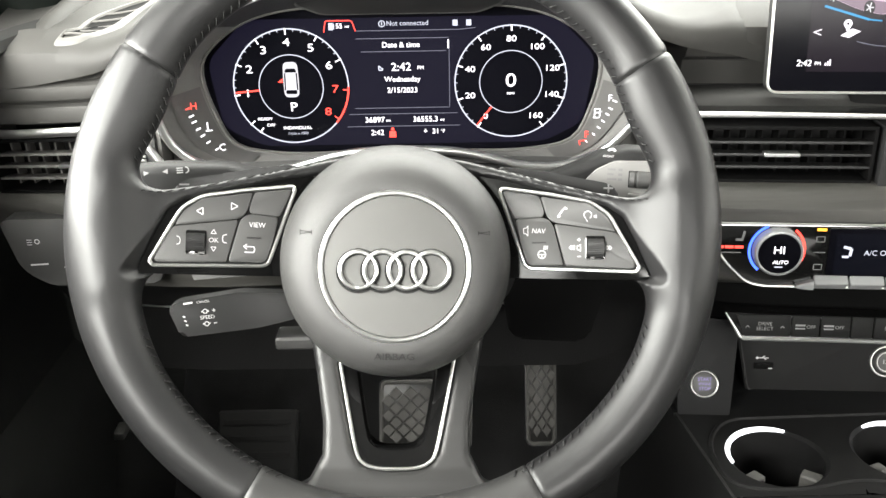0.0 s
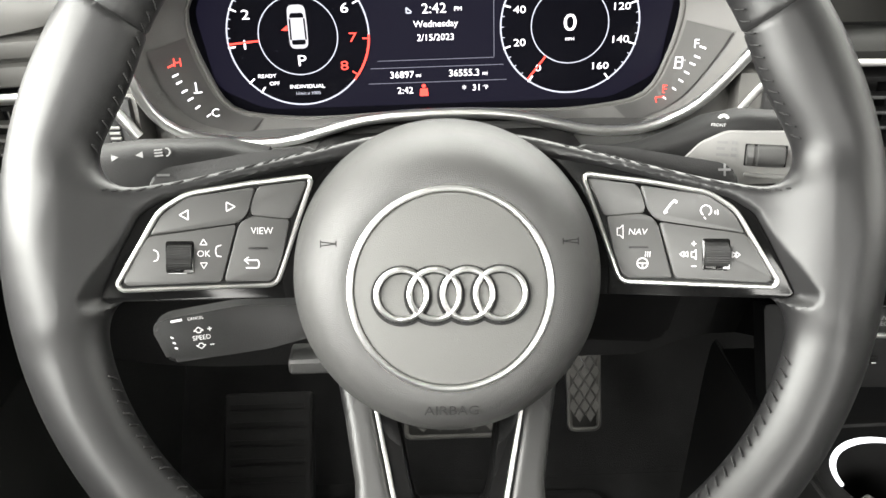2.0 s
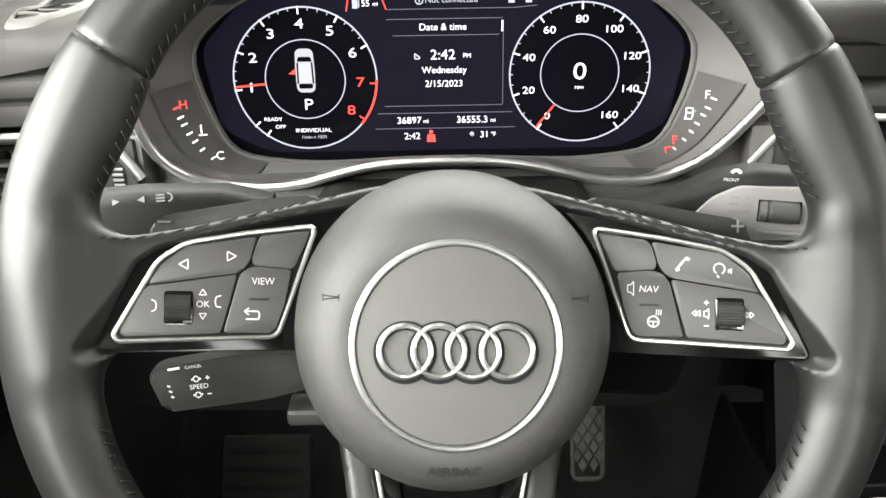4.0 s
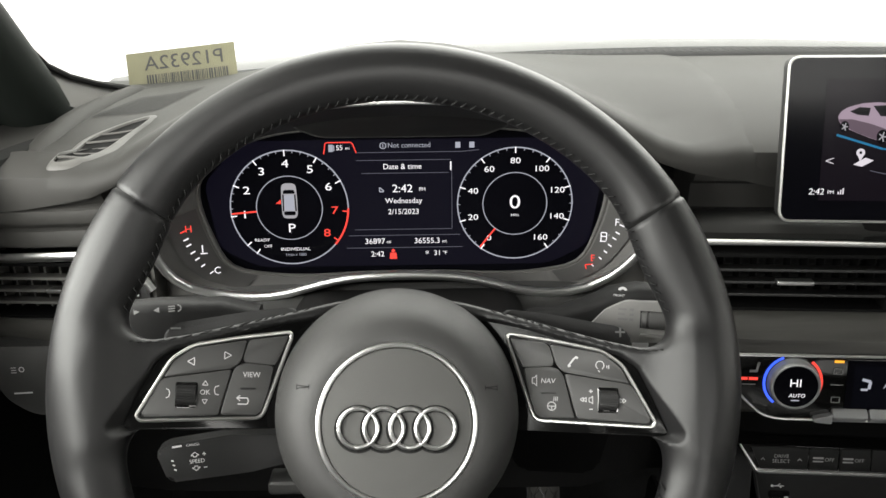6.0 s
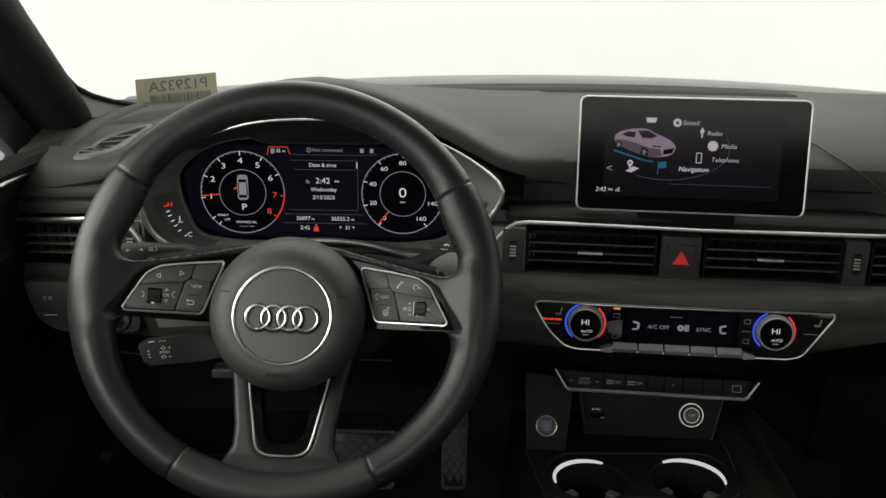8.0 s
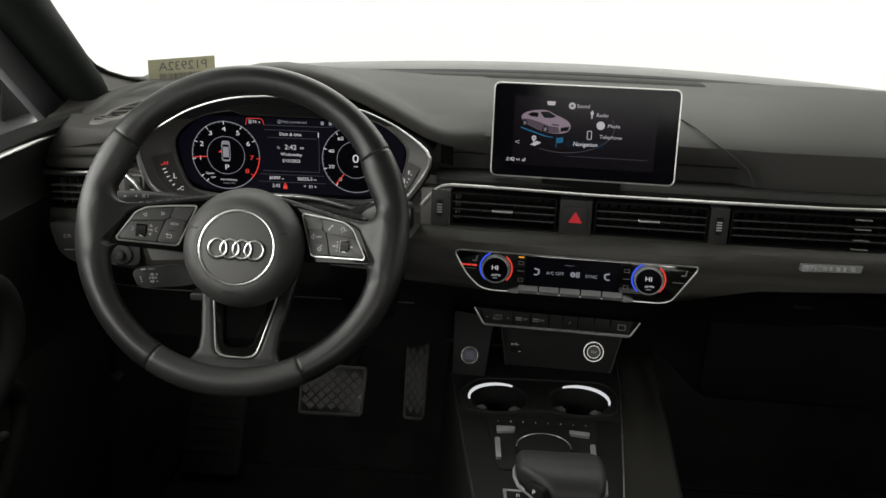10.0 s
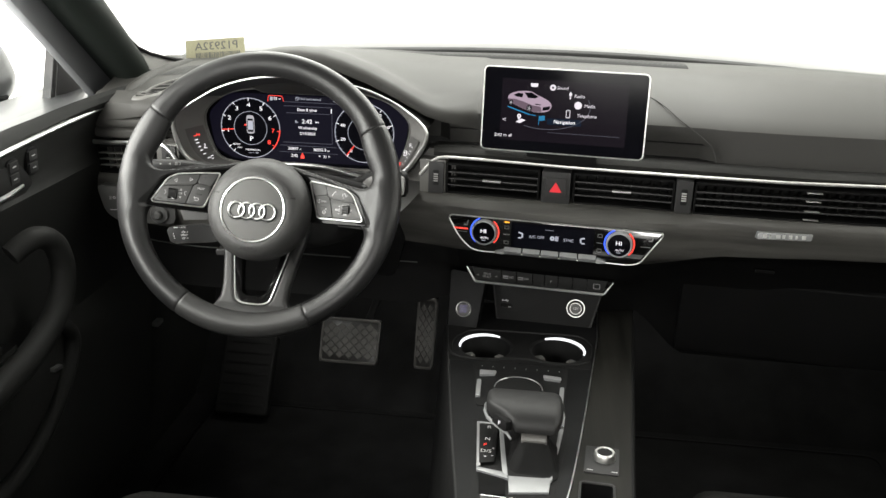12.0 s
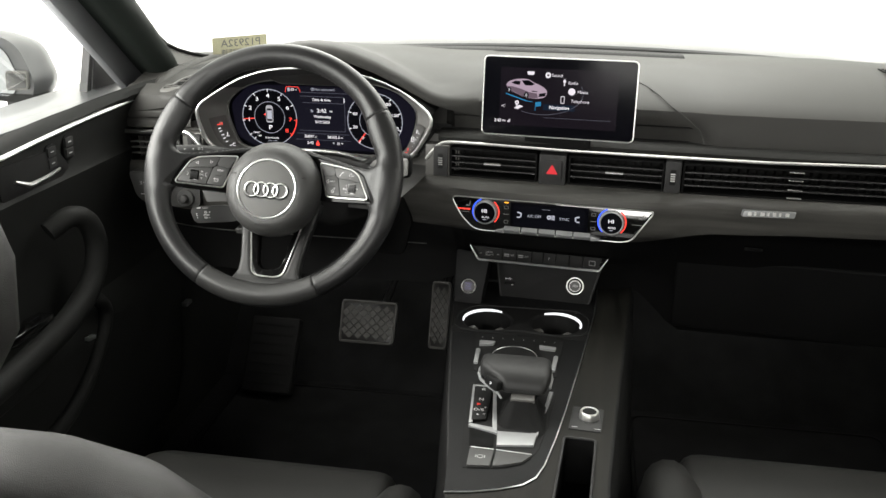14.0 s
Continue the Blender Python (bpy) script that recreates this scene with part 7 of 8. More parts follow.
part("boot", bm, BOOT, gs, "folded black leather boot")
bm = bmesh.new()
block(bm, pose(0.377, 0.302, ZC + 0.0245), -0.015, 0.015, -0.016, 0.016, -0.002, 0.005, 0.002, 3)
part("collar", bm, FASCIA, gs, "grey collar of the gear knob")
bm = bmesh.new()
secs = [(0.3680, 0.3280, 0.3960, 0.5600, 0.5690), (0.3660, 0.3200, 0.4030, 0.5560, 0.5730), (0.3600, 0.3170, 0.4080, 0.5530, 0.5752), (0.3450, 0.3165, 0.4100, 0.5510, 0.5768), (0.3320, 0.3185, 0.4100, 0.5500, 0.5768), (0.3230, 0.3270, 0.4095, 0.5500, 0.5758), (0.3140, 0.3380, 0.4080, 0.5500, 0.5738), (0.3070, 0.3460, 0.4060, 0.5500, 0.5700), (0.3020, 0.3510, 0.4030, 0.5510, 0.5650), (0.2995, 0.3540, 0.4000, 0.5530, 0.5590)]
loft(bm, [rounded_section((xl + xr) / 2, y, (xr - xl) / 2, z0, z1, 0.011) for y, xl, xr, z0, z1 in secs], True, True)
part("knob", bm, KNOBHIDE, gs, "broad black leather knob")
bm = bmesh.new()
tube(bm, [(0.3185, 0.3640, 0.5560), (0.3160, 0.3520, 0.5575), (0.3160, 0.3350, 0.5580), (0.3200, 0.3230, 0.5560), (0.3320, 0.3090, 0.5540), (0.3450, 0.2975, 0.5520), (0.3500, 0.2900, 0.5490)], [0.0012, 0.0020, 0.0022, 0.0022, 0.0020, 0.0018, 0.0014], False, 8)
part("knob_trim", bm, SATIN, gs, "satin silver trim along the knob")
bm = bmesh.new()
tube(bm, [(0.4080, 0.3580, 0.5560), (0.4110, 0.3380, 0.5570), (0.4095, 0.3160, 0.5550)], 0.0018, False, 8)
part("knob_trim", bm, SATIN, gs, "satin silver trim along the knob")
pm = axes((0.3365, 0.3065, 0.5600), (0.69, -0.72, 0), (0.0, 0.20, 1))
part("park_button", prism(bmesh.new(), rounded([(-0.013, -0.006), (0.013, -0.006), (0.011, 0.007), (-0.012, 0.007)], 0.003), pm, -0.006, 0.002, 0.001), BLACK, gs, "black park button")
lettering("P", pm, 0, 0, 0.0075, W_ON, gs, 0.0026)

# volume knob and slot in the rail
vk = thing("volume_knob", "round chrome volume knob on a black plate", "knob", (0.461, 0.307, ZC))
part("plate", prism(bmesh.new(), rounded([(0.4400, 0.3320), (0.4800, 0.3300), (0.4760, 0.2730), (0.4360, 0.2760)], 0.003), CT, 0.0, 0.0016, 0.0005), DARK, vk)
m = CT @ Matrix.Translation((0.461, 0.307, 0))
part("knob_ring", lathe(bmesh.new(), [(0.0126, 0.0), (0.0126, 0.004), (0.0120, 0.0095), (0.0110, 0.0108), (0.0094, 0.0108), (0.0090, 0.0100)], m, 44), SILVER, vk)
part("knob_cap", lathe(bmesh.new(), [(0.0091, 0.006), (0.0089, 0.0100), (0.0004, 0.0102)], m, 36), BLACK, vk)
bm = bmesh.new()
flat_bar(bm, CT, 0.4400, 0.2805, 0.4470, 0.2800, 0.0012, 0.0020)
flat_bar(bm, CT, 0.4680, 0.2790, 0.4750, 0.2785, 0.0012, 0.0020)
scattered("skip_mark", bm, PRINT, vk, 0.001)
st = thing("key_slot", "deep dark tray in the oak rail", "storage tray", (0.452, 0.19, ZC))
SLOT = rounded([(0.4320, 0.2560), (0.4700, 0.2540), (0.4640, 0.0900), (0.4240, 0.0900)], 0.006)
bm = bmesh.new()
tube(bm, [CT @ Vector((x, y, 0.001)) for x, y in SLOT], 0.0016, True, 6)
part("rim", bm, DARK, st)
part("tray", loft(bmesh.new(), [[CT @ Vector((x, y, 0.001)) for x, y in SLOT], [CT @ Vector((0.4475 + (x - 0.4475) * 0.93, 0.173 + (y - 0.173) * 0.95, -0.060)) for x, y in SLOT], [CT @ Vector((0.4475, 0.173, -0.062)) for x, y in SLOT]], True), VOID, st, "deep dark well")
# armrest behind the keys
ar = thing("armrest", "black leather centre armrest", "armrest", (0.40, -0.2, ZC))
bm = bmesh.new()
block(bm, pose(0.402, -0.20, ZC + 0.018), -0.085, 0.085, -0.20, 0.19, -0.018, 0.030, 0.016, 4)
part("cushion", bm, LEATHER, ar)

# ---- pedals ----


def pedal(name, label, cx, y, z0, z1, w, lean, cols, rows, pad=RUBBER):
    t = thing(name, label, "pedal", (cx, y, z0))
    m = axes((cx, y, (z0 + z1) / 2), (1, 0, 0), (0, lean, 1))
    h = (z1 - z0) / 2 * math.sqrt(1 + lean * lean)
    bm = bmesh.new()
    prism(bm, rounded([(-w, -h), (w * 0.94, -h), (w, h), (-w * 0.98, h)], 0.008), m, -0.014, 0.0, 0.003)
    part("pad", bm, pad, t)
    part("pad_edge", tube(bmesh.new(), [m @ Vector((x, y, -0.0012)) for x, y in rounded([(-w + 0.003, -h + 0.003), (w * 0.94 - 0.003, -h + 0.003), (w - 0.003, h - 0.003), (-w * 0.98 + 0.003, h - 0.003)], 0.007)], 0.0030, True, 8), PEDAL, t, "worn lighter edge of the pedal rubber")
    for i in range(rows):
        for j in range(cols - (i % 2)):
            x = (j + 0.5 + 0.5 * (i % 2) - cols / 2) * 2 * w * 0.95 / cols
            yy = (i + 0.5 - rows / 2) * 2 * h * 0.93 / rows
            a, b = w * 0.86 / cols, h * 1.68 / rows
            if abs(yy) + b > h * 0.97 or abs(x) + a > w * 0.95:
                continue
            part("tread_lug", prism(bmesh.new(), [(x - a, yy), (x, yy - b), (x + a, yy), (x, yy + b)], m, 0.0, 0.0024, 0.0008, 1), PEDAL, t)
    bm = bmesh.new()
    tube(bm, [m @ Vector((w * 0.45, h * 0.6, -0.012)), Vector((cx + w * 0.9, y + 0.06, z1 + 0.06)), Vector((cx + w * 0.9, y + 0.10, z1 + 0.22))], 0.008, False, 8)
    part("arm", bm, BLACK, t)
    return t


pedal("brake_pedal", "wide brake pedal with a worn diamond tread", 0.0085, 0.950, 0.291, 0.372, 0.060, 0.45, 6, 9, LUG)
pedal("accelerator_pedal", "narrow accelerator pedal with a worn diamond tread", 0.1555, 0.970, 0.285, 0.415, 0.020, 0.40, 3, 13, LUG)
fr = thing("foot_rest", "black rubber foot rest beside the door sill", "foot rest", (-0.225, 1.0, 0.14))
m = axes((-0.225, 0.995, 0.215), (1, 0, 0), (0, 0.75, 1))
bm = bmesh.new()
block(bm, m, -0.055, 0.055, -0.085, 0.085, -0.03, 0.0, 0.008, 3)
part("plate", bm, RUBBER, fr)
for k in range(7):
    part("rib", block(bmesh.new(), m, -0.046, 0.046, -0.068 + k * 0.022, -0.061 + k * 0.022, 0.0, 0.0012, 0.0005), BLACK, fr)
for nm, x0, x1 in (("floor_mat", -0.30, 0.20), ("floor_mat", 0.56, 1.06)):
    mt = thing("floor_mat", "black carpet floor mat in the footwell", "floor mat", ((x0 + x1) / 2, 0.7, 0.12), group="floor mats")
    bm = bmesh.new()
    block(bm, I4, x0, x1, 0.42, 1.02, 0.118, 0.130, 0.005, 2)
    part("mat", bm, CARPET, mt)
    bm = bmesh.new()
    tube(bm, [(x, y, 0.128) for x, y in rounded([(x0, 0.42), (x1, 0.42), (x1, 1.02), (x0, 1.02)], 0.03)], 0.005, True, 6)
    part("edging", bm, VOID, mt)

# ---- steering column, stalks, light switch ----
col = thing("steering_column", "dark plastic steering column shroud", "steering column", (0, 0.6, 0.66))
bm = bmesh.new()
rings = []
for y, hw, z0, z1 in ((0.520, 0.050, 0.690, 0.758), (0.535, 0.066, 0.678, 0.762), (0.580, 0.078, 0.668, 0.760), (0.640, 0.088, 0.655, 0.752), (0.700, 0.090, 0.650, 0.745)):
    rings.append(rounded_section(0.004, y, hw, z0, z1, 0.022))
loft(bm, rings, True, True)
part("shroud", bm, BLACK, col)
bm = bmesh.new()
block(bm, pose(-0.070, 0.535, 0.6655, 0, 0, 0), -0.0175, 0.030, -0.010, 0.010, -0.0048, 0.0048, 0.004, 3)
part("adjust_lever", bm, BUTTON, col, "small column adjusting lever")
bm = bmesh.new()
prism(bm, rounded([(0.070, 0.700), (0.150, 0.705), (0.165, 0.660), (0.150, 0.600), (0.085, 0.605)], 0.010), axes((0, 0.66, 0), (1, 0, 0), (0, 0, 1)), 0.0, 0.02, 0.004)
part("lower_cover", bm, VOID, col)

STALK = Matrix.Translation((-0.003, 0.0, 0.0035))
ws = thing("wiper_stalk", "grey wiper stalk with a black rotary switch", "stalk", (0.14, 0.55, 0.772))
bm = bmesh.new()
rings = []
for x, y, hz, hy, z in ((0.088, 0.572, 0.0040, 0.006, 0.762), (0.108, 0.564, 0.0060, 0.008, 0.7650), (0.124, 0.556, 0.0100, 0.009, 0.7700), (0.138, 0.550, 0.0150, 0.010, 0.7740), (0.154, 0.544, 0.0185, 0.010, 0.7755), (0.178, 0.537, 0.0185, 0.009, 0.7755), (0.187, 0.534, 0.0160, 0.008, 0.7755), (0.1900, 0.533, 0.0110, 0.005, 0.7755)):
    rings.append([STALK @ Vector((x, y + a, z + b)) for a, b in rounded([(-hy, -hz), (hy, -hz), (hy, hz), (-hy, hz)], 0.006, 3)])
loft(bm, rings, True, True)
part("lever", bm, BLACK, ws)
m = STALK @ axes((0.1500, 0.5312, 0.7755), (1, -0.245, 0), (0, 0.10, 1))
part("face_plate", prism(bmesh.new(), rounded([(-0.030, -0.0090), (-0.018, 0.0050), (-0.006, 0.0115), (0.034, 0.0135), (0.037, 0.0100), (0.036, -0.0120), (0.000, -0.0150)], 0.003), m, -0.003, 0.0012, 0.0008), STALKGREY, ws, "grey face of the stalk")
part("rotary_slot", block(bmesh.new(), m, 0.0035, 0.0235, -0.0050, 0.0062, 0.0, 0.0016, 0.0008), VOID, ws)
bm = bmesh.new()
for k, w in enumerate((0.005, 0.004, 0.006)):
    flat_bar(bm, m, -0.010, 0.0065 - k * 0.0032, -0.010 + w, 0.0065 - k * 0.0032, 0.0013, 0.0018)
    flat_bar(bm, m, -0.003, 0.0065 - k * 0.0032, -0.0005, 0.0065 - k * 0.0032, 0.0016, 0.0018)
scattered("stalk_mark", bm, FAINT, ws, 0.0016)
lettering("FRONT", m, -0.0100, 0.0145, 0.0022, PRINT, ws, -0.0004)
bm = bmesh.new()
prof = ((0.0042, 0.0040), (0.0046, 0.0052), (0.0075, 0.0056), (0.0080, 0.0050), (0.0092, 0.0050), (0.0097, 0.0056), (0.0190, 0.0056), (0.0222, 0.0052), (0.0226, 0.0040))
loft(bm, [[m @ Vector((x, 0.0006 + r * math.cos(k * math.tau / 28), 0.0012 + r * math.sin(k * math.tau / 28))) for k in range(28)] for x, r in prof], True, True)
part("rotary_switch", bm, BUTTON, ws, "black rotary wiper switch")
part("lower_lip", block(bmesh.new(), m, 0.004, 0.0360, -0.0105, -0.0085, 0.0, 0.0030, 0.0008), STALKGREY, ws)
part("wiper_mark", flat_arc(bmesh.new(), m, -0.0080, 0.0172, 0.0014, 0.0030, 20, 160, -0.0006), PRINT, ws, smooth=False)

ts = thing("turn_signal_stalk", "dark turn signal stalk with white symbols", "stalk", (-0.14, 0.55, 0.778))
bm = bmesh.new()
rings = []
for x, y, hz, z in ((-0.090, 0.560, 0.0070, 0.773), (-0.112, 0.553, 0.0125, 0.776), (-0.150, 0.543, 0.0165, 0.776), (-0.178, 0.536, 0.0165, 0.776), (-0.188, 0.533, 0.0100, 0.776)):
    rings.append([Vector((x, y + a, z + b)) for a, b in rounded([(-0.009, -hz), (0.009, -hz), (0.009, hz), (-0.009, hz)], 0.006, 3)])
loft(bm, rings, True, True)
part("lever", bm, DARK, ts)
m = axes((-0.1500, 0.5300, 0.7790), (1, 0.24, 0), (0, 0.6, 1))
bm = bmesh.new()
for q in (1, -1):
    flat_poly(bm, m, [(-0.004 + 0.004 * q, 0.0105), (-0.004 + 0.0075 * q, 0.0122), (-0.004 + 0.0075 * q, 0.0088)][::q], 0.0016)
for k in range(3):
    flat_bar(bm, m, 0.009, 0.0090 + 0.0015 * k, 0.013, 0.0090 + 0.0015 * k, 0.0008, 0.0016)
flat_arc(bm, m, 0.0145, 0.0105, 0.0016, 0.0024, -90, 90, 0.0016, 12)
scattered("stalk_mark", bm, FAINT, ts, 0.0016)
lettering("P", axes((-0.1500, 0.5310, 0.7760), (1, 0.24, 0), (0, 0.0, 1)), -0.0235, -0.0035, 0.0080, PRINT, ts, 0.0016)
for s in (-1, 1):
    pd = thing("shift_paddle", "dark shift paddle behind the wheel spoke", "shift paddle", (0.12 * s, 0.50, 0.77), group="shift paddles")
    pts = [(0.060, 0.0400), (0.088, 0.0372), (0.112, 0.0330), (0.130, 0.0300), (0.1375, 0.0240), (0.1350, 0.0050), (0.060, 0.0050)]
    part("blade", prism(bmesh.new(), rounded(mirrored(pts, s), 0.006), WHEEL, -0.044, -0.039, 0.0018, 3), DARK, pd)
    bm = bmesh.new()
    flat_bar(bm, WHEEL, s * 0.1270, 0.0268, s * 0.1330, 0.0268, 0.0011, -0.0385)
    if s > 0:
        flat_bar(bm, WHEEL, 0.1300, 0.0238, 0.1300, 0.0298, 0.0011, -0.0383)
    part("paddle_mark", bm, FAINT, pd, smooth=False)
cs = thing("cruise_control_stalk", "grey cruise control stalk with white lettering", "stalk", (-0.13, 0.53, 0.69))
CSM = axes((-0.1270, 0.5230, 0.6900), (1, 0.12, 0.05), (0, 0.25, 1))
part("lever", prism(bmesh.new(), rounded([(-0.0290, 0.0085), (-0.0225, -0.0125), (0.030, -0.0120), (0.060, -0.008), (0.060, 0.008), (0.020, 0.0140), (-0.0220, 0.0120)], 0.004), CSM, -0.016, 0.0, 0.003, 3), SLAT, cs)
lettering("SPEED", CSM, -0.0035, -0.0005, 0.0036, PRINT, cs, 0.0006)
lettering("CANCEL", CSM, -0.0050, 0.0105, 0.0022, PRINT, cs, 0.0007)
bm = bmesh.new()
for q in (-1, 1):
    tip = [(-0.0045, -0.0005 + q * 0.0060), (-0.0070, -0.0005 + q * 0.0040), (-0.0055, -0.0005 + q * 0.0040), (-0.0055, -0.0005 + q * 0.0030), (-0.0035, -0.0005 + q * 0.0030), (-0.0035, -0.0005 + q * 0.0040), (-0.0020, -0.0005 + q * 0.0040)]
    for u, v in zip(tip, tip[1:] + tip[:1]):
        flat_bar(bm, CSM, u[0], u[1], v[0], v[1], 0.0005, 0.0006)
    flat_bar(bm, CSM, 0.0002, q * 0.0044 - 0.0005, 0.0024, q * 0.0044 - 0.0005, 0.0006, 0.0006)
flat_bar(bm, CSM, 0.0013, 0.0028, 0.0013, 0.0050, 0.0006, 0.0006)
for k in range(3):
    flat_bar(bm, CSM, -0.0195 + k * 0.0006, 0.0020 - k * 0.0030, -0.0180 + k * 0.0006, 0.0012 - k * 0.0030, 0.0009, 0.0006)
flat_bar(bm, CSM, -0.018, 0.0104, -0.012, 0.0107, 0.0012, 0.0007)
scattered("stalk_mark", bm, PRINT, cs, 0.0016)

ls = thing("light_switch", "dark headlamp switch panel with a round knob", "light switch", (-0.29, 0.65, 0.68))
LS = axes((-0.2850, 0.6440, 0.6950), (1, 0.02, 0), (0, 0.05, 1))
part("panel", prism(bmesh.new(), rounded([(-0.034, 0.0225), (0.091, 0.0215), (0.089, -0.034), (0.0, -0.034), (-0.022, -0.020)], 0.008), LS, -0.02, 0.002, 0.0015), HUB, ls)
k = part("knob", lathe(bmesh.new(), [(0.0150, -0.002), (0.0150, 0.004), (0.0135, 0.006), (0.0070, 0.0065), (0.0065, 0.014), (0.0045, 0.0160), (0.0004, 0.0165)], LS @ Matrix.Translation((0.0653, -0.0185, 0)), 36), BUTTON, ls)
bm = bmesh.new()
flat_bar(bm, LS, -0.014, -0.0155, 0.0, -0.0150, 0.0013, 0.0026)
flat_arc(bm, LS, -0.006, 0.004, 0.0014, 0.0022, 0, 360, 0.0026, 14)
for j in range(3):
    flat_bar(bm, LS, -0.014, 0.0055 - j * 0.002, -0.010, 0.0055 - j * 0.002, 0.0006, 0.0026)
flat_bar(bm, LS, 0.012, -0.018, 0.018, -0.018, 0.0008, 0.0026)
scattered("switch_mark", bm, PRINT, ls, 0.0015)

# ---- driver's door ----
door = thing("driver_door", "black driver's door trim with a curved grab handle", "car door", (LEFT, 0.2, 0.25))


def door_row(y):
    f = lerp_table(y, (-0.4, 0.4, 0.74), (0, 0, 1)) ** 2
    zb = lerp_table(y, (-0.35, 0.342, 0.55, 0.695, 0.80), (0.820, 0.830, 0.841, 0.858, 0.862))
    g = 0.016 * lerp_table(y, (0.50, 0.56, 0.62, 0.69), (0.0, 0.15, 0.5, 1.0))
    prof = ((-0.366, zb - 0.040), (-0.362, zb - 0.006), (-0.356, zb), (-0.345, zb - 0.004), (-0.336, zb - 0.012), (-0.334, zb - 0.022), (-0.338, zb - 0.060), (-0.335, 0.755), (-0.328, 0.747), (-0.330, 0.735), (-0.338, 0.70), (-0.342, 0.62), (-0.338, 0.54), (-0.318, 0.52), (-0.312, 0.49), (-0.318, 0.40), (-0.330, 0.28), (-0.345, 0.20))
    return [Vector((x + f * max(0, min(0.050, (z - 0.790) * 0.72)) + g * max(0, min(1, (z - zb + 0.030) / 0.024)), y, z)) for x, z in prof]


part("trim_panel", loft(bmesh.new(), [door_row(-0.42 + 1.20 * k / 30) for k in range(31)]), DOORTRIM, door)
bm = bmesh.new()
pts = []
for y in [0.702 - 1.06 * k / 30 for k in range(31)]:
    z = lerp_table(y, (-0.35, 0.35, 0.503, 0.698), (0.800, 0.812, 0.8205, 0.8335))
    pts.append(Vector((-0.332 + lerp_table(y, (0.4, 0.74), (0, 1)) ** 2 * max(0, (z - 0.790) * 0.72), y, z)))
tube(bm, pts, [0.0008, 0.0026] + [0.0034] * 29, False, 8)
part("trim_strip", bm, CHROME, door, "bright aluminium strip along the door")
bm = bmesh.new()
path = [(-0.318, 0.400, 0.690), (-0.300, 0.430, 0.705), (-0.291, 0.460, 0.688), (-0.288, 0.470, 0.645), (-0.288, 0.445, 0.598), (-0.286, 0.380, 0.570), (-0.284, 0.290, 0.556), (-0.282, 0.150, 0.548), (-0.282, -0.10, 0.545), (-0.285, -0.34, 0.545)]
fine = []
for i in range(len(path) - 1):
    p0, p1, p2, p3 = [Vector(path[max(0, min(len(path) - 1, i + j))]) for j in (-1, 0, 1, 2)]
    for s in range(6):
        t = s / 6
        fine.append(0.5 * ((2 * p1) + (p2 - p0) * t + (2 * p0 - 5 * p1 + 4 * p2 - p3) * t * t + (3 * p1 - p0 - 3 * p2 + p3) * t ** 3))
tube(bm, fine, [0.0150 + 0.0030 * min(1, i / 30) for i in range(len(fine))], False, 14)
part("grab_handle", bm, DOORTRIM, door, "curved black leather grab handle")
bm = bmesh.new()
block(bm, pose(-0.312, 0.02, 0.530), -0.03, 0.022, -0.36, 0.30, -0.03, 0.016, 0.012, 3)
part("arm_rest", bm, DOORTRIM, door)
bm = bmesh.new()
prism(bm, rounded([(0.330, 0.800), (0.470, 0.796), (0.500, 0.762), (0.470, 0.750), (0.330, 0.752)], 0.008), axes((-0.3365, 0, 0), (0, 1, 0), (0, 0, 1)), -0.004, 0.004, 0.001)
part("handle_recess", bm, BLACK, door)
bm = bmesh.new()
tube(bm, [(-0.326, 0.355, 0.776), (-0.318, 0.375, 0.7665), (-0.316, 0.410, 0.7675), (-0.318, 0.450, 0.7710)], [0.002, 0.0036, 0.0036, 0.002], False, 8, squash=1.3)
part("door_handle", bm, CHROME, door, "chrome inner door handle")
for y, z in ((0.456, 0.7860), (0.503, 0.7905)):
    m = axes((-0.3345, y, z), (0, 1, 0.03), (0.05, 0.20, 1))
    bm = prism(bmesh.new(), rounded([(-0.0130, -0.0190), (0.0130, -0.0190), (0.0130, 0.0190), (-0.0130, 0.0190)], 0.010, 5), m, -0.003, 0.0016, 0.001)
    part("switch_plate", bm, BLACK, door, "rounded black switch plate")
    for q in (-0.0085, 0.0085):
        bm = block(bmesh.new(), m, -0.0100, 0.0100, q - 0.0068, q + 0.0068, 0.0, 0.0040, 0.0015)
        part("switch", bm, DARK, door)
        bm = block(bmesh.new(), m, -0.0040, 0.0040, q - 0.0007, q + 0.0007, 0.003, 0.0043, 0)
        part("switch_mark", bm, PRINT, door)
bm = bmesh.new()
block(bm, axes((-0.300, 0.441, 0.506), (0, 1, -0.15), (0.05, 0, 1)), -0.010, 0.010, -0.0028, 0.0028, -0.004, 0.004, 0.001)
part("boot_switch", bm, CHROME, door, "small chrome boot release")
bm = bmesh.new()
block(bm, pose(-0.305, 0.30, 0.582), -0.012, 0.012, -0.05, 0.05, -0.004, 0.006, 0.003)
for k in range(2):
    block(bm, pose(-0.305, 0.28 + 0.035 * k, 0.590), -0.006, 0.006, -0.012, 0.012, -0.003, 0.004, 0.002)
part("window_switches", bm, GLOSS, door)
bm = bmesh.new()
tube(bm, spline([(-0.318, 0.440, 0.570), (-0.310, 0.485, 0.552), (-0.308, 0.505, 0.526), (-0.308, 0.495, 0.497), (-0.308, 0.464, 0.462), (-0.308, 0.425, 0.432), (-0.308, 0.370, 0.408), (-0.308, 0.28, 0.395), (-0.308, 0.0, 0.390)], 5), 0.0115, False, 10)
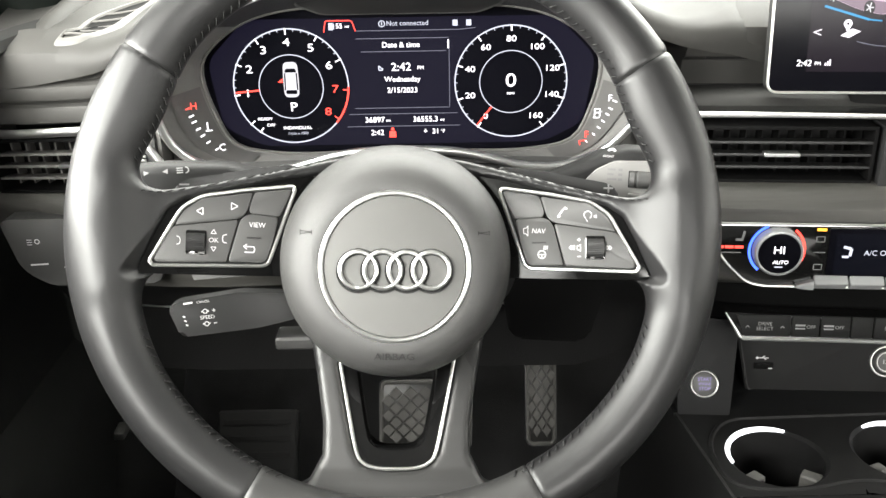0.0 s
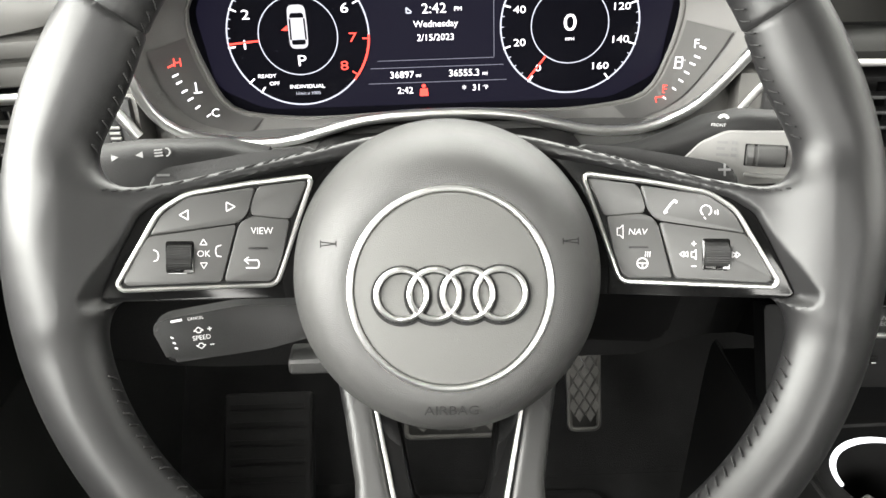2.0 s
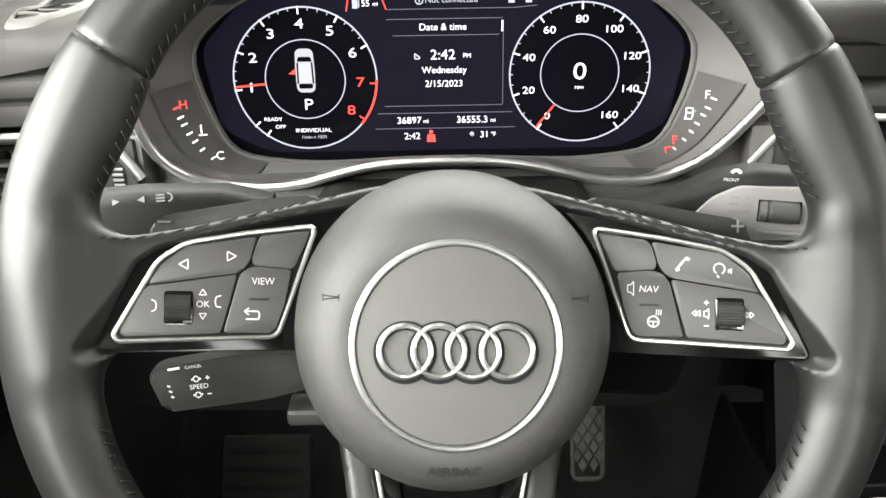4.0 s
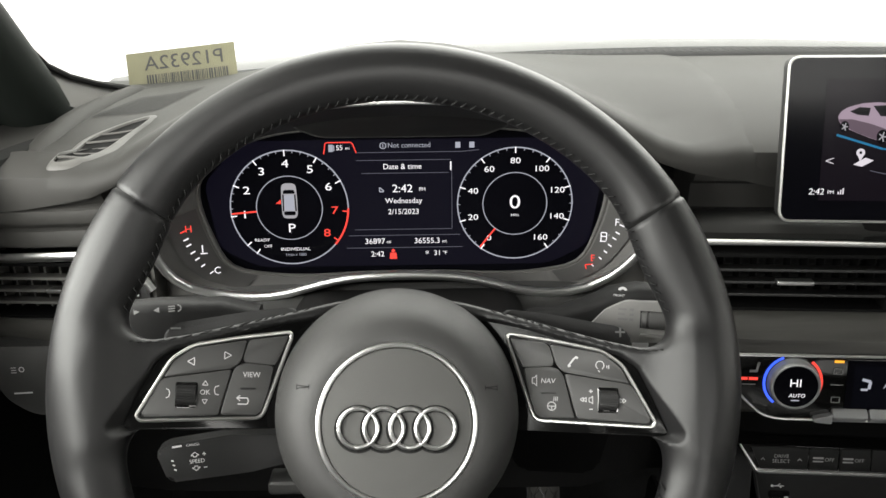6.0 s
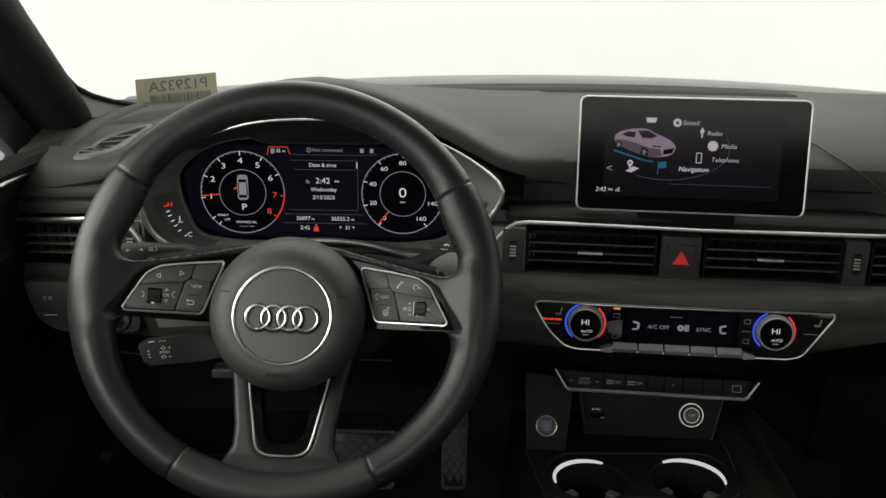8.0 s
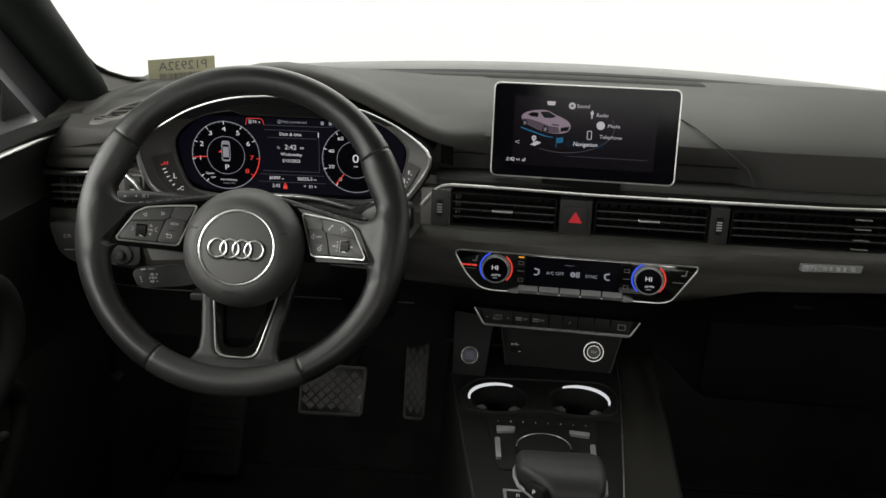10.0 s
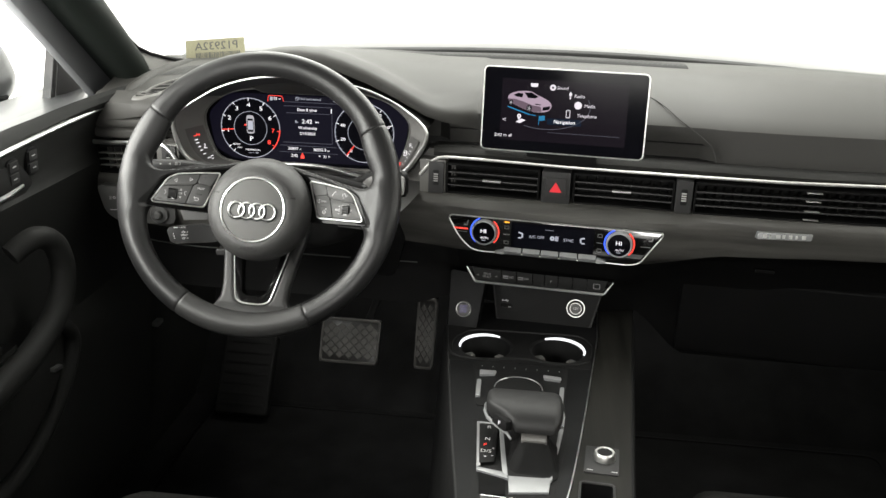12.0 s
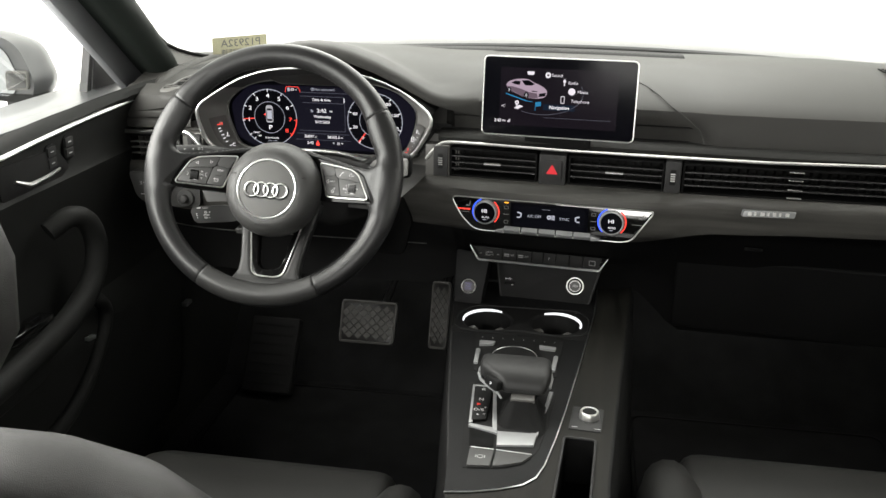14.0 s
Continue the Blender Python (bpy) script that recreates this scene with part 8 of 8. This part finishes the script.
part("pocket_edge", bm, DOORTRIM, door, "soft roll round the door pocket")
bm = bmesh.new()
tube(bm, [(-0.326, 0.585, 0.474), (-0.325, 0.524, 0.438), (-0.325, 0.453, 0.388)], 0.0010, False, 6)
part("pocket_seam", bm, FASCIA, door)
bm = bmesh.new()
block(bm, pose(-0.322, 0.815, 0.406), -0.006, 0.006, -0.012, 0.012, -0.004, 0.004, 0.002)
hr = thing("bonnet_release", "small bonnet release lever in the footwell", "lever", (-0.322, 0.815, 0.40))
part("lever", bm, SILVER, hr)

# quarter post and triangle ahead of the door glass
qp = thing("quarter_post", "black window post with a dark triangle panel", "window post", (-0.42, 0.74, 0.84))
bm = bmesh.new()
loft(bm, [[Vector((x, y + dy, z)) for x, dy in ((-0.432, 0.0), (-0.418, 0.0), (-0.418, 0.015), (-0.432, 0.015))] for y, z in ((0.710, 0.825), (0.718, 0.846), (0.741, 0.907), (0.748, 0.925))], True, True)
part("post", bm, DARK, qp)
bm = bmesh.new()
prism(bm, [(0.728, 0.836), (0.835, 0.828), (0.762, 0.904), (0.752, 0.910)], axes((-0.42, 0, 0), (0, 1, 0), (0, 0, 1)), -0.006, 0.004, 0.001)
part("triangle_panel", bm, DARK, qp)
bm = bmesh.new()
block(bm, pose(-0.43, 0.25, 0.822), -0.05, 0.070, -0.75, 0.62, -0.012, 0.012, 0.006)
part("window_sill", bm, BODY, qp, "grey painted window sill")

# ---- door mirror outside ----
mi = thing("door_mirror", "grey door mirror with a black lower half", "door mirror", (-0.78, 0.95, 0.75))
MM = axes((-0.765, 0.945, 0.828), (0.97, -0.22, 0), (0, 0, 1))
rings = []
for h, q in ((0.0, 1.0), (-0.02, 1.03), (-0.05, 1.0), (-0.08, 0.86), (-0.10, 0.6), (-0.108, 0.2)):
    rings.append([MM @ Vector((x * q, y * q, h)) for x, y in rounded([(-0.110, -0.060), (0.100, -0.062), (0.118, -0.020), (0.085, 0.052), (0.020, 0.072), (-0.100, 0.066)], 0.03, 5)])
part("housing", loft(bmesh.new(), rings, True, True), BODY, mi)
part("glass", prism(bmesh.new(), rounded([(-0.100, -0.050), (0.060, -0.052), (0.080, -0.015), (0.055, 0.040), (0.010, 0.056), (-0.090, 0.054)], 0.025), MM, 0.0, 0.004), MIRROR, mi)
bm = bmesh.new()
prism(bm, rounded([(0.046, -0.040), (0.104, -0.034), (0.106, 0.002), (0.050, 0.000)], 0.006), MM, -0.004, 0.0065, 0.002)
part("lamp_frame", bm, FASCIA, mi, "grey frame of the repeater lamp")
part("lamp", prism(bmesh.new(), rounded([(0.050, -0.036), (0.100, -0.031), (0.102, -0.002), (0.054, -0.004)], 0.005), MM, 0.0, 0.0074, 0.001), GLOSS, mi, "dark repeater lamp")
part("lower_cover", prism(bmesh.new(), rounded([(-0.110, -0.064), (0.108, -0.062), (0.116, -0.044), (-0.110, -0.050)], 0.006), MM, -0.04, 0.004, 0.002), BLACK, mi, "black lower edge of the mirror")
bm = bmesh.new()
block(bm, MM, 0.02, 0.34, -0.085, -0.058, -0.07, -0.01, 0.01, 3)
part("foot", bm, DARK, mi)

# ---- stock label on the windscreen, seen from behind ----
sl = thing("stock_label", "yellowed paper label with a barcode on the windscreen", "label", (-0.224, 0.93, 0.893))
m = axes((-0.2240, 0.930, 0.8925), (1, 0, 0.105), (0, 0.28, 1))
bm = bmesh.new()
prism(bm, [(-0.0545, -0.0200), (0.0545, -0.0200), (0.0545, 0.0165), (-0.0545, 0.0165)], m, -0.0004, 0.0)
part("paper", bm, PAPER, sl, smooth=False)
lettering("P12932A", m, 0.003, 0.0040, 0.0195, INK, sl, 0.0005, wide=1.12, flip=True)
bm = bmesh.new()
rnd = random.Random(5)
x = -0.036
while x < 0.046:
    w = rnd.choice((0.0006, 0.0010, 0.0016))
    flat_poly(bm, m, [(x, -0.0165), (x + w, -0.0165), (x + w, -0.0065), (x, -0.0065)], 0.0005)
    x += w + rnd.choice((0.0006, 0.0010, 0.0014))
part("barcode", bm, INK, sl, smooth=False)

# ---- seats ----


def seat(name, label, cx, rest, ahead=0.0, low=0.0, lift=0.0):
    t = thing(name, label, "car seat", (cx, 0.1, 0.13), group="front seats")
    bm = bmesh.new()
    rings = []
    for y, z, th, w in ((0.372, 0.330, 0.04, 0.165), (0.372, 0.352, 0.06, 0.175), (0.355, 0.378, 0.09, 0.182), (0.320, 0.395, 0.11, 0.186), (0.24, 0.398, 0.12, 0.190), (0.10, 0.392, 0.12, 0.195), (-0.10, 0.385, 0.12, 0.195), (-0.16, 0.385, 0.12, 0.190)):
        rings.append([Vector((cx + a, y + ahead, z + lift - th / 2 + b)) for a, b in rounded([(-w, -th / 2), (w, -th / 2), (w, th / 2), (-w, th / 2)], 0.03, 4)])
    loft(bm, rings, True, True)
    part("cushion", bm, SEATHIDE, t)
    for s in (-1, 1):
        bm = bmesh.new()
        tube(bm, [(cx + s * q, y + ahead, z + lift) for q, y, z in ((0.198, 0.300, 0.345), (0.202, 0.280, 0.372), (0.205, 0.22, 0.388), (0.208, 0.05, 0.400), (0.208, -0.15, 0.402))], [0.018, 0.034, 0.042, 0.045, 0.045], False, 14)
        part("bolster", bm, SEATHIDE, t)
    bm = bmesh.new()
    block(bm, pose(cx, 0.06 + ahead, 0.24), -0.18, 0.18, -0.22, 0.25, -0.11, 0.05, 0.01)
    part("base", bm, BLACK, t)
    bm = bmesh.new()
    rings = []
    for z, y, w, th in ((0.36, -0.17, 0.22, 0.12), (0.46, -0.20, 0.240, 0.14), (0.58, -0.235, 0.245, 0.14), (0.68, -0.265, 0.245, 0.13), (0.76, -0.288, 0.232, 0.115), (0.800, -0.300, 0.205, 0.10), (0.822, -0.306, 0.160, 0.08), (0.830, -0.308, 0.10, 0.05)):
        rings.append([Vector((cx - 0.015 * rest + a, y + b, z - low * max(0, z - 0.4) / 0.4)) for a, b in rounded([(-w, -th / 2), (w, -th / 2), (w, th / 2), (-w, th / 2)], 0.045, 5)])
    loft(bm, rings, True, True)
    part("backrest", bm, SEATHIDE, t)
    hx = cx - 0.015 * rest
    bm = bmesh.new()
    rings = []
    for z, w, th in ((0.850, 0.095, 0.05), (0.858, 0.115, 0.075), (0.885, 0.128, 0.092), (0.930, 0.131, 0.096), (0.970, 0.122, 0.088), (0.995, 0.104, 0.068), (1.003, 0.085, 0.045)):
        rings.append([Vector((hx + a, -0.318 + b, z)) for a, b in rounded([(-w, -th / 2), (w, -th / 2), (w, th / 2), (-w, th / 2)], 0.03, 5)])
    loft(bm, rings, True, True)
    part("headrest", bm, SEATHIDE, t)
    for s in (-1, 1):
        bm = bmesh.new()
        tube(bm, [(hx + s * 0.06, -0.310, 0.79), (hx + s * 0.06, -0.318, 0.87)], 0.006, False, 10)
        part("headrest_post", bm, CHROME, t)
    return t


seat("driver_seat", "black leather driver's seat with a headrest", 0.018, 1.6, 0.0, 0.016)
seat("passenger_seat", "black leather passenger seat with a headrest", 0.775, -1, 0.085, 0.0, 0.026)
